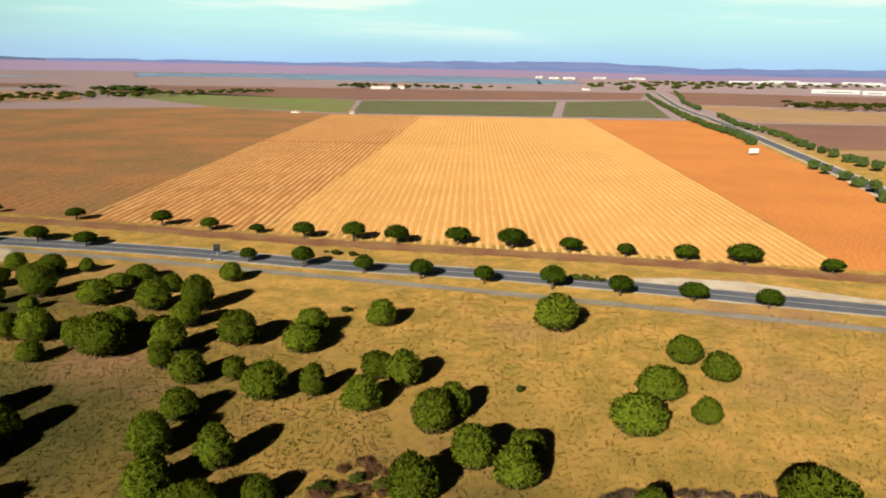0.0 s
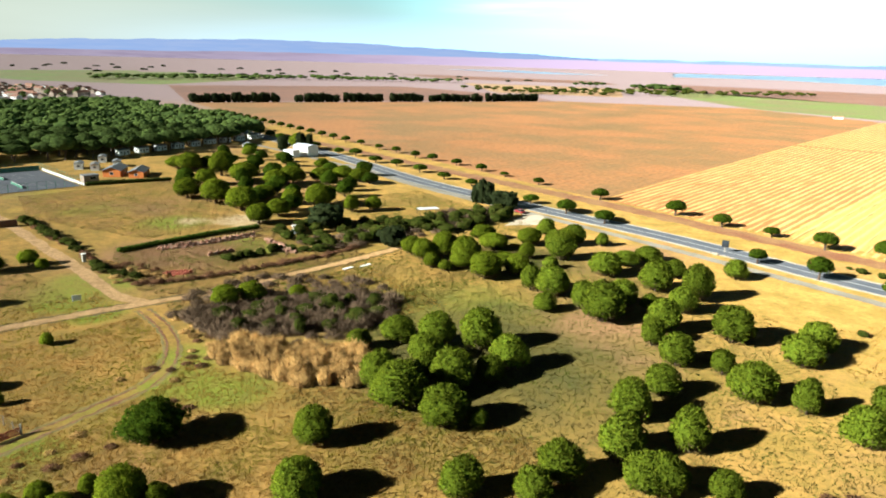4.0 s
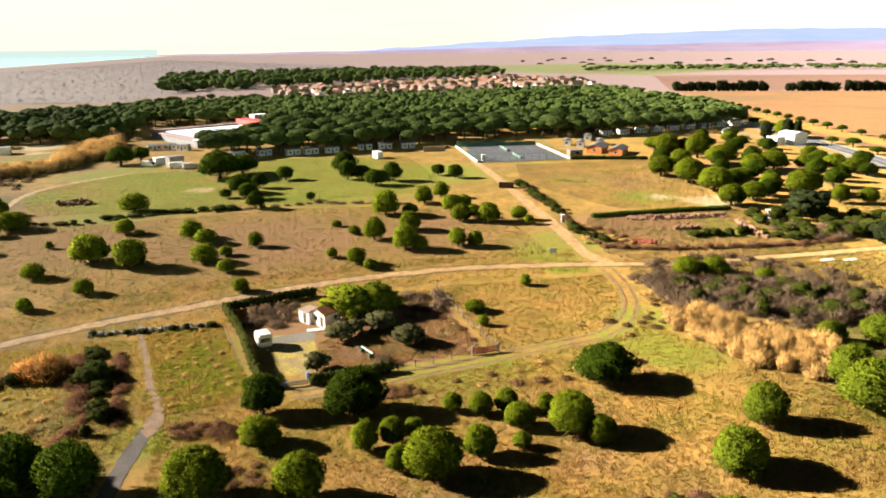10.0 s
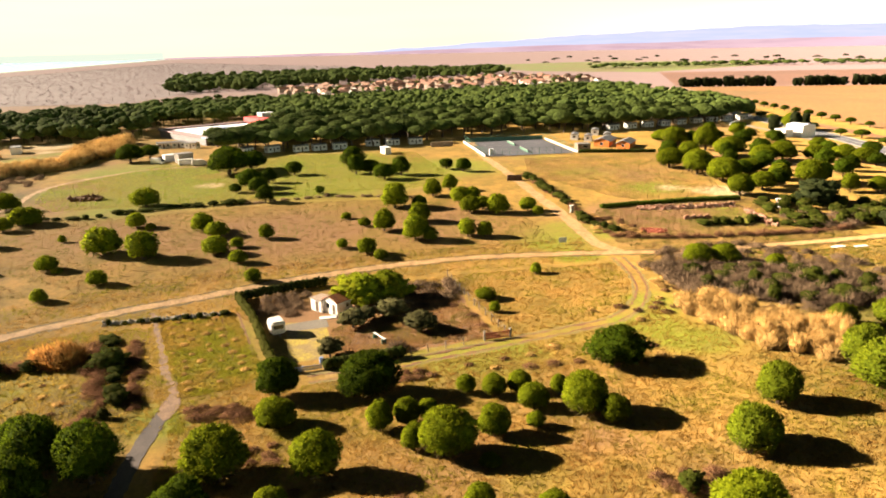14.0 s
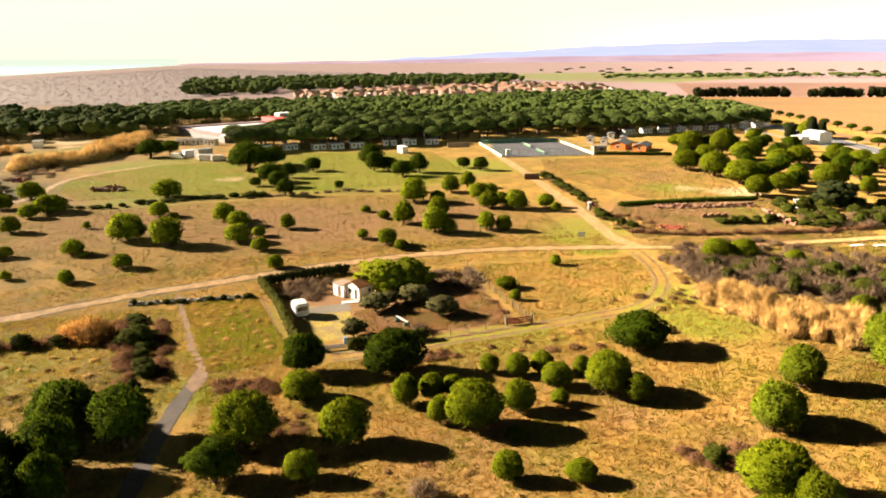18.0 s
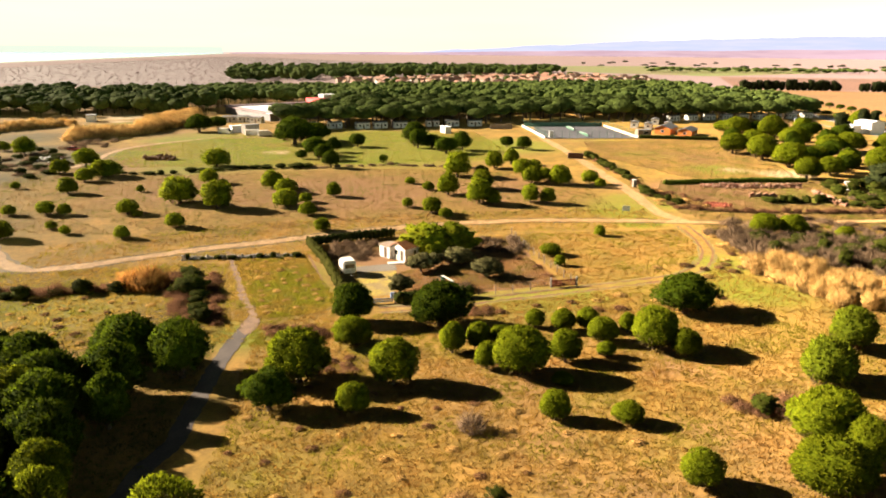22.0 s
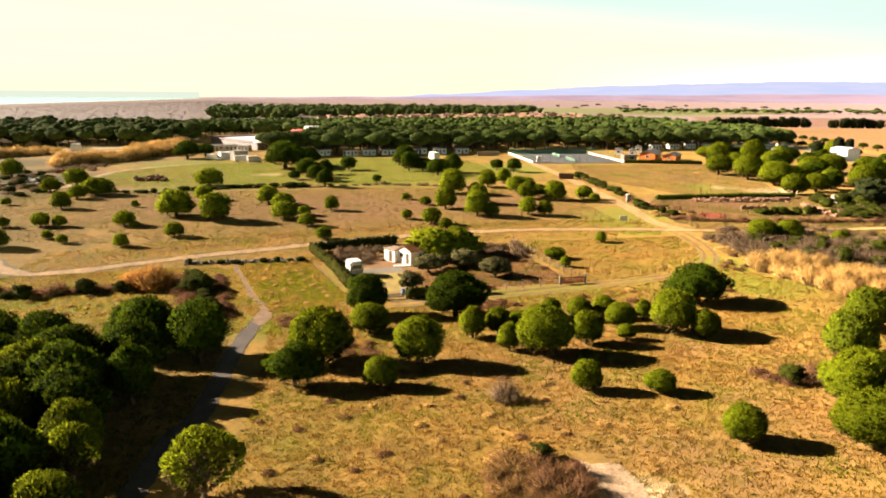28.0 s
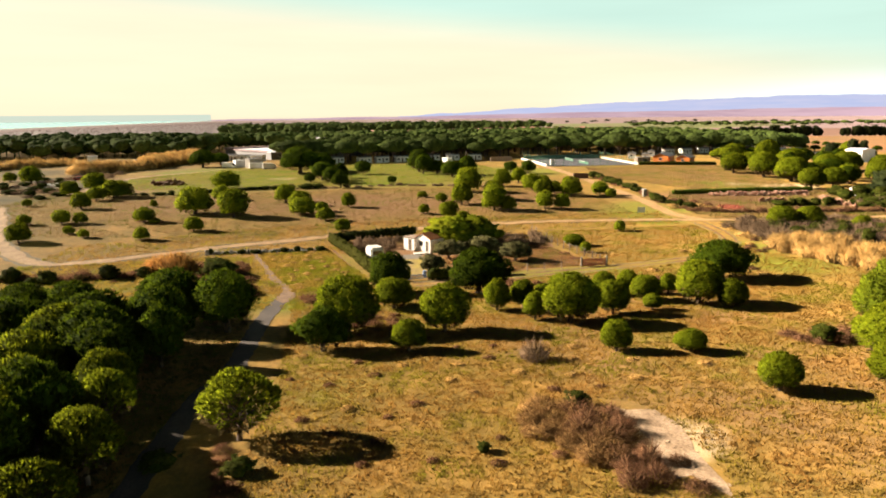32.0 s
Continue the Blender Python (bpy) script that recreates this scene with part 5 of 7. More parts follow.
# ---------------------------------------------------------------- shrubs, reeds and grass
def twig_mesh(name, seed, mat, twigs, spread=1.0, width=0.018):
    """A leafless bush of radius 1 and height 2: many fine upward twigs from a few stems."""
    rng, heap = np.random.default_rng(seed), Heap()
    a, r = rng.uniform(0, 6.283, twigs), np.sqrt(rng.uniform(0, 1, twigs)) * 0.8
    base = np.stack([np.cos(a) * r, np.sin(a) * r, rng.uniform(0, 1.0, twigs) * (1.1 - r)], 1)
    d = np.stack([np.cos(a) * spread, np.sin(a) * spread, np.full(twigs, 1.3)], 1) + rng.normal(size=(twigs, 3)) * 0.5
    d /= np.linalg.norm(d, axis=1, keepdims=True)
    heap.add(*blades(rng, base, d, rng.uniform(0.3, 0.8, twigs), width))
    for k in range(5):
        b = rng.uniform(0, 6.283)
        tube(heap, [(0, 0, 0), (math.cos(b) * 0.3, math.sin(b) * 0.3, 0.6), (math.cos(b) * 0.6, math.sin(b) * 0.6, 1.3)], [0.05, 0.03, 0.012], 4)
    return soften(heap.mesh(name, mat, True), lambda co: co + (0, 0, 0.4), 0.6)


def reed_mesh(name, seed, mat, stalks):
    """A clump of dry reeds of radius 1 and height 2, with feathery heads."""
    rng, heap = np.random.default_rng(seed), Heap()
    a, r = rng.uniform(0, 6.283, stalks), np.sqrt(rng.uniform(0, 1, stalks)) * 0.9
    base = np.stack([np.cos(a) * r, np.sin(a) * r, rng.uniform(0, 1.1, stalks) * (1.15 - r)], 1)
    d = np.stack([np.cos(a) * r * 0.35, np.sin(a) * r * 0.35, np.ones(stalks)], 1) + rng.normal(size=(stalks, 3)) * 0.3
    d /= np.linalg.norm(d, axis=1, keepdims=True)
    heap.add(*blob(rng, ICO1, (0, 0, 0.5), (0.45, 0.45, 0.6), 0.2))
    heap.add(*blades(rng, base, d, rng.uniform(0.5, 0.95, stalks), 0.04))
    ring = rng.normal(size=(stalks, 3)) * (1, 1, 0.7) + (0, 0, 0.3)
    ring /= np.linalg.norm(ring, axis=1, keepdims=True)
    up = ring * 0.35 + rng.normal(size=(stalks, 3)) * 0.28 + (0, 0, 0.7)
    up /= np.linalg.norm(up, axis=1, keepdims=True)
    heap.add(*blades(rng, ring * np.array((0.78, 0.78, 0.75)) * rng.uniform(0.7, 1.08, (stalks, 1)) + (0, 0, 0.45), up, rng.uniform(0.3, 1.0, stalks), 0.03, 0.0, ring))
    return soften(heap.mesh(name, mat, True), lambda co: co + (0, 0, 0.3), 0.56)


SHRUBS = [crown_mesh("shrub", 200 + i, M_SHRUB, 0.0, 70, ICO2, 12, 0.26, 0.6, 0.5) for i in range(3)]
TWIGS = [twig_mesh("bare_shrub", 210 + i, M_TWIG, 700) for i in range(3)]
RUSSET = [twig_mesh("russet_shrub", 215 + i, M_RUSSET, 700, 1.2) for i in range(2)]
REEDS = [reed_mesh("reeds", 220 + i, M_REED, 650) for i in range(3)]
REEDS_ORANGE = [reed_mesh("reeds", 225 + i, M_REED_ORANGE, 700) for i in range(2)]


def bush(name, forms, i, x, y, r, h, label, category, group=""):
    ob = new(name, forms[i % len(forms)])
    ob.matrix_basis = Matrix.LocRotScale((x, y, 0), Euler((0, 0, i * 2.4)), (r, r, h / 2))
    return tagged(ob, label, category, group)


def bushes(name, forms, poly, gap, r, h, label, category, group, seed, tries=1500):
    for i, (x, y) in enumerate(scatter(seed, poly, gap, tries)):
        k = random.Random(i + seed)
        bush(name, forms, i, x, y, r * k.uniform(0.7, 1.3), h * k.uniform(0.7, 1.3), label, category, group)


def row_of(name, forms, pts, step, r, h, label, category, group):
    rng = random.Random(label)
    for i, p in enumerate(smooth_line(pts, step)):
        bush(name, forms, i, p[0] + rng.uniform(-0.8, 0.8) * r * 0.6, p[1] + rng.uniform(-0.8, 0.8) * r * 0.6, r * rng.uniform(0.5, 1.35), h * rng.uniform(0.45, 1.3), label, category, group)


TUSSOCKS = [twig_mesh("tussock", 231, M_REED, 450, 1.0, 0.03), twig_mesh("tussock", 232, M_RUSSET, 450, 1.0, 0.03)]
bushes("dry_tussock", TUSSOCKS, [(-178, 76), (-150, 71.5), (-143, 76), (-150, 84), (-160, 82)], 2.3, 1.2, 1.1, "straw and russet tussock beside a track", "grass tussock", "tussocks beside the gate track", 95, 500)
bushes("dry_tussock", TUSSOCKS, [(-106, 46), (-103, 58), (-112, 64), (-122, 68), (-112, 70), (-100, 62), (-97, 52)], 2.6, 1.0, 0.9, "straw and russet tussock below a thicket", "grass tussock", "tussocks below the thicket", 96, 400)
bushes("dry_tussock", TUSSOCKS, [(-92, 20), (-86, 22), (-84, 50), (-92, 50)], 3.4, 0.9, 0.7, "low russet tussock in green grass", "grass tussock", "tussocks in the green strip", 97, 260)
bushes("dry_tussock", TUSSOCKS[:1], [(-120, -21.5), (-119.5, -12), (-97, -7.5), (-92, -10), (-91, -15.5), (-104, -18.6)], 2.2, 0.6, 0.6, "low straw tussock in a small green field", "grass tussock", "tussocks of the small field", 98, 420)
bushes("dry_tussock", TUSSOCKS, [(-102, -32), (-84, -30), (-84, -46), (-100, -52), (-103, -44)], 2.6, 0.6, 0.6, "low straw tussock in a rough field", "grass tussock", "tussocks of the rough field", 99, 420)
bushes("dry_tussock", TUSSOCKS, [(-72, -16), (-50, -18), (-36, -14), (-34, 0), (-46, 2), (-50, 24), (-62, 10)], 3.4, 0.55, 0.5, "low straw tussock in tawny grass", "grass tussock", "tussocks of the open ground", 100, 420)
THICKET = [(-123, 69), (-120, 88), (-112, 100), (-100, 106), (-92, 97), (-91, 90), (-100, 78), (-106, 68)]
bushes("bare_shrub", TWIGS, THICKET, 2.1, 1.8, 3.3, "leafless grey-brown shrub in a thicket", "shrub", "leafless shrubs of the thicket", 41)
bushes("bare_shrub", TWIGS, [(-128.4, 73.4), (-133.1, 80.1), (-133.7, 95.7), (-121.4, 107.2), (-106.9, 111.1), (-93.6, 98.1), (-93.0, 86.4), (-90.3, 74.6), (-100.0, 76.6), (-108.4, 78.1), (-112.6, 75.0), (-109.0, 65.8)], 3.3, 1.7, 2.0, "leafless mauve-brown brush round a thicket", "shrub", "brush round the thicket", 94, 1500)
bushes("shrub", SHRUBS, [(-118, 74), (-110, 98), (-95, 100), (-96, 84), (-104, 72)], 4.6, 1.5, 2.4, "low dark green shrub among bare twigs", "shrub", "green shrubs of the thicket", 42)
bushes("reed_clump", REEDS, [(-101, 61.5), (-103, 69), (-94, 73), (-87, 78), (-79, 79), (-76, 71), (-83, 65.5), (-92, 63.5)], 2.1, 1.6, 3.3, "tall pale dry reeds with feathery heads", "reeds", "reed clumps by the thicket", 43)
bush("reed_clump", REEDS_ORANGE, 0, -106.3, -33.6, 3.1, 4.0, "round clump of orange-brown dry reeds", "reeds", "reeds by the track")
bush("reed_clump", REEDS_ORANGE, 1, -106.6, -36.2, 2.1, 3.2, "round clump of orange-brown dry reeds", "reeds", "reeds by the track")
row_of("bramble_bush", SHRUBS, [(-107, -60), (-104.5, -53), (-104, -50), (-105, -43), (-105.5, -38)], 2.9, 1.2, 1.7, "dark bramble bush along the dirt track", "shrub", "brambles along the track")
row_of("bare_shrub", RUSSET, [(-108.5, -62), (-106.2, -53), (-105.6, -47), (-106.6, -39)], 1.1, 1.6, 2.3, "reddish-brown leafless bramble along the dirt track", "shrub", "brambles along the track")
bushes("scrub_bush", TWIGS, [(-205, -84), (-232, -80), (-262, -96), (-232, -106)], 5.0, 1.7, 1.6, "grey-brown scrub on rough ground", "shrub", "scrub of the rough ground", 91, 260)
bushes("scrub_bush", SHRUBS, [(-200, -80), (-232, -80), (-265, -98), (-225, -110)], 7.0, 1.5, 1.4, "low green scrub on rough ground", "shrub", "scrub of the rough ground", 92, 200)
bush("shrub", SHRUBS, 1, -103.3, -27.3, 2.2, 2.6, "dark green bush beside orange reeds", "shrub")
row_of("bramble_bush", SHRUBS, [(-121.5, -30.4), (-120.8, -25.2), (-120.5, -19.6), (-120.4, -11.5)], 1.9, 0.65, 0.85, "low bramble on a stone bank by the track", "shrub", "low brambles by the track")
row_of("bramble_bush", SHRUBS, [(-114, -29.4), (-106, -27), (-98, -25.5), (-91, -24.3), (-87, -24.8)], 2.3, 1.1, 1.5, "dark bramble between field and footpath", "shrub", "brambles by the footpath")
row_of("bare_shrub", RUSSET, [(-112, -31), (-100, -28.4), (-92, -26.5), (-86, -27)], 1.3, 1.5, 1.7, "russet leafless bramble between field and footpath", "shrub", "bare brambles by the footpath")
row_of("bare_shrub", RUSSET, [(-112, -24.6), (-98, -22.8), (-89, -22)], 1.2, 1.1, 1.1, "grey leafless bramble by the footpath", "shrub", "bare brambles by the footpath")
bushes("bare_shrub", RUSSET, [(-87, -15), (-83.5, -15), (-82, -8.5), (-86, -8.5)], 1.4, 1.2, 1.3, "low brown bramble near the lane", "shrub", "brown brambles near the lane", 44, 300)
bushes("bare_shrub", RUSSET, [(-90, 9), (-86, 11), (-87, 17), (-90, 16)], 1.5, 1.1, 1.1, "low russet bramble near the garden hedge", "shrub", "russet brambles near the garden", 45, 200)
bushes("bare_shrub", RUSSET, [(-74, -10), (-71, -10), (-71, -5), (-75, -5)], 1.6, 1.0, 0.9, "low brown bramble in grass", "shrub", "brown brambles near the lane", 46, 100)
bushes("bare_shrub", RUSSET, [(-42.5, 3.6), (-41.5, 6.4), (-38, 6.2), (-36.5, 3.4), (-39, 2.2)], 1.5, 1.3, 2.6, "russet leafless shrub on a gravel mound", "shrub", "russet shrubs on the mound", 47, 300)
bushes("bare_shrub", RUSSET, [(-35, 4), (-34.4, 5.8), (-31.2, 5.2), (-31.4, 3.2)], 1.4, 1.1, 2.0, "russet leafless shrub on a gravel mound", "shrub", "russet shrubs on the mound", 59, 200)
bushes("straw_tuft", [twig_mesh("straw_tuft", 230, M_REED, 500, 1.0, 0.03)], [(-44.6, 0.8), (-44, 3.4), (-41.8, 2.4), (-41.6, 0.4)], 1.2, 0.9, 1.1, "low straw-coloured dry tussock", "grass tussock", "dry tussocks on the mound", 60, 120)
MOUND = [twig_mesh("dry_brush", 235 + i, M_TAN_TWIG, 900, 1.5, 0.02) for i in range(2)]
bushes("dry_brush", MOUND, [(-44.5, 1.0), (-43.4, 4.6), (-37.5, 5.4), (-33.5, 3.2), (-36, 1.2), (-40.5, -0.4)], 1.3, 1.3, 1.7, "rounded tan and russet brush on a gravel mound", "shrub", "russet shrubs on the mound", 61, 300)
bush("shrub", SHRUBS, 0, -43.8, 4.6, 0.9, 1.3, "dark green bramble on a gravel mound", "shrub")
bush("bare_shrub", RUSSET, 1, -33.6, 7.6, 0.8, 0.9, "small russet tuft on bare gravel", "shrub")
bush("bare_shrub", RUSSET, 0, -30.2, 7.0, 1.0, 1.0, "small russet tuft on bare gravel", "shrub")
bush("bare_shrub", RUSSET, 0, -36.2, 0.4, 0.6, 0.7, "small russet tuft in tawny grass", "shrub")
bushes("bare_shrub", RUSSET, [(-58, 32.5), (-54, 32.5), (-53, 38.5), (-57, 39.5)], 1.7, 1.1, 1.5, "russet and dark shrub in tawny grass", "shrub", "russet shrubs in grass", 48, 200)
bush("shrub", SHRUBS, 2, -54.5, 35.2, 1.2, 1.7, "low dark green shrub beside russet twigs", "shrub")
bush("bare_tree", TWIGS, 0, -55.7, 5.2, 1.5, 3.4, "small leafless grey tree in tawny grass", "tree")
bush("shrub", SHRUBS, 0, -37.9, -4.4, 0.45, 0.7, "small dark evergreen plant in grass", "plant")
bush("shrub", SHRUBS, 2, -40.0, -25.6, 0.9, 1.2, "yellow-green bush beside the lane", "shrub")
bush("shrub", SHRUBS, 1, -38.2, -20.5, 0.9, 1.1, "small grey-green bush beside the lane", "shrub")
row_of("bare_shrub", RUSSET, [(-42, -22), (-38, -21.5), (-34, -21)], 1.5, 0.9, 0.9, "dry brown weeds beside the lane", "weeds", "dry weeds by the lane")
bushes("bare_shrub", RUSSET, [(-16, 80), (-4, 78), (-1, 87), (-12, 90)], 2.0, 1.2, 1.4, "dry russet brush among pines", "shrub", "russet brush in the grove", 49, 300)
bushes("shrub", SHRUBS, [(-16, 76), (-2, 76), (-2, 84), (-14, 86)], 3.2, 1.0, 1.2, "low green shrub among pines", "shrub", "green shrubs in the grove", 58, 200)
row_of("bare_shrub", TWIGS, [(14, 78), (26, 82.5), (40, 82), (48, 80.5)], 1.7, 1.2, 1.3, "dark leafless bramble line in grass", "shrub", "bramble line in the grass")
bush("shrub", SHRUBS, 0, 13.2, 112.6, 0.5, 1.2, "single dark shrub in open grass", "shrub")
bush("shrub", SHRUBS, 2, -21, 152, 0.9, 1.2, "single dark shrub in open grass", "shrub")
row_of("hedge_bush", SHRUBS, [(33, 181), (41, 179)], 1.6, 1.1, 1.3, "low clipped green bush beside the road", "shrub", "bushes beside the road")
row_of("hedge_bush", SHRUBS, [(-34, 203), (-22, 199)], 3.6, 1.1, 1.2, "low clipped green bush beside the road", "shrub", "bushes beside the road")
bushes("dry_weeds", RUSSET, [(-117, 19), (-101, 17), (-98, 29), (-115, 29)], 4.2, 1.1, 0.7, "low dry russet weeds in a garden plot", "weeds", "dry weeds of the garden", 93, 500)
row_of("scrub_bush", SHRUBS, [(-212.2, -64.2), (-208.1, -50.9), (-212.8, -39.4), (-215.4, -25.3), (-214.9, -10.2)], 3.2, 1.5, 1.2, "low dark scrub along an old field wall", "shrub", "scrub of the field wall")
row_of("scrub_bush", TWIGS, [(-214, -8), (-216, 12), (-213, 25), (-207, 40)], 3.0, 1.6, 1.5, "low bare scrub along an old field wall", "shrub", "scrub of the field wall")
row_of("scrub_bush", SHRUBS, [(-228, 82.8), (-215, 81.5), (-197.5, 79.5), (-183, 78)], 2.2, 1.3, 1.8, "dark scrub beside the gate track", "shrub", "scrub beside the gate track")
row_of("scrub_bush", RUSSET, [(-232, 84), (-204, 80), (-178, 77.5), (-160, 74)], 2.4, 1.2, 1.6, "russet scrub beside the gate track", "shrub", "scrub beside the gate track")
row_of("scrub_bush", SHRUBS, [(-166, 74.5), (-158.4, 74.5), (-151, 77)], 1.9, 1.3, 1.5, "dark bramble at the track junction", "shrub", "scrub at the junction")
row_of("scrub_bush", RUSSET, [(-146, 76), (-143, 80), (-140, 90), (-138, 104), (-136, 116), (-136, 128)], 1.5, 1.3, 2.0, "dry russet-brown brush along the track", "shrub", "brush along the track")
row_of("scrub_bush", SHRUBS, [(-150, 100), (-148, 108), (-150, 114), (-144, 118)], 2.0, 1.4, 1.5, "green scrub on rubble ground", "shrub", "scrub of the rubble ground")
bushes("scrub_bush", SHRUBS, [(-166, 122), (-140, 120), (-138, 140), (-140, 152), (-150, 160), (-165, 140)], 4.4, 1.9, 2.4, "green scrub between pines", "shrub", "scrub of the old orchard", 50, 600)
bushes("scrub_bush", TWIGS, [(-152, 122), (-139, 122), (-132, 150), (-130, 190), (-140, 198), (-150, 182), (-146, 160)], 3.4, 2.0, 2.6, "leafless grey scrub near the road", "shrub", "scrub of the old orchard", 51, 1200)
bushes("scrub_bush", SHRUBS, [(-145, 150), (-130, 160), (-128, 194), (-140, 196)], 3.8, 2.0, 2.8, "dark green scrub near the road", "shrub", "scrub of the old orchard", 52, 600)
for i, (x, y, r, h) in enumerate([(-130.8, 137.5, 3.6, 5.6), (-160.5, 140.8, 5, 7)]):
    plant("dark_tree", CYPRESS, i, x, y, r, h, "broad very dark evergreen tree", "tree", "dark evergreens")
for i, (x, y, r, h) in enumerate([(-150, 203, 1.7, 9), (-147, 203.4, 2.0, 8.4), (-152.4, 203, 1.8, 6.5), (-142, 202.6, 3, 6), (-138, 203, 3, 6), (-300, 247, 2.4, 10), (-297, 250, 2.2, 9), (-306, 240, 3, 8)]):
    plant("cypress_tree", CYPRESS, i, x, y, r, h, "dark pointed cypress beside the road", "tree", "cypresses by the road")
plant("laurel_tree", LEAFY, 0, -118.5, 11.6, 4.4, 5.6, "broad bright green leafy tree behind a cabin", "tree", "leafy trees by the cabin")
plant("laurel_tree", LEAFY, 1, -119.5, 16.0, 3.8, 5.2, "broad bright green leafy tree behind a cabin", "tree", "leafy trees by the cabin")
for i, (x, y, r, h) in enumerate([(-108.3, 8.5, 2.1, 3.0), (-111, 15.3, 2.6, 3.0), (-103.6, 18.4, 2.4, 3.2), (-97.8, 3.7, 1.7, 2.8), (-110.6, 11, 1.7, 2.4)]):
    plant("olive_tree", OLIVE_TREE, i, x, y, r, h, "grey-green olive tree in a garden", "olive tree", "olive trees of the garden")
bush("bare_tree", TWIGS, 1, -97.5, 13.6, 1.6, 2.6, "leafless grey garden tree", "tree")
bushes("bare_shrub", TWIGS, [(-126, -5), (-118, -6), (-117, 1), (-127, 3)], 2.2, 1.3, 2.0, "leafless garden shrub by the cabin", "shrub", "bare garden shrubs", 53, 200)
bushes("bare_shrub", TWIGS, [(-127, 20), (-120, 19), (-116, 28), (-126, 29)], 2.4, 1.6, 2.0, "leafless grey shrub behind the garden", "shrub", "bare garden shrubs", 54, 200)
bushes("dune_reeds", REEDS, [(-288, -96), (-300, -81.8), (-312.5, -73.4), (-331.5, -66), (-357, -62.4), (-380, -62), (-388, -68), (-368, -79), (-345, -80), (-316, -84), (-300, -100)], 3.4, 3.2, 5.0, "golden dry reeds on the dune bank", "reeds", "reeds of the dune bank", 55, 2200)
bushes("dune_reeds", REEDS, [(-312, -138), (-330, -126), (-348, -112), (-352, -118), (-330, -142)], 3.6, 2.8, 4.0, "golden dry reeds on the dune bank", "reeds", "reeds of the dune bank", 56, 600)
bushes("scrub_bush", TWIGS, [(-262, -92), (-268, -80), (-290, -78), (-286, -98)], 4.2, 2.0, 1.8, "grey dry brush below the dune bank", "shrub", "brush below the dune bank", 57, 400)


def turf(name, poly, count, seed, label, tall=0.3, mat=M_GRASS, bed=False):
    rng, heap = np.random.default_rng(seed), Heap()
    lo, hi = np.min(poly, 0), np.max(poly, 0)
    p = rng.uniform(lo, hi, (count, 2))
    ok = np.zeros(count, dtype=bool)
    for (x0, y0), (x1, y1) in zip(poly, poly[1:] + poly[:1]):
        ok ^= ((y0 > p[:, 1]) != (y1 > p[:, 1])) & (p[:, 0] < (x1 - x0) * (p[:, 1] - y0) / (y1 - y0 + 1e-9) + x0)
    p = p[ok]
    for line, gap in ((LANE, 1.05), (LEFT, 0.6), (GRASS, 1.8), (MAIN, 1.5)):
        for q in smooth_line(line, 1.5):
            p = p[np.hypot(p[:, 0] - q[0], p[:, 1] - q[1]) > gap]
    p = p[((p[:, 0] + 37) / 8) ** 2 + ((p[:, 1] - 8.2) / 2) ** 2 > 1]
    if not bed:
        p = p[~((p[:, 0] > -127) & (p[:, 0] < -95) & (p[:, 1] > -5 - (p[:, 0] + 95) * -0.13) & (p[:, 1] < 30))]
    grown = 0.55 + 0.75 * rng.uniform(0, 1, len(p))
    for k in range(6):
        base = np.concatenate([p + rng.normal(size=p.shape) * 0.16, np.zeros((len(p), 1))], 1)
        d = np.concatenate([rng.normal(size=p.shape) * 0.5, np.ones((len(p), 1))], 1)
        d /= np.linalg.norm(d, axis=1, keepdims=True)
        heap.add(*blades(rng, base, d, rng.uniform(0.4, 1.0, len(p)) * tall * grown, 0.042))
    me = soften(heap.mesh(name, mat, True), lambda co: np.tile((0.0, 0.0, 1.0), (len(co), 1)), 0.88)
    return tagged(new(name, me), label, "grass", kind="stuff")


turf("grass", [(-24, -22), (-24, 40), (-66, 60), (-92, 44), (-92, -16), (-60, -18)], 58000, 61, "tawny tufts of dry winter grass", 0.24)
turf("grass", [(-92, 44), (-92, 4), (-124, -12), (-130, 30), (-128, 64), (-100, 60)], 16000, 62, "tawny tufts of dry winter grass")
turf("grass", [(-80, -15), (-118, -20), (-118, -60), (-80, -55), (-84, -28)], 13000, 63, "fresh olive tufts of winter grass", 0.3, M_GRASS_FRESH)
turf("grass", [(60, 70), (96, 150), (-8, 172), (-30, 150), (-2, 100), (0, 60)], 24000, 64, "tawny tufts of dry winter grass")
turf("grass", [(0, 62), (-8, 104), (-36, 150), (-110, 165), (-104, 110), (-80, 60), (-30, 58)], 36000, 68, "dark olive tufts of winter grass", 0.3, M_GRASS_OLIVE)
turf("grass", [(-92, 44), (-66, 60), (-60, 70), (-76, 70), (-92, 62), (-102, 60), (-96, 50)], 5000, 69, "tawny tufts of dry winter grass")
turf("grass", [(-122, -22.6), (-121, -10.5), (-95, -5.4), (-91, -9), (-90, -16.4), (-104, -19.2)], 11000, 65, "fresh yellow-green tufts of winter grass", 0.3, M_GRASS_FRESH)
turf("grass", [(-142, -40), (-128, -46), (-143, 0), (-146, 60), (-200, 64), (-210, 10), (-206, -50), (-170, -70)], 24000, 66, "brownish tufts of meadow grass", 0.35, M_GRASS_MEADOW)
turf("grass", [(-100, 60), (-90, 110), (-122, 120), (-126, 96), (-92, 84)], 6000, 67, "olive tufts of winter grass", 0.45)
turf("grass", [(-221, -62), (-218, -20), (-222, 60), (-302, 60), (-312, 0), (-300, -40), (-262, -72), (-240, -72)], 26000, 75, "bright green tufts of lawn grass", 0.4, M_GRASS_LAWN)
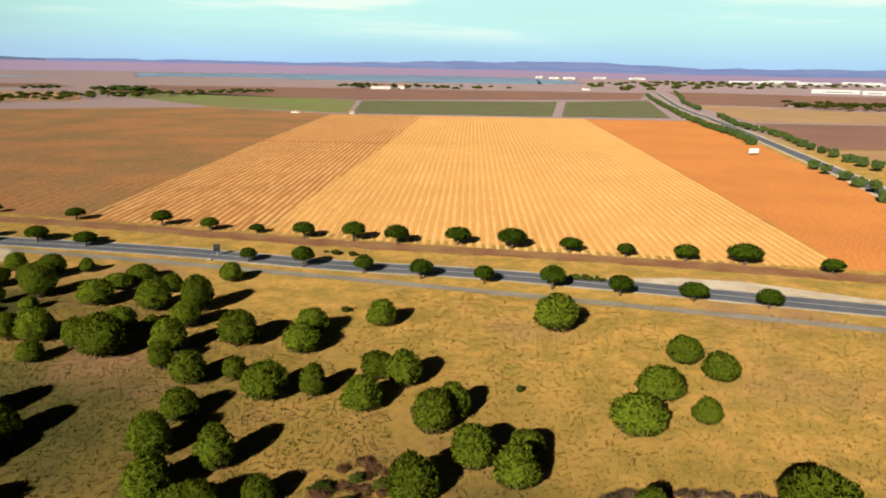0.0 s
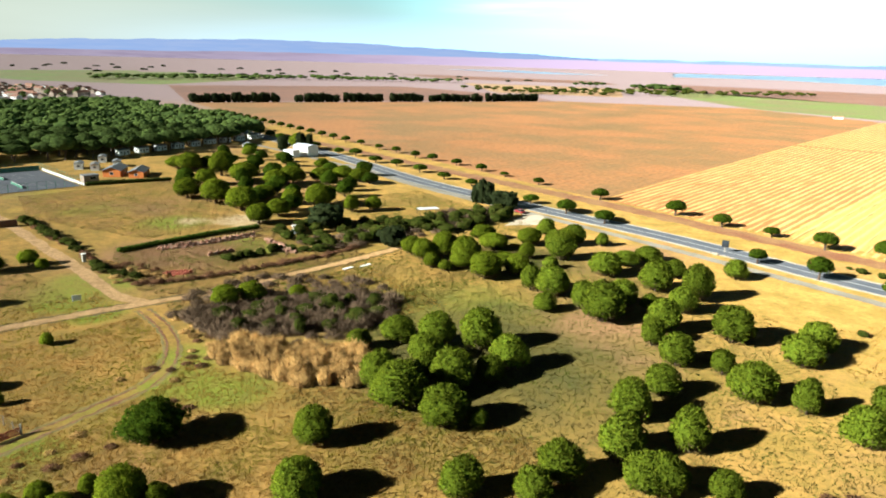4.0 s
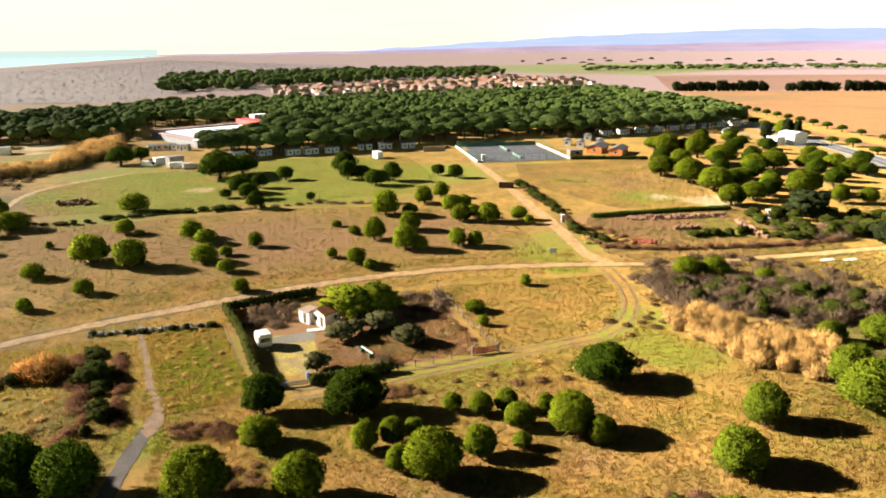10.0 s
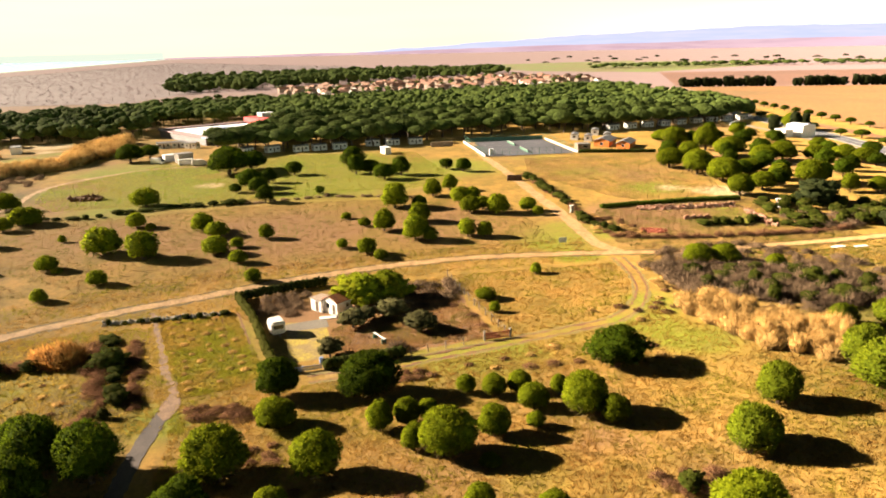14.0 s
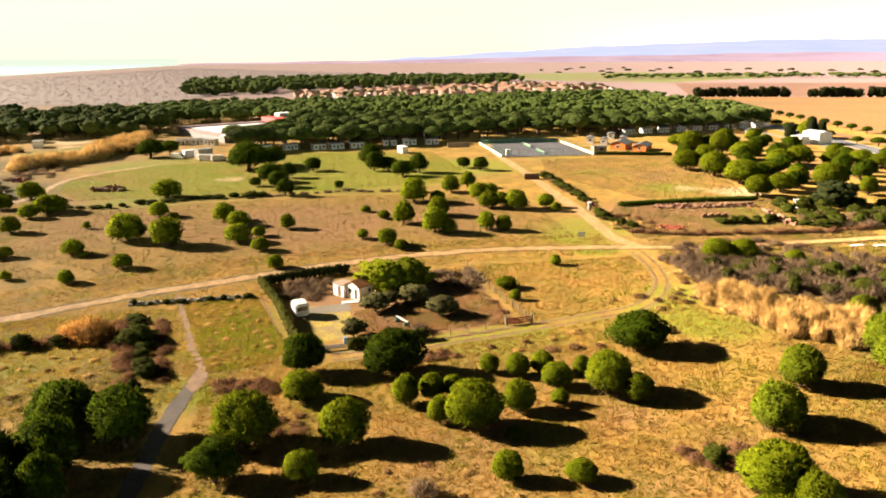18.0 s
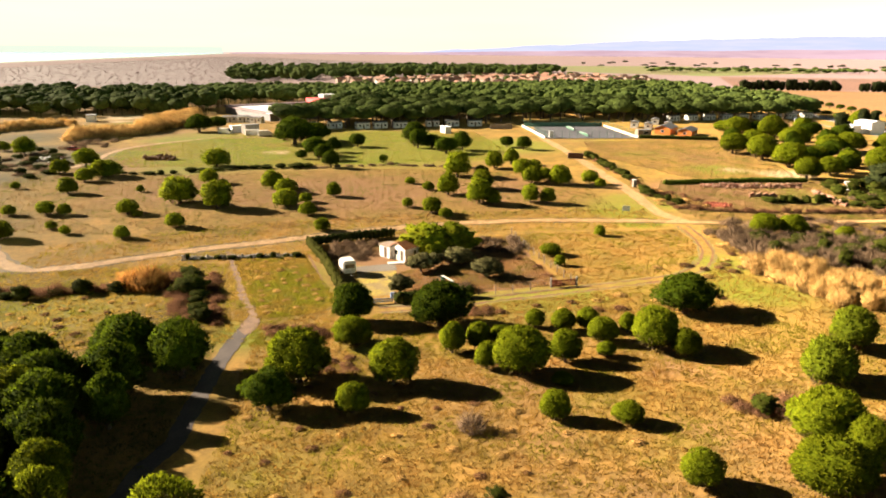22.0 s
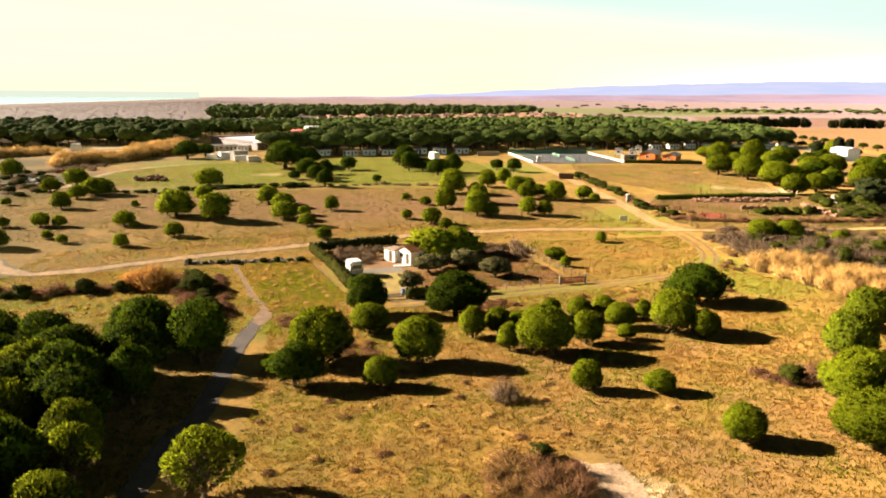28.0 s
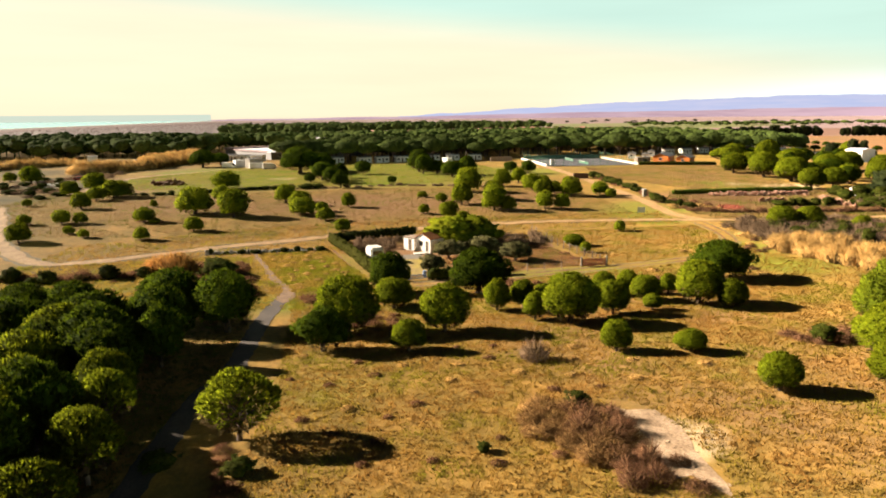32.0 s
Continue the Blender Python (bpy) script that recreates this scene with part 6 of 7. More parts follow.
turf("grass", [(-182, 96), (-180, 128), (-262, 160), (-266, 96), (-228, 84)], 16000, 76, "straw tufts before the court", 0.4, M_GRASS_TAN)
turf("grass", [(-126, 12), (-97, 12), (-97.5, 29), (-128, 28)], 7000, 80, "russet tufts of garden grass", 0.4, M_GRASS_RUSSET, True)
turf("grass", [(-146, -74), (-140, -46), (-170, -70), (-206, -50), (-214, -64), (-226, -84), (-190, -90)], 8000, 77, "tawny tufts of meadow grass", 0.35, M_GRASS_MEADOW)
turf("grass", [(-66, 60), (-24, 40), (-24, 60), (-44, 76), (-76, 76)], 14000, 78, "tawny tufts of dry winter grass")
turf("grass", [(-118, -58), (-112, -40), (-118, -20), (-128, 0), (-132, 30), (-130, 62), (-148, 66), (-150, 20), (-146, -20), (-134, -56)], 12000, 79, "tawny tufts beside the dirt track", 0.35)
for i, (x, y, r, h) in enumerate([(-352, -22, 6.0, 9.0), (-408, -66, 5.5, 9.5), (-366, -15, 4.6, 7.5), (-330, -48, 3.4, 5.0)]):
    plant("umbrella_pine", UMBRELLA, i + 3, x, y, r, h, "tall umbrella pine before a large hall", "pine tree", "umbrella pines of the camp")
turf("grass", [(-141, 72), (-139, 128), (-178, 130), (-180, 86), (-160, 75)], 11000, 81, "brown-green weedy tufts round the yard", 0.45, M_GRASS_TAN)
turf("grass", [(-124, 92), (-100, 84), (-92, 110), (-104, 168), (-128, 150)], 9000, 82, "dull olive tufts before a thicket", 0.4, M_GRASS_OLIVE)
turf("grass", [(-126, 70), (-108, 66), (-100, 84), (-124, 96), (-140, 100), (-140, 74)], 6000, 83, "tawny tufts beside the dirt track", 0.35, M_GRASS_MEADOW)
turf("grass", [(-139, 98), (-124, 95), (-126, 126), (-139, 128)], 3000, 84, "dull tufts beside the dirt track", 0.4, M_GRASS_MEADOW)
turf("grass", [(-120, 160), (-110, 185), (-182, 206), (-190, 170), (-150, 148)], 9000, 85, "dull olive tufts below the road", 0.4, M_GRASS_OLIVE)
turf("grass", [(-109, 5), (-97, 4), (-96, 16), (-112, 16)], 2600, 86, "russet tufts between garden trees", 0.3, M_GRASS_RUSSET, True)
turf("grass", [(-92, -20), (-60, -23), (-30, -28), (-20, -36), (-24, -62), (-86, -62)], 16000, 80, "dull tufts under dark pines", 0.3, M_GRASS_OLIVE)


# ---------------------------------------------------------------- buildings and vehicles: materials
M_WHITE = plain("white_render", (0.600, 0.593, 0.570), (0.525, 0.510, 0.480), 0.5, 5.0)
M_WHITEWASH = plain("fresh_whitewash", (0.8, 0.79, 0.77), (0.72, 0.71, 0.69), 0.5, 5.0)
M_CREAM = plain("cream_render", (0.28, 0.21, 0.16), (0.22, 0.165, 0.125), 0.5, 5.0)
M_TILE = plain("orange_roof_tile", (0.336, 0.120, 0.042), (0.252, 0.084, 0.033), 0.6, 5.0)
M_TILE_VILLAGE = plain("weathered_pink_tile", (0.24, 0.115, 0.075), (0.19, 0.085, 0.055), 0.6, 5.0)
M_TILE_PALE = plain("faded_roof_tile", (0.300, 0.168, 0.108), (0.252, 0.126, 0.078), 0.6, 5.0)
M_MAUVE_ROOF = plain("mauve_sheet_roof", (0.2, 0.135, 0.14), (0.155, 0.105, 0.112), 0.3, 4.0, 0.7)
M_RED_ROOF = plain("red_sheet_roof", (0.46, 0.04, 0.042), (0.38, 0.036, 0.036), 0.3, 4.0, 0.6)
M_GREY_ROOF = plain("grey_sheet_roof", (0.120, 0.120, 0.126), (0.090, 0.090, 0.096), 0.4, 4.0, 0.6)
M_WHITE_ROOF = plain("white_sheet_roof", (0.525, 0.532, 0.555), (0.420, 0.450, 0.510), 0.1, 4.0, 0.5)
M_ORANGE_WALL = plain("orange_render", (0.55, 0.17, 0.03), (0.48, 0.14, 0.026), 0.5, 5.0)
M_DARK = plain("dark_glass", (0.03, 0.035, 0.04), (0.02, 0.02, 0.025), 0.5, 5.0, 0.15, 0.0, 0.0)
M_WOOD = plain("weathered_wood", (0.120, 0.078, 0.048), (0.084, 0.054, 0.033), 1.0, 9.0)
M_POST_OLD = plain("weathered_post", (0.24, 0.175, 0.12), (0.18, 0.13, 0.09), 1.0, 9.0)
M_POST = plain("concrete_post", (0.276, 0.252, 0.216), (0.216, 0.192, 0.162), 1.0, 9.0)
M_BROWNMETAL = plain("rusty_metal", (0.084, 0.036, 0.021), (0.060, 0.030, 0.018), 1.0, 9.0, 0.7)
M_REDWOOD = plain("red_painted_wood", (0.36, 0.085, 0.045), (0.26, 0.065, 0.036), 1.0, 9.0)
M_GREENFENCE = plain("green_fence", (0.04, 0.12, 0.08), (0.03, 0.09, 0.06), 1.0, 6.0, 0.6)
M_RUBBER = plain("black_rubber", (0.02, 0.02, 0.02), (0.03, 0.03, 0.03), 1.0, 9.0)
M_COURT = plain("blue_grey_court", (0.056, 0.058, 0.072), (0.042, 0.044, 0.056), 0.1, 3.0)
M_BLUE = plain("blue_tarpaulin", (0.120, 0.180, 0.300), (0.084, 0.120, 0.216), 0.6, 5.0, 0.5)
M_RUBBLE = plain("red_brown_rubble", (0.26, 0.085, 0.045), (0.36, 0.23, 0.16), 1.4, 5.0)
M_HEDGE = leafy("dark_hedge_leaves", (0.03, 0.046, 0.008), (0.05, 0.055, 0.012))
M_HEDGE_GREEN = leafy("dull_hedge_leaves", (0.075, 0.105, 0.012), (0.05, 0.078, 0.01))
# olive copy for the sunlit hedge; its lit tone is in the colour
M_HEDGE_OLIVE = leafy("olive_hedge_leaves", (0.085, 0.085, 0.016), (0.062, 0.068, 0.012))
M_CAR_RED = plain("red_car_paint", (0.240, 0.018, 0.018), (0.216, 0.018, 0.018), 0.5, 5.0, 0.3, 0.0, 0.0)


def solid(verts, faces, mat):
    bm = bmesh.new()
    vs = [bm.verts.new(v) for v in verts]
    for f in faces:
        bm.faces.new([vs[i] for i in f])
    bmesh.ops.recalc_face_normals(bm, faces=bm.faces)
    return bm, mat


def gable_walls(w, d, h, rise, mat):
    """Walls with gables at both ends of x."""
    x, y = w / 2, d / 2
    return solid([(-x, -y, 0), (x, -y, 0), (x, y, 0), (-x, y, 0), (-x, -y, h), (x, -y, h), (x, y, h), (-x, y, h), (-x, 0, h + rise), (x, 0, h + rise)],
                 [(0, 1, 2, 3), (0, 1, 5, 4), (2, 3, 7, 6), (0, 4, 8, 7, 3), (1, 2, 6, 9, 5), (4, 5, 9, 8), (6, 7, 8, 9)], mat)


def roof_slab(w, d, h, rise, over, side, mat, thick=0.14):
    """One slope of a gable roof, on the side y < 0 (-1) or y > 0 (1)."""
    x, y = w / 2 + over, (d / 2 + over) * side
    low = h - rise * over / (d / 2)
    a = [(-x, 0, h + rise + 0.02), (x, 0, h + rise + 0.02), (x, y, low + 0.02), (-x, y, low + 0.02)]
    return solid(a + [(p[0], p[1], p[2] + thick) for p in a], [(0, 1, 2, 3), (4, 5, 6, 7), (0, 1, 5, 4), (1, 2, 6, 5), (2, 3, 7, 6), (3, 0, 4, 7)], mat)


def opening(t, name, face, u, z, w, h, depth, width, mat=None, frame_mat=None):
    """A window or door on a wall: face 'x+', 'x-', 'y+' or 'y-'; u along the wall; a frame with its pane set in it."""
    sx = {"x+": (1, 0), "x-": (-1, 0), "y+": (0, 1), "y-": (0, -1)}[face]
    base = (sx[0] * width / 2, sx[1] * depth / 2)

    def slab(u0, u1, z0, z1, out):
        if sx[0]:
            a, b = sorted((base[0] - sx[0] * 0.05, base[0] + sx[0] * out))
            return (a, u0, z0, b, u1, z1)
        a, b = sorted((base[1] - sx[1] * 0.05, base[1] + sx[1] * out))
        return (u0, a, z0, u1, b, z1)
    fr = part(name, boxes(frame_mat or M_WHITE, slab(u - w / 2, u + w / 2, z, z + 0.07, 0.05), slab(u - w / 2, u + w / 2, z + h - 0.07, z + h, 0.05),
                          slab(u - w / 2, u - w / 2 + 0.07, z + 0.07, z + h - 0.07, 0.05), slab(u + w / 2 - 0.07, u + w / 2, z + 0.07, z + h - 0.07, 0.05)), t)
    part("pane" if name == "window" else "leaf", boxes(mat or M_DARK, slab(u - w / 2 + 0.07, u + w / 2 - 0.07, z + 0.07, z + h - 0.07, 0.02)), fr)


def gable_house(name, x, y, turn, w, d, h, rise, wall, roof, label, group="", windows=(), doors=(), over=0.25):
    t = thing(name, pose(x, y, 0, 0, 0, turn), label, "house", group)
    part("wall", gable_walls(w, d, h, rise, wall), t)
    for side in (-1, 1):
        part("roof_slope", roof_slab(w, d, h, rise, over, side, roof), t)
    for face, u, z, ww, wh in windows:
        opening(t, "window", face, u, z, ww, wh, d, w)
    for face, u, ww, wh in doors:
        opening(t, "door", face, u, 0.02, ww, wh, d, w, M_WOOD)
    return t


def flat_house(name, x, y, turn, w, d, h, wall, roof, label, group="", windows=(), doors=(), category="building"):
    t = thing(name, pose(x, y, 0, 0, 0, turn), label, category, group)
    part("wall", boxes(wall, (-w / 2, -d / 2, 0, w / 2, d / 2, h), bevel=0.03), t)
    part("roof", boxes(roof, (-w / 2 - 0.15, -d / 2 - 0.15, h + 0.003, w / 2 + 0.15, d / 2 + 0.15, h + 0.18), bevel=0.03), t)
    for face, u, z, ww, wh in windows:
        opening(t, "window", face, u, z, ww, wh, d, w)
    for face, u, ww, wh in doors:
        opening(t, "door", face, u, 0.02, ww, wh, d, w, M_WOOD)
    return t


def wheel(t, x, y, r):
    bm = bmesh.new()
    bmesh.ops.create_cone(bm, cap_ends=True, segments=14, radius1=r, radius2=r, depth=0.22, matrix=pose(x, y, r, 90, 0, 0))
    tyre = part("wheel", (bm, M_RUBBER), t)
    bm = bmesh.new()
    bmesh.ops.create_cone(bm, cap_ends=True, segments=10, radius1=r * 0.55, radius2=r * 0.5, depth=0.25, matrix=pose(x, y, r, 90, 0, 0))
    part("rim", (bm, M_POST), tyre)


def caravan(x, y, turn):
    t = thing("caravan", pose(x, y, 0, 0, 0, turn), "white touring caravan parked on garden gravel", "caravan")
    bm, mat = boxes(M_WHITE, (-1.3, -1.1, 0.45, 1.7, 1.1, 2.5), bevel=0.22)
    part("body", (bm, mat), t)
    part("front_window", boxes(M_DARK, (1.68, -0.8, 1.35, 1.73, 0.8, 2.0), bevel=0.02), t, "dark tinted window")
    part("side_window", boxes(M_DARK, (0.45, 1.08, 1.35, 1.35, 1.13, 2.0), bevel=0.02), t, "dark tinted window")
    part("side_window", boxes(M_DARK, (-1.1, 1.08, 1.35, -0.45, 1.13, 2.0), bevel=0.02), t, "dark tinted window")
    part("door", boxes(M_CREAM, (-0.35, 1.09, 0.55, 0.3, 1.125, 2.3), bevel=0.01), t)
    part("drawbar", boxes(M_POST, (1.6, -0.06, 0.42, 2.8, 0.06, 0.52), bevel=0.01), t)
    for s in (-1, 1):
        wheel(t, -0.2, s * 0.95, 0.33)
    return t


def mobile_home(x, y, turn, group, long=7.5, label="white mobile home at the edge of the pines"):
    t = gable_house("mobile_home", x, y, turn, long, 3.2, 2.5, 0.45, M_WHITE, M_GREY_ROOF, label, group,
                    [("y-", -long * 0.3, 1.0, 1.1, 0.9), ("y-", long * 0.3, 1.0, 1.1, 0.9), ("x+", 0.0, 1.0, 1.2, 0.9), ("x-", 0.0, 1.0, 1.2, 0.9)], [("y-", 0.0, 0.8, 2.0)], 0.15)
    return t


def van(x, y, turn, paint, label, group="", long=5.4):
    t = thing("van", pose(x, y, 0, 0, 0, turn), label, "van", group)
    part("body", boxes(paint, (-long / 2, -1.0, 0.35, long / 2 - 1.5, 1.0, 2.4), bevel=0.1), t)
    part("cab", solid([(long / 2 - 1.5, -0.98, 0.35), (long / 2, -0.98, 0.35), (long / 2, -0.98, 1.05), (long / 2 - 0.75, -0.9, 1.95), (long / 2 - 1.5, -0.9, 2.1),
                       (long / 2 - 1.5, 0.98, 0.35), (long / 2, 0.98, 0.35), (long / 2, 0.98, 1.05), (long / 2 - 0.75, 0.9, 1.95), (long / 2 - 1.5, 0.9, 2.1)],
                      [(0, 1, 2, 3, 4), (5, 6, 7, 8, 9), (0, 1, 6, 5), (1, 2, 7, 6), (2, 3, 8, 7), (3, 4, 9, 8), (4, 0, 5, 9)], paint), t)
    part("windscreen", solid([(long / 2 - 0.02, -0.8, 1.12), (long / 2 - 0.02, 0.8, 1.12), (long / 2 - 0.7, 0.75, 1.94), (long / 2 - 0.7, -0.75, 1.94),
                              (long / 2 - 0.12, -0.8, 1.12), (long / 2 - 0.12, 0.8, 1.12), (long / 2 - 0.8, 0.75, 1.94), (long / 2 - 0.8, -0.75, 1.94)],
                             [(0, 1, 2, 3), (4, 5, 6, 7), (0, 1, 5, 4), (2, 3, 7, 6), (1, 2, 6, 5), (0, 3, 7, 4)], M_DARK), t)
    for i in (-long / 2 + 0.9, long / 2 - 0.9):
        for s in (-1, 1):
            wheel(t, i, s * 0.9, 0.34)
    return t


def car(x, y, turn, paint, label, group=""):
    t = thing("car", pose(x, y, 0, 0, 0, turn), label, "car", group)
    part("body", boxes(paint, (-2.0, -0.85, 0.3, 2.0, 0.85, 0.85), bevel=0.12), t)
    lo, hi = [(-1.5, -0.8), (1.0, -0.8), (1.0, 0.8), (-1.5, 0.8)], [(-1.1, -0.62), (0.35, -0.62), (0.35, 0.62), (-1.1, 0.62)]
    part("cabin", solid([(*p, 0.86) for p in lo] + [(*p, 1.38) for p in hi], [(0, 1, 5, 4), (1, 2, 6, 5), (2, 3, 7, 6), (3, 0, 4, 7), (0, 1, 2, 3)], M_DARK), t, "dark glazed cabin")
    part("roof", boxes(paint, (-1.1, -0.62, 1.383, 0.35, 0.62, 1.43), bevel=0.02), t)
    for i in (-1.25, 1.25):
        for s in (-1, 1):
            wheel(t, i, s * 0.76, 0.31)
    return t


def hedge(name, pts, width, height, label, seed, mat=None):
    """A clipped hedge: a wavering block set with small leafy clumps."""
    rng, heap, line = np.random.default_rng(seed), Heap(), smooth_line(pts, 0.8)
    for i, p in enumerate(line):
        heap.add(*blob(rng, ICO1, (p[0], p[1], height * 0.5), (width * 0.62, width * 0.62, height * 0.55), 0.12))
        for _ in range(9):
            d = rng.normal(size=3)
            d /= np.linalg.norm(d)
            c = np.array((p[0], p[1], height * 0.5)) + d * (width * 0.55, width * 0.55, height * 0.5)
            heap.add(*blob(rng, ICO0, (c[0], c[1], max(c[2], 0.1)), np.full(3, rng.uniform(0.12, 0.24)), 0.2))
            heap.add(*blades(rng, np.tile(c, (3, 1)), rng.normal(size=(3, 3)) * 0.5 + d, np.full(3, 0.3), 0.05))
    return tagged(new(name, heap.mesh(name, mat or M_HEDGE)), label, "hedge")


def post_fence(pts, spacing, label, height=1.5, thick=0.13):
    t = thing("fence", pose(pts[0][0], pts[0][1], 0), label, "fence")
    rng = random.Random(label)
    bm = boxes(M_POST_OLD, (-thick / 2, -thick / 2, -0.1, thick / 2, thick / 2, height), bevel=0.02)
    me = bpy.data.meshes.new("post")
    bm[0].to_mesh(me)
    bm[0].free()
    me.materials.append(M_POST_OLD)
    heap = Heap()
    for a, b in zip(pts, pts[1:]):
        k = max(1, round(math.dist(a, b) / spacing))
        for i in range(k):
            part("post", me, t, "", pose(a[0] + (b[0] - a[0]) * i / k - pts[0][0], a[1] + (b[1] - a[1]) * i / k - pts[0][1], 0, rng.uniform(-4, 4), rng.uniform(-4, 4), rng.uniform(0, 90)))
        for z in (0.5, 0.95, 1.35):
            heap = Heap()
            tube(heap, [(a[0] - pts[0][0], a[1] - pts[0][1], z), (b[0] - pts[0][0], b[1] - pts[0][1], z)], [0.012, 0.012], 4)
            part("wire", heap.mesh("wire", M_POST), t)
    return t


def rock_pile(name, pts, width, height, size, count, mat, label, category, seed, core=True):
    """A long heap of broken pieces, each an uneven block."""
    rng, line = np.random.default_rng(seed), smooth_line(pts, 0.5)
    t = thing(name, pose(line[0][0], line[0][1], 0), label, category)
    forms = [mesh_from("chunk", *(lambda v, f: (v, f))(*blob(rng, ICO0, (0, 0, 0), (1, 0.8, 0.6), 0.3)), mat) for _ in range(4)]
    for i in range(count):
        p = line[int(rng.integers(len(line)))]
        a, d = rng.uniform(0, 6.283), abs(rng.normal()) * width * 0.33
        s = size * rng.uniform(0.5, 1.4)
        z = max(s * 0.3, height * math.exp(-(d / (width * 0.4)) ** 2) * rng.uniform(0.55, 1.0))
        part("chunk", forms[i % 4], t, "", Matrix.LocRotScale((p[0] - line[0][0] + d * math.cos(a), p[1] - line[0][1] + d * math.sin(a), z), Euler(rng.uniform(0, 6, 3)), (s, s, s)))
    if core:
        rings, side = [], 9
        for p in line:
            a = np.linspace(0, np.pi, side)
            rings.append(np.stack([p[0] - line[0][0] + np.cos(a) * width * 0.42 * rng.uniform(0.8, 1.1, side), np.full(side, p[1] - line[0][1]), np.sin(a) * height * rng.uniform(0.6, 0.9, side) - 0.02], 1))
        k = [(i * side + j, i * side + j + 1, (i + 1) * side + j + 1, (i + 1) * side + j) for i in range(len(line) - 1) for j in range(side - 1)]
        part("core", mesh_from("core", np.concatenate(rings), k, mat), t)
    return t


# ---------------------------------------------------------------- garden plot with the cabin
sheet("garden_bed", [(-101, 7), (-100, 16), (-106, 17), (-108, 9)], 0.025, M_FOOT, "bare brown garden bed", "garden bed", 0.35)
sheet("garden_yard", [(-113.6, -2.2), (-104, -2.4), (-97, -2.0), (-97, 3), (-104, 4.4), (-113, 4)], 0.02, plain("mossy_yard", (0.3, 0.225, 0.026), (0.2, 0.14, 0.05), 0.35, 3.0), "yellow-green mossy yard", "yard", 0.4)
sheet("garden_turf", [(-126, 8), (-127, 28.6), (-112, 29), (-99.5, 29.6), (-97.5, 22), (-96.5, 15), (-101, 17), (-108, 18), (-113, 10)], 0.015, plain("rusty_garden_turf", (0.30, 0.15, 0.058), (0.17, 0.085, 0.04), 0.3, 2.0, 0.95, 0.0, 0.8, 0.1), "rusty dry turf of a garden plot", "garden turf", 0.6)
sheet("gravel_drive", [(-112.5, -2.4), (-109.6, -2.0), (-110, 4.6), (-113.5, 4.8)], 0.03, M_PATHGREY, "grey gravel drive to a cabin", "drive", 0.3)
cabin = gable_house("cabin", -116.6, 7.0, 126, 3.5, 3.4, 2.3, 0.8, M_WHITEWASH, M_TILE, "small white cabin with an orange tiled roof", "", [("x-", 0.5, 0.9, 0.9, 0.9), ("y-", 0.6, 1.0, 0.7, 0.7)], [("x-", -0.9, 0.8, 1.9)])
for row_pts in ([(-119.2, -12.1), (-110, -11.2), (-100.1, -9.8)], [(-121, -9.6), (-112, -8.4), (-101, -7)]):
    strip("furrow", row_pts, 0.4, 0.03, M_BANK, "dark old furrow in a small field", "furrow", 0.15, 1.0)
flat_house("cabin_annex", -118.3, 4.4, 126, 2.5, 2.6, 2.1, M_WHITEWASH, M_CREAM, "flat-roofed white annex beside a cabin", "", [], [("x-", -0.3, 0.9, 2.0)])
tagged(part("terrace", boxes(M_WHITE, (-114.4, 3.6, 0.0, -113.2, 6.4, 0.14), bevel=0.02), None), "white paved terrace before a cabin", "terrace")
t = thing("lean_to", pose(-118.6, 10.4, 0, 0, 0, 36), "open lean-to with a pale blue sheet roof", "shelter")
part("roof", boxes(M_BLUE, (-1.6, -1.9, 1.95, 1.6, 1.9, 2.03), bevel=0.01), t)
for px_, py_ in ((-1.4, -1.7), (1.4, -1.7), (-1.4, 1.7), (1.4, 1.7)):
    part("post", boxes(M_WOOD, (px_ - 0.06, py_ - 0.06, 0, px_ + 0.06, py_ + 0.06, 1.95)), t)
caravan(-109.2, -3.5, 12)
hedge("hedge", [(-126.5, -9.6), (-117, -7.4), (-109, -6.2), (-101, -5.2), (-94.5, -4.0)], 1.05, 2.0, "long clipped olive-green garden hedge", 71, M_HEDGE_OLIVE)
# this hedge lies in shade, which its dark leaf colour carries
hedge("hedge", [(-127, -9), (-130, 0), (-131, 6)], 1.4, 1.8, "clipped hedge along the dirt track, dark with painted shade", 72)
hedge("hedge", [(-93.4, 3.0), (-94, 8), (-94.6, 13.5)], 1.5, 1.7, "dark clipped hedge before the garden", 73)
post_fence([(-129.5, 29.6), (-121.4, 29.8), (-111.1, 30.4), (-99.9, 31.2), (-97.4, 31.3)], 2.6, "row of concrete garden fence posts with wire")
post_fence([(-95.0, 15.0), (-95.6, 20.5), (-96.8, 26.4)], 2.6, "short row of fence posts along the wheel track", 1.3)
t = thing("garden_gate", pose(-97.0, 29.0, 0, 0, 0, 92), "red painted double garden gate between posts", "gate")
for s in (-1, 1):
    part("gate_post", boxes(M_POST, (s * 2.1 - 0.12, -0.12, 0, s * 2.1 + 0.12, 0.12, 1.6), bevel=0.02), t)
    leaf = part("gate_leaf", boxes(M_REDWOOD, (s * 1.0 - 0.95, -0.03, 0.2, s * 1.0 + 0.95, 0.03, 0.32), (s * 1.0 - 0.95, -0.03, 1.0, s * 1.0 + 0.95, 0.03, 1.12)), t)
    for k in range(9):
        part("slat", boxes(M_REDWOOD, (s * 1.0 - 0.92 + k * 0.22, 0.031, 0.12, s * 1.0 - 0.78 + k * 0.22, 0.055, 1.2)), leaf)
t = thing("entrance_gate", pose(-93.6, 0.2, 0, 0, 0, 92), "low pale gate between dark posts", "gate")
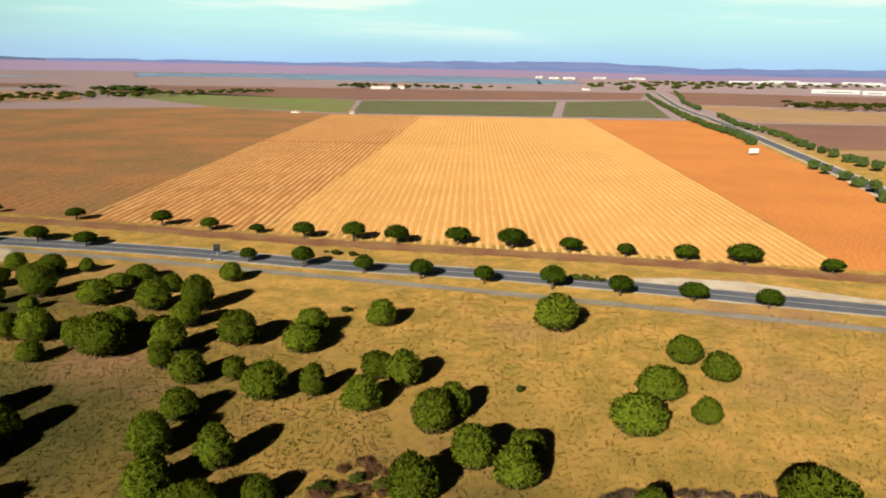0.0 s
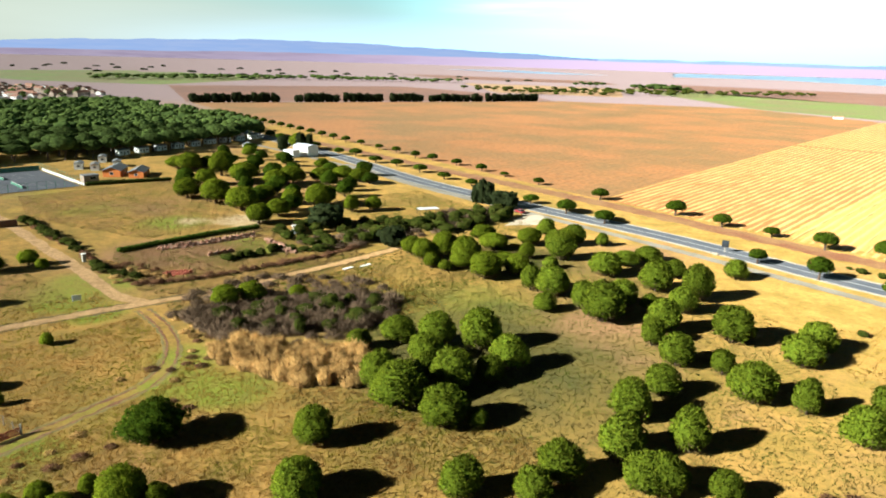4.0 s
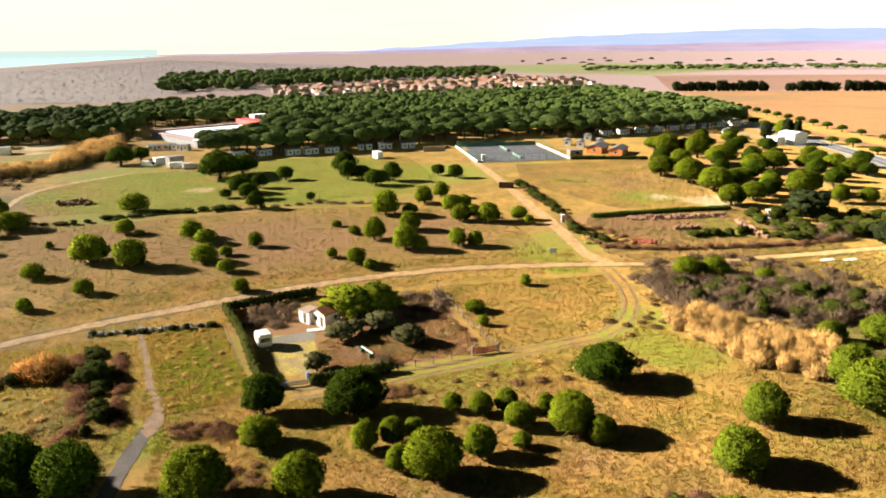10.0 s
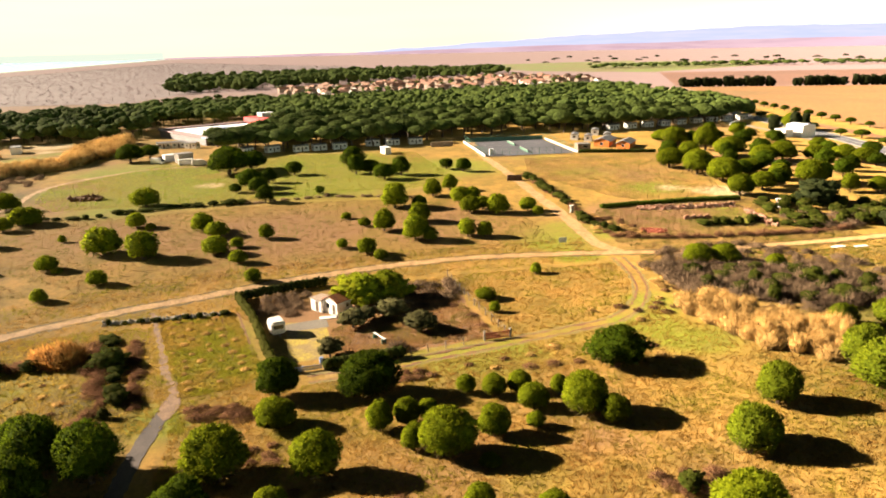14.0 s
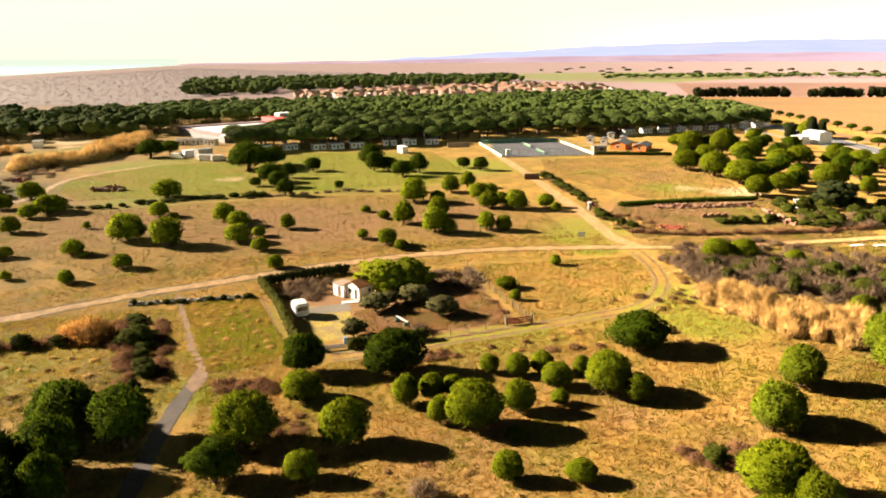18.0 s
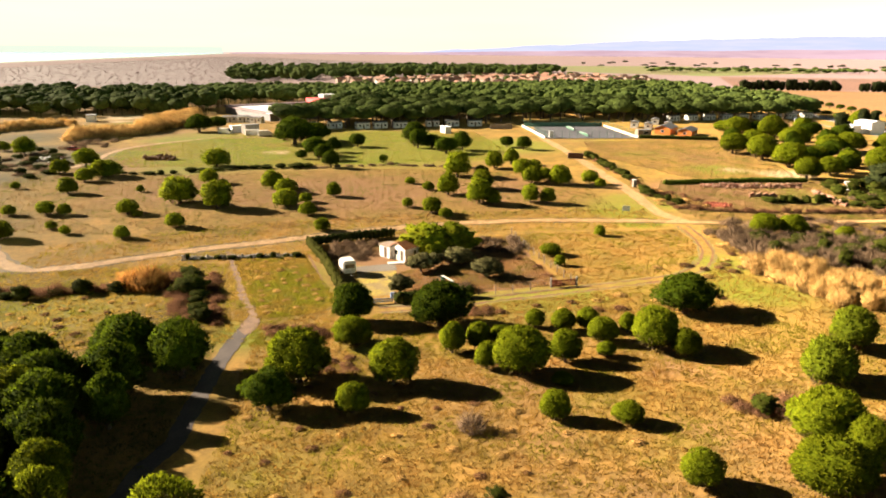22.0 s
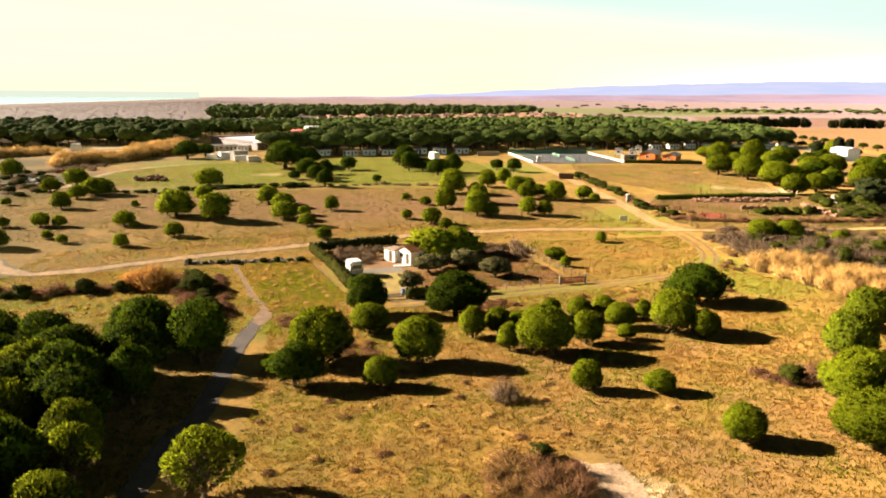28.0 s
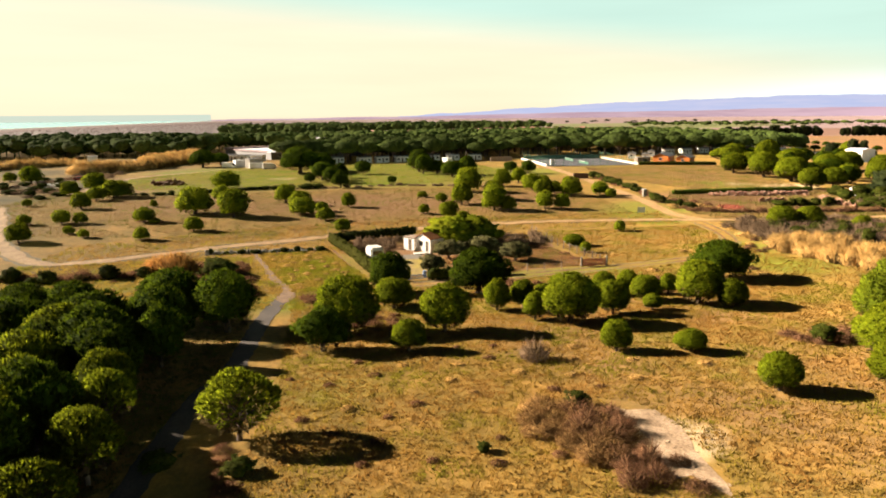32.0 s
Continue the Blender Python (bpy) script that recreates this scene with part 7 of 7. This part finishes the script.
for s in (-1, 1):
    part("gate_post", boxes(M_WOOD, (s * 2.3 - 0.15, -0.15, 0, s * 2.3 + 0.15, 0.15, 1.7), bevel=0.02), t)
for k in range(14):
    part("slat", boxes(M_BLUE, (-2.0 + k * 0.29, -0.03, 0.15, -1.85 + k * 0.29, 0.03, 0.85)), t)
for z in (0.3, 0.7):
    part("rail", boxes(M_BLUE, (-2.1, 0.031, z, 2.1, 0.06, z + 0.08)), t)
t = thing("water_butt", pose(-95.9, 2.3, 0), "small blue water barrel in a garden", "barrel")
bm = bmesh.new()
bmesh.ops.create_cone(bm, cap_ends=True, segments=14, radius1=0.3, radius2=0.3, depth=0.9, matrix=pose(0, 0, 0.45))
part("barrel", (bm, M_BLUE), t)
t = thing("plank", pose(-101.5, 11.6, 0, 0, 0, 20), "white plank leaning on a green trestle", "plank")
part("board", boxes(M_WHITE, (-1.7, -0.14, 0.8, 1.7, 0.14, 0.87)), t)
for s in (-1.3, 1.3):
    part("leg", boxes(M_GREENFENCE, (s - 0.08, -0.4, 0, s + 0.08, 0.4, 0.8)), t)

# ---------------------------------------------------------------- tracks, signs and small things
t = thing("notice_board", pose(-143.8, 59.8, 0, 0, 0, 75), "pale blue notice board on two posts", "sign")
part("board", boxes(M_WHITE_ROOF, (-0.8, -0.03, 0.6, 0.8, 0.03, 1.7), bevel=0.01), t)
for s in (-0.7, 0.7):
    part("post", boxes(M_WOOD, (s - 0.05, 0.031, 0, s + 0.05, 0.13, 1.75)), t)
t = thing("pillar", pose(-172.4, 74.6, 0), "pale stone pillar beside a track", "pillar")
part("shaft", boxes(M_POST, (-0.4, -0.4, 0, 0.4, 0.4, 1.9), bevel=0.04), t)
part("cap", boxes(M_WHITE, (-0.5, -0.5, 1.903, 0.5, 0.5, 2.05), bevel=0.03), t)
t = thing("skip", pose(-222.4, 76.6, 0, 0, 0, 74), "dark brown steel skip blocking a track", "skip")
part("tub", boxes(M_BROWNMETAL, (-2.4, -1.0, 0.15, 2.4, -0.9, 1.7), (-2.4, 0.9, 0.15, 2.4, 1.0, 1.7), (-2.4, -0.9, 0.15, -2.3, 0.9, 1.7), (2.3, -0.9, 0.15, 2.4, 0.9, 1.7), (-2.3, -0.9, 0.15, 2.3, 0.9, 0.25)), t)
for i in range(5):
    part("rib", boxes(M_BROWNMETAL, (-2.2 + i * 1.05, -1.07, 0.15, -2.08 + i * 1.05, -1.003, 1.7)), t)
for x, y in ((-123.7, 114.5), (-122.5, 119.2)):
    tagged(part("concrete_slab", boxes(M_WHITE, (x - 0.5, y - 1.5, 0, x + 0.5, y + 1.5, 0.18), bevel=0.03), None), "pale broken concrete slab lying in grass", "slab", "slabs in the grass")
rock_pile("log_pile", [(-170.2, 93), (-168.6, 100.3), (-167.5, 109), (-166.6, 119)], 2.4, 1.1, 0.4, 190, M_RUBBLE, "long heap of red-brown logs and rubble", "rubble heap", 1)
rock_pile("rubble_heap", [(-158, 117.5), (-152.2, 117), (-146, 115.7)], 3.2, 0.9, 0.45, 70, M_RUBBLE, "low heap of brown rubble", "rubble heap", 2)
rock_pile("brick_heap", [(-149, 82.6), (-147, 86.4)], 2.4, 0.9, 0.4, 45, M_REDWOOD, "small heap of red bricks", "rubble heap", 3)
rock_pile("stone_bank", [(-121.8, -31), (-121.4, -24), (-121.0, -12)], 1.4, 0.5, 0.28, 80, M_POST, "low bank of pale field stones", "stone bank", 4)
rock_pile("junk_heap", [(-238.4, -91), (-237, -86)], 4.0, 1.0, 0.6, 40, M_WHITE, "heap of pale scrap and rubble", "scrap heap", 5)
rock_pile("earth_mound", [(-236.4, -60), (-235.6, -51)], 4.0, 1.6, 0.6, 40, M_BANK, "dark brown earth mound", "earth mound", 6)
rock_pile("stone_scatter", [(-42, 8), (-37, 8.4), (-31, 8)], 2.6, 0.1, 0.13, 26, M_BARE, "scattered pale stones on bare ground", "stones", 7, False)
sheet("bare_patch", [(-43.5, 6.8), (-42.7, 8.1), (-41.9, 10.3), (-39.2, 10.3), (-37, 10.1), (-34.6, 9.9), (-30.7, 9.3), (-28.4, 8.6), (-30.4, 7.6), (-32.1, 7.4), (-31.3, 5.9), (-33.9, 6.1), (-36.8, 7.2), (-39.9, 7.1)], 0.03, M_BARE, "pale bare earth patch in tawny grass", "bare patch", 0.45)
t = thing("sunken_wall", pose(-156, 101.4, 0, 0, 0, 84), "low ruined brown stone wall", "wall")
for k in range(12):
    part("stone", boxes(M_RUBBLE, (-3.6 + k * 0.6, -0.25, 0, -3.04 + k * 0.6, 0.25, 0.9 + 0.3 * math.sin(k * 2.1)), bevel=0.05), t)
car(-131.3, 199.4, 160, M_CAR_RED, "small red car parked by the road")
car(-159.6, 128.2, 40, M_WHITE, "abandoned white car among scrub")
car(-261, -88, 70, M_CAR_RED, "old red car among scrap")
t = thing("shelter", pose(-150.6, 175, 0, 0, 0, 60), "open shelter with a white sheet roof", "shelter")
part("roof", boxes(M_WHITE_ROOF, (-3.4, -1.6, 2.1, 3.4, 1.6, 2.2), bevel=0.01), t)
for px_ in (-3.2, 0, 3.2):
    for py_ in (-1.4, 1.4):
        part("post", boxes(M_WOOD, (px_ - 0.07, py_ - 0.07, 0, px_ + 0.07, py_ + 0.07, 2.1)), t)
t = thing("road_sign", pose(-63, 197.2, 0, 0, 0, 15), "dark backed road sign on a post", "road sign")
part("panel", boxes(M_DARK, (-0.9, -0.04, 1.4, 0.9, 0.04, 3.4), bevel=0.02), t)
part("post", boxes(M_POST, (-0.1, 0.041, 0, 0.1, 0.2, 3.3)), t)
tagged(part("rubble_stone", boxes(M_GRAVEL, (-64.6, 192.2, 0, -63.2, 193.4, 0.5), bevel=0.15), None), "pale block of stone by the road", "stone")
sheet("layby", [(44, 181.5), (60, 183.5), (78, 181), (96, 171.5), (112, 163.6), (104, 164.4), (70, 173.6), (46, 180)], 0.045, M_GRAVEL, "pale gravel lay-by beside the road", "lay-by", 0.4)
sheet("layby", [(-134, 204.5), (-122, 201.5), (-116, 190), (-124, 180), (-128, 196)], 0.045, M_GRAVEL, "pale gravel lay-by beside the road", "lay-by", 0.5)
sheet("verge", [(-250, 233), (-150, 208), (-132, 203.6), (-131, 201), (-150, 204), (-190, 214), (-250, 229.6)], 0.035, M_PATHGREY, "grey gravel strip beside the road", "verge", 0.4)

# ---------------------------------------------------------------- tennis court
COURT = pose(-297, 104.5, 0, 0, 0, 85)
t = thing("tennis_court", COURT, "blue-grey hard tennis court with white lines", "tennis court")
part("surface", boxes(M_COURT, (-18, -23, 0, 18, 23, 0.07)), t)
for cy in (-11.0, 11.0):
    LINES = [(-11.9, -5.5, 11.9, -5.45), (-11.9, 5.45, 11.9, 5.5), (-11.9, -4.15, 11.9, -4.1), (-11.9, 4.1, 11.9, 4.15), (-11.9, -5.5, -11.8, 5.5), (11.8, -5.5, 11.9, 5.5), (-6.4, -4.1, -6.35, 4.1), (6.35, -4.1, 6.4, 4.1), (-6.4, -0.03, 6.4, 0.03)]
    part("court_line", boxes(M_PAINT, *[(a, b + cy, 0.074, c, d + cy, 0.078) for a, b, c, d in LINES]), t)
    net = part("net", boxes(M_GREENFENCE, (-0.02, cy - 6.3, 0.1, 0.02, cy + 6.3, 0.98)), t, "dark tennis net with a white band")
    part("band", boxes(M_PAINT, (-0.04, cy - 6.3, 0.983, 0.04, cy + 6.3, 1.08)), net)
    for s in (-6.4, 6.4):
        part("net_post", boxes(M_GREENFENCE, (-0.05, cy + s - 0.05, 0.07, 0.05, cy + s + 0.05, 1.12)), t)
t = thing("court_fence", COURT, "green posts and rails round a tennis court", "fence")
bm = boxes(M_GREENFENCE, (-0.06, -0.06, 0, 0.06, 0.06, 3.0))
post_me = bpy.data.meshes.new("post")
bm[0].to_mesh(post_me)
bm[0].free()
post_me.materials.append(M_GREENFENCE)
for i in range(13):
    for s in (-23.4, 23.4):
        part("post", post_me, t, "", pose(-18.4 + i * 3.066, s, 0))
for i in range(1, 16):
    for s in (-18.4, 18.4):
        part("post", post_me, t, "", pose(s, -23.4 + i * 2.925, 0))
for z in (1.5, 2.95):
    part("rail", boxes(M_GREENFENCE, (-18.4, -23.43, z, 18.4, -23.37, z + 0.05), (-18.4, 23.37, z, 18.4, 23.43, z + 0.05), (-18.43, -23.37, z, -18.37, 23.37, z + 0.05), (18.37, -23.37, z, 18.43, 23.37, z + 0.05)), t)
part("windbreak", boxes(M_GREENFENCE, (-18.4, 23.45, 0, 18.4, 23.5, 1.9)), t, "green windbreak sheet")
for s, lab in ((-19.2, "low white wall along the court's track side"), (19.2, "low white wall along the court's camp side")):
    w = tagged(new("court_wall", bpy.data.meshes.new("court_wall")), lab, "wall")
    bm, mat = boxes(M_WHITE, (s - 0.2, -23, 0, s + 0.2, 23, 0.9), bevel=0.02)
    bm.to_mesh(w.data)
    bm.free()
    w.data.materials.append(mat)
    w.matrix_basis = COURT
flat_house("umpire_hut", -279, 87, 85, 1.6, 1.2, 2.4, M_WHITE, M_WHITE_ROOF, "small white box at the court's corner", category="hut")

# ---------------------------------------------------------------- the camp
for x, y, turn in ((-319, 14, 20), (-320, 22, 15), (-320.5, 31, 8), (-326, 46.5, 4), (-325, 55.5, 4), (-324.5, 66, 2), (-322, 2, 30), (-321, -9, 40)):
    mobile_home(x - 2, y, turn + 90, "mobile homes at the wood's edge", 6.0)
for x, y, turn in ((-313, 138.5, 150), (-306, 142, 150), (-326, 155, 150), (-309, 153, 150)):
    mobile_home(x, y, turn, "mobile homes beside the court", 6.6, "white mobile home with a grey roof beside a court")
for k in range(9):
    mobile_home(-341 - 2.2 * k, 172 + 11 * k, 100, "mobile homes in the pines", 6.0, "white mobile home in the shade of pines")
flat_house("container", -300, 47.5, 12, 5.6, 2.5, 2.7, M_WHITE, M_WHITE_ROOF, "white container on the camp lawn", category="container")
tagged(part("camp_wall", boxes(M_CREAM, (-313, 70, 0, -312.6, 80, 2.1), bevel=0.02), None), "low pinkish rendered wall at the camp entrance", "wall")
gable_house("snack_bar", -289, 142, 140, 13, 6.5, 2.6, 1.2, M_ORANGE_WALL, M_GREY_ROOF, "orange rendered bar with a grey roof", "camp bars", [("x-", 0.0, 0.8, 1.4, 1.2), ("y-", 2.0, 0.8, 1.4, 1.2)], [("y-", -1.5, 1.0, 2.1)], 0.5)
gable_house("snack_bar", -280.5, 147.5, 140, 12, 5.5, 2.3, 1.1, M_ORANGE_WALL, M_GREY_ROOF, "orange rendered bar with a grey roof", "camp bars", [("x-", 0.0, 0.8, 1.2, 1.0)], [("y-", 1.5, 1.0, 2.1)], 0.5)
flat_house("pump_house", -279.5, 127, 85, 5.5, 4, 2.6, M_CREAM, M_GREY_ROOF, "low cream pump house beside a court", "", [("y-", 0.5, 1.0, 2.2, 1.2)], [("x+", 0.0, 0.9, 2.0)])
hedge("hedge", [(-174.6, 84.8), (-174.8, 96), (-174.4, 111), (-172.7, 124.5)], 1.7, 1.3, "low dull green hedge behind a log heap", 75, M_HEDGE_GREEN)
hedge("hedge", [(-271.5, 122.5), (-267, 136), (-262, 150)], 1.3, 1.5, "long dark clipped hedge by the court", 74)

# big camp hall round a white-roofed yard
t = thing("camp_hall", pose(-394, -17, 0, 0, 0, 118), "large low hall with a white roof and one red wing", "building")
part("wall", boxes(M_GREY_ROOF, (-26, -27, 0, 26, 27, 3.3), bevel=0.05), t)
part("yard_roof", boxes(M_WHITE_ROOF, (-22, -23, 3.303, 22, 23, 3.7), bevel=0.05), t, "white sheet roof")
for row, top, mat, lab in (((-26.6, -27.6, 22.1, -23.2), 3.7, M_WHITE_ROOF, "white roof edge"), ((-26.6, 23.2, 22.1, 27.6), 4.4, M_MAUVE_ROOF, "mauve sheet roof"), ((-26.6, -23.1, -22.2, 23.1), 3.8, M_MAUVE_ROOF, "mauve sheet roof"), ((22.2, -27.6, 29.5, 27.6), 6.6, M_RED_ROOF, "red sheet roof")):
    part("roof", boxes(mat, (row[0], row[1], 3.3, row[2], row[3], top), bevel=0.15), t, lab)
for k in range(6):
    part("tarpaulin", boxes(M_BLUE if k % 3 == 0 else M_WHITE, (-17 + k * 5.6, -18 + (k * 7) % 22, 3.703, -13.4 + k * 5.6, -9 + (k * 7) % 22, 3.9), bevel=0.05), t, "pale sheet lying on the roof")
for k in range(8):
    opening(t, "window", "x+", -22 + k * 6.2, 1.2, 2.2, 1.6, 54, 52)
    opening(t, "window", "y-", -21 + k * 6.0, 1.2, 2.2, 1.6, 54, 52)
flat_house("chimney_block", -436, 2, 118, 8, 6, 8, M_WHITE, M_WHITE_ROOF, "white rooftop block at the hall's corner")
for x, y, turn in ((-357, -46, 100), (-357, -39.5, 100), (-352, -33, 60)):
    mobile_home(x, y, turn, "cabins before the hall", 6.0, "white cabin before a large hall")
flat_house("container", -312, -38.5, 120, 6, 2.5, 2.7, M_WHITE_ROOF, M_WHITE_ROOF, "white container beside parked vans", category="container")
flat_house("shed", -307, -33, 120, 6, 4, 3.6, M_POST, M_GREY_ROOF, "small grey shed among parked vans", category="shed")
van(-299, -31, 100, M_WHITE, "white lorry parked before a hall", "parked vans", 7.0)
van(-295.5, -26.5, 100, M_WHITE, "white van parked before a hall", "parked vans")
van(-306, -43, 60, M_WHITE, "white van parked before a hall", "parked vans")
flat_house("shed", -365, -109.5, 10, 7, 4, 3.0, M_WHITE_ROOF, M_GREY_ROOF, "pale blue-white shed behind dune reeds", category="shed")
gable_house("road_house", -283, 236, 190, 9, 8, 5.2, 0.7, M_WHITEWASH, M_WHITE_ROOF, "white two-storey house beside the road", "houses by the road", [("y-", -2, 0.9, 1.2, 1.3), ("y-", 2, 0.9, 1.2, 1.3), ("y-", 0, 3.2, 1.2, 1.2), ("x+", 0, 3.2, 1.2, 1.2)], [("x+", -1.5, 1.0, 2.1)], 0.1)
flat_house("road_house", -284.5, 228.4, 190, 6, 5, 3.4, M_WHITEWASH, M_WHITE_ROOF, "low white annex beside the road", "houses by the road", [("y-", 0, 1.0, 1.4, 1.2)])
gable_house("road_house", -318, 228, 150, 9, 6, 2.6, 1.2, M_WHITE, M_GREY_ROOF, "long low house among trees", "houses by the road", [("y-", 0, 1.0, 1.4, 1.2)])

# ---------------------------------------------------------------- village and far buildings
VILLAGE = [(-690, 40), (-725, 180), (-742, 320), (-780, 378), (-860, 400), (-985, 345), (-920, 200), (-810, 15)]
rngv = random.Random(77)
house_forms = []
for i in range(4):
    w, d, h = 6.5 + 2 * i % 5, 5.5 + i % 2, 2.6 + 0.8 * (i % 3)
    g = gable_house("village_house", -830 - 14 * i, 120 + 30 * i, 40 * i, w, d, h, 1.7, (M_CREAM, M_CREAM, M_CREAM, M_WHITE)[i], (M_TILE_PALE, M_TILE_VILLAGE, M_TILE_VILLAGE, M_TILE_VILLAGE)[i],
                    ("cream village house with a faded tiled roof", "cream village house with a weathered pink tiled roof", "cream village house with a weathered pink tiled roof", "white village house with a weathered pink tiled roof")[i], "village houses", [("y-", 1.5, 1.0, 1.1, 1.2), ("x+", 0, 1.0, 1.1, 1.2)])
    house_forms.append(g)
for i, (x, y) in enumerate(scatter(78, VILLAGE, 13.5, 3500)):
    copy_thing(house_forms[i % 4], pose(x, y, 0, 0, 0, rngv.choice((20, 35, 110, 125)) + rngv.uniform(-8, 8)))
for x, y, w, d, h, lab, mat in ((-150, 1715, 44, 14, 9, "long white farmhouse among trees", M_WHITE), (-105, 1738, 16, 12, 11, "white farm barn among trees", M_WHITE), (552, 1172, 34, 12, 5, "orange farm building by dark trees", M_CREAM),
                                (-103, 818, 5, 4, 4, "small white pump hut at a field's edge", M_WHITE), (357, 1911, 18, 10, 6, "white hut in far fields", M_WHITE), (-166, 820, 9, 3, 3, "white trailer at a field's edge", M_WHITE)):
    gable_house("farmhouse", x, y, 8, w, d, h * 0.7, h * 0.3, mat, M_TILE if "orange" in lab else M_TILE_PALE, lab, "far farm buildings", [("y-", w * 0.25, 1.0, 1.2, 1.2), ("y-", -w * 0.25, 1.0, 1.2, 1.2)])
for x, y, w, d in ((1402, 3512, 150, 40), (1560, 3606, 110, 40), (1700, 3473, 140, 50), (1048, 2012, 120, 40), (1110, 1941, 60, 40), (1180, 1781, 90, 40), (1067, 4200, 90, 40), (1300, 4300, 120, 40), (1500, 4250, 90, 40), (1800, 4000, 150, 40), (560, 3888, 50, 20), (509, 4100, 40, 20), (640, 3900, 60, 20), (2100, 3800, 180, 50), (1900, 3300, 120, 40), (850, 4150, 70, 30)):
    flat_house("warehouse", x, y, -20, w, d, 10, M_WHITE, M_WHITE_ROOF, "long white warehouse on the far plain", "warehouses on the plain", [("y-", 0, 3, w * 0.6, 2)])
gable_house("hut", -161.5, 130.2, 60, 2.6, 2.2, 1.5, 0.5, M_RED_ROOF, M_WHITE, "small red hut with a white roof in scrub", "", [("y-", 0, 0.5, 0.7, 0.6)])
t = thing("hoarding", pose(201, 478, 0, 0, 0, 20), "white roadside hoarding on posts", "hoarding")
part("panel", boxes(M_WHITE, (-4, -0.1, 1.2, 4, 0.1, 4.4), bevel=0.02), t)
for s in (-3, 0, 3):
    part("post", boxes(M_WOOD, (s - 0.1, 0.103, 0, s + 0.1, 0.3, 4.2)), t)
for x0, x1 in ((0.0, 0.2), (0.235, 0.345), (0.36, 0.46), (0.48, 0.575), (0.59, 0.75), (0.76, 0.93)):
    k = int((x1 - x0) * 430 / 4.6)
    for i in range(k):
        u = x0 + (x1 - x0) * i / k
        plant("windbreak_tree", CYPRESS, i + int(u * 50), -640 + 168 * u + rngv.uniform(-1, 1), 398 + 399 * u + rngv.uniform(-1, 1), rngv.uniform(2.8, 4.0), rngv.uniform(7.5, 10.5), "dark upright tree of a field windbreak", "tree", "trees of the windbreak")
canopy("village_trees", scatter(79, VILLAGE, 24, 900), 4.0, 7.0, 2.5, 4.5, M_PINE_FAR, "dark garden trees between village houses", 17, 2.4)
canopy("tree_clump", scatter(81, [(-580, 1230), (-500, 1225), (-495, 1275), (-570, 1285)], 11, 300), 8, 14, 6, 9, M_PINE_FAR, "dark far clump of trees", 7)
canopy("tree_clump", scatter(82, [(-735, 1290), (-680, 1310), (-690, 1340), (-740, 1320)], 11, 200), 7, 10, 5, 7, M_PINE_FAR, "dark far clump of trees", 8)
canopy("tree_clump", scatter(83, [(-230, 1740), (-170, 1700), (-90, 1730), (-60, 1760), (-110, 1790), (-220, 1790)], 16, 200), 8, 14, 6, 9, M_SHRUB, "trees round a white farm", 9)
canopy("tree_clump", scatter(84, [(520, 1165), (560, 1060), (660, 1030), (680, 1110), (570, 1190)], 13, 300), 7, 12, 5, 8, M_SHRUB, "dark trees beside a farm", 10)
canopy("tree_line", scatter(85, [(-230, 1780), (60, 1820), (200, 2000), (-300, 1960)], 40, 200), 5, 8, 6, 10, M_SHRUB, "scattered far bushes by reed beds", 11)
canopy("tree_line", scatter(86, [(-1700, 600), (-900, 1250), (-760, 1500), (-1500, 1500), (-2300, 900)], 120, 500), 3, 5, 6, 12, M_CYPRESS, "scattered far trees on the plain", 12)
canopy("tree_line", scatter(87, [(400, 1900), (900, 2300), (2400, 3600), (1200, 3800), (500, 2700)], 70, 900), 6, 10, 8, 16, M_SHRUB, "scattered far trees on the plain", 13)

# ---------------------------------------------------------------- everything is laid onto the land
LONG = ("fence", "log_pile", "stone_bank", "rubble_heap", "brick_heap", "sunken_wall")
STILL = Matrix.Identity(4)
for ob in list(scene.objects):
    if ob.parent or ob.type not in ("MESH", "EMPTY"):
        continue
    if ob.type == "MESH" and ob.matrix_basis == STILL:
        co = np.empty(len(ob.data.vertices) * 3)
        ob.data.vertices.foreach_get("co", co)
        ob.data.vertices.foreach_set("co", laid(co.reshape(-1, 3)).ravel())
        ob.data.update()
        continue
    at = ob.matrix_basis.translation.copy()
    to = Vector(laid([(at.x, at.y, 0.0)])[0])
    size = 1 - float(land(at.x, at.y)) / SURVEY[2]
    whole = ob.matrix_basis.copy()
    if ob.name.split(".")[0] in LONG:
        for piece in ob.children:
            spot = whole @ piece.matrix_basis.translation
            if piece.matrix_basis == STILL:
                co = np.empty(len(piece.data.vertices) * 3)
                piece.data.vertices.foreach_get("co", co)
                co = co.reshape(-1, 3)
                world_co = co @ np.array(whole.to_3x3()).T + np.array(at)
                co[:, 2] += land(world_co[:, 0], world_co[:, 1]) - float(land(at.x, at.y))
                piece.data.vertices.foreach_set("co", co.ravel())
                piece.data.update()
            else:
                piece.matrix_basis = Matrix.Translation((0, 0, float(land(spot.x, spot.y) - land(at.x, at.y)))) @ piece.matrix_basis
    ob.matrix_basis = Matrix.Translation(to) @ Matrix.Scale(size, 4) @ Matrix.Translation(-Vector((at.x, at.y, 0))) @ whole
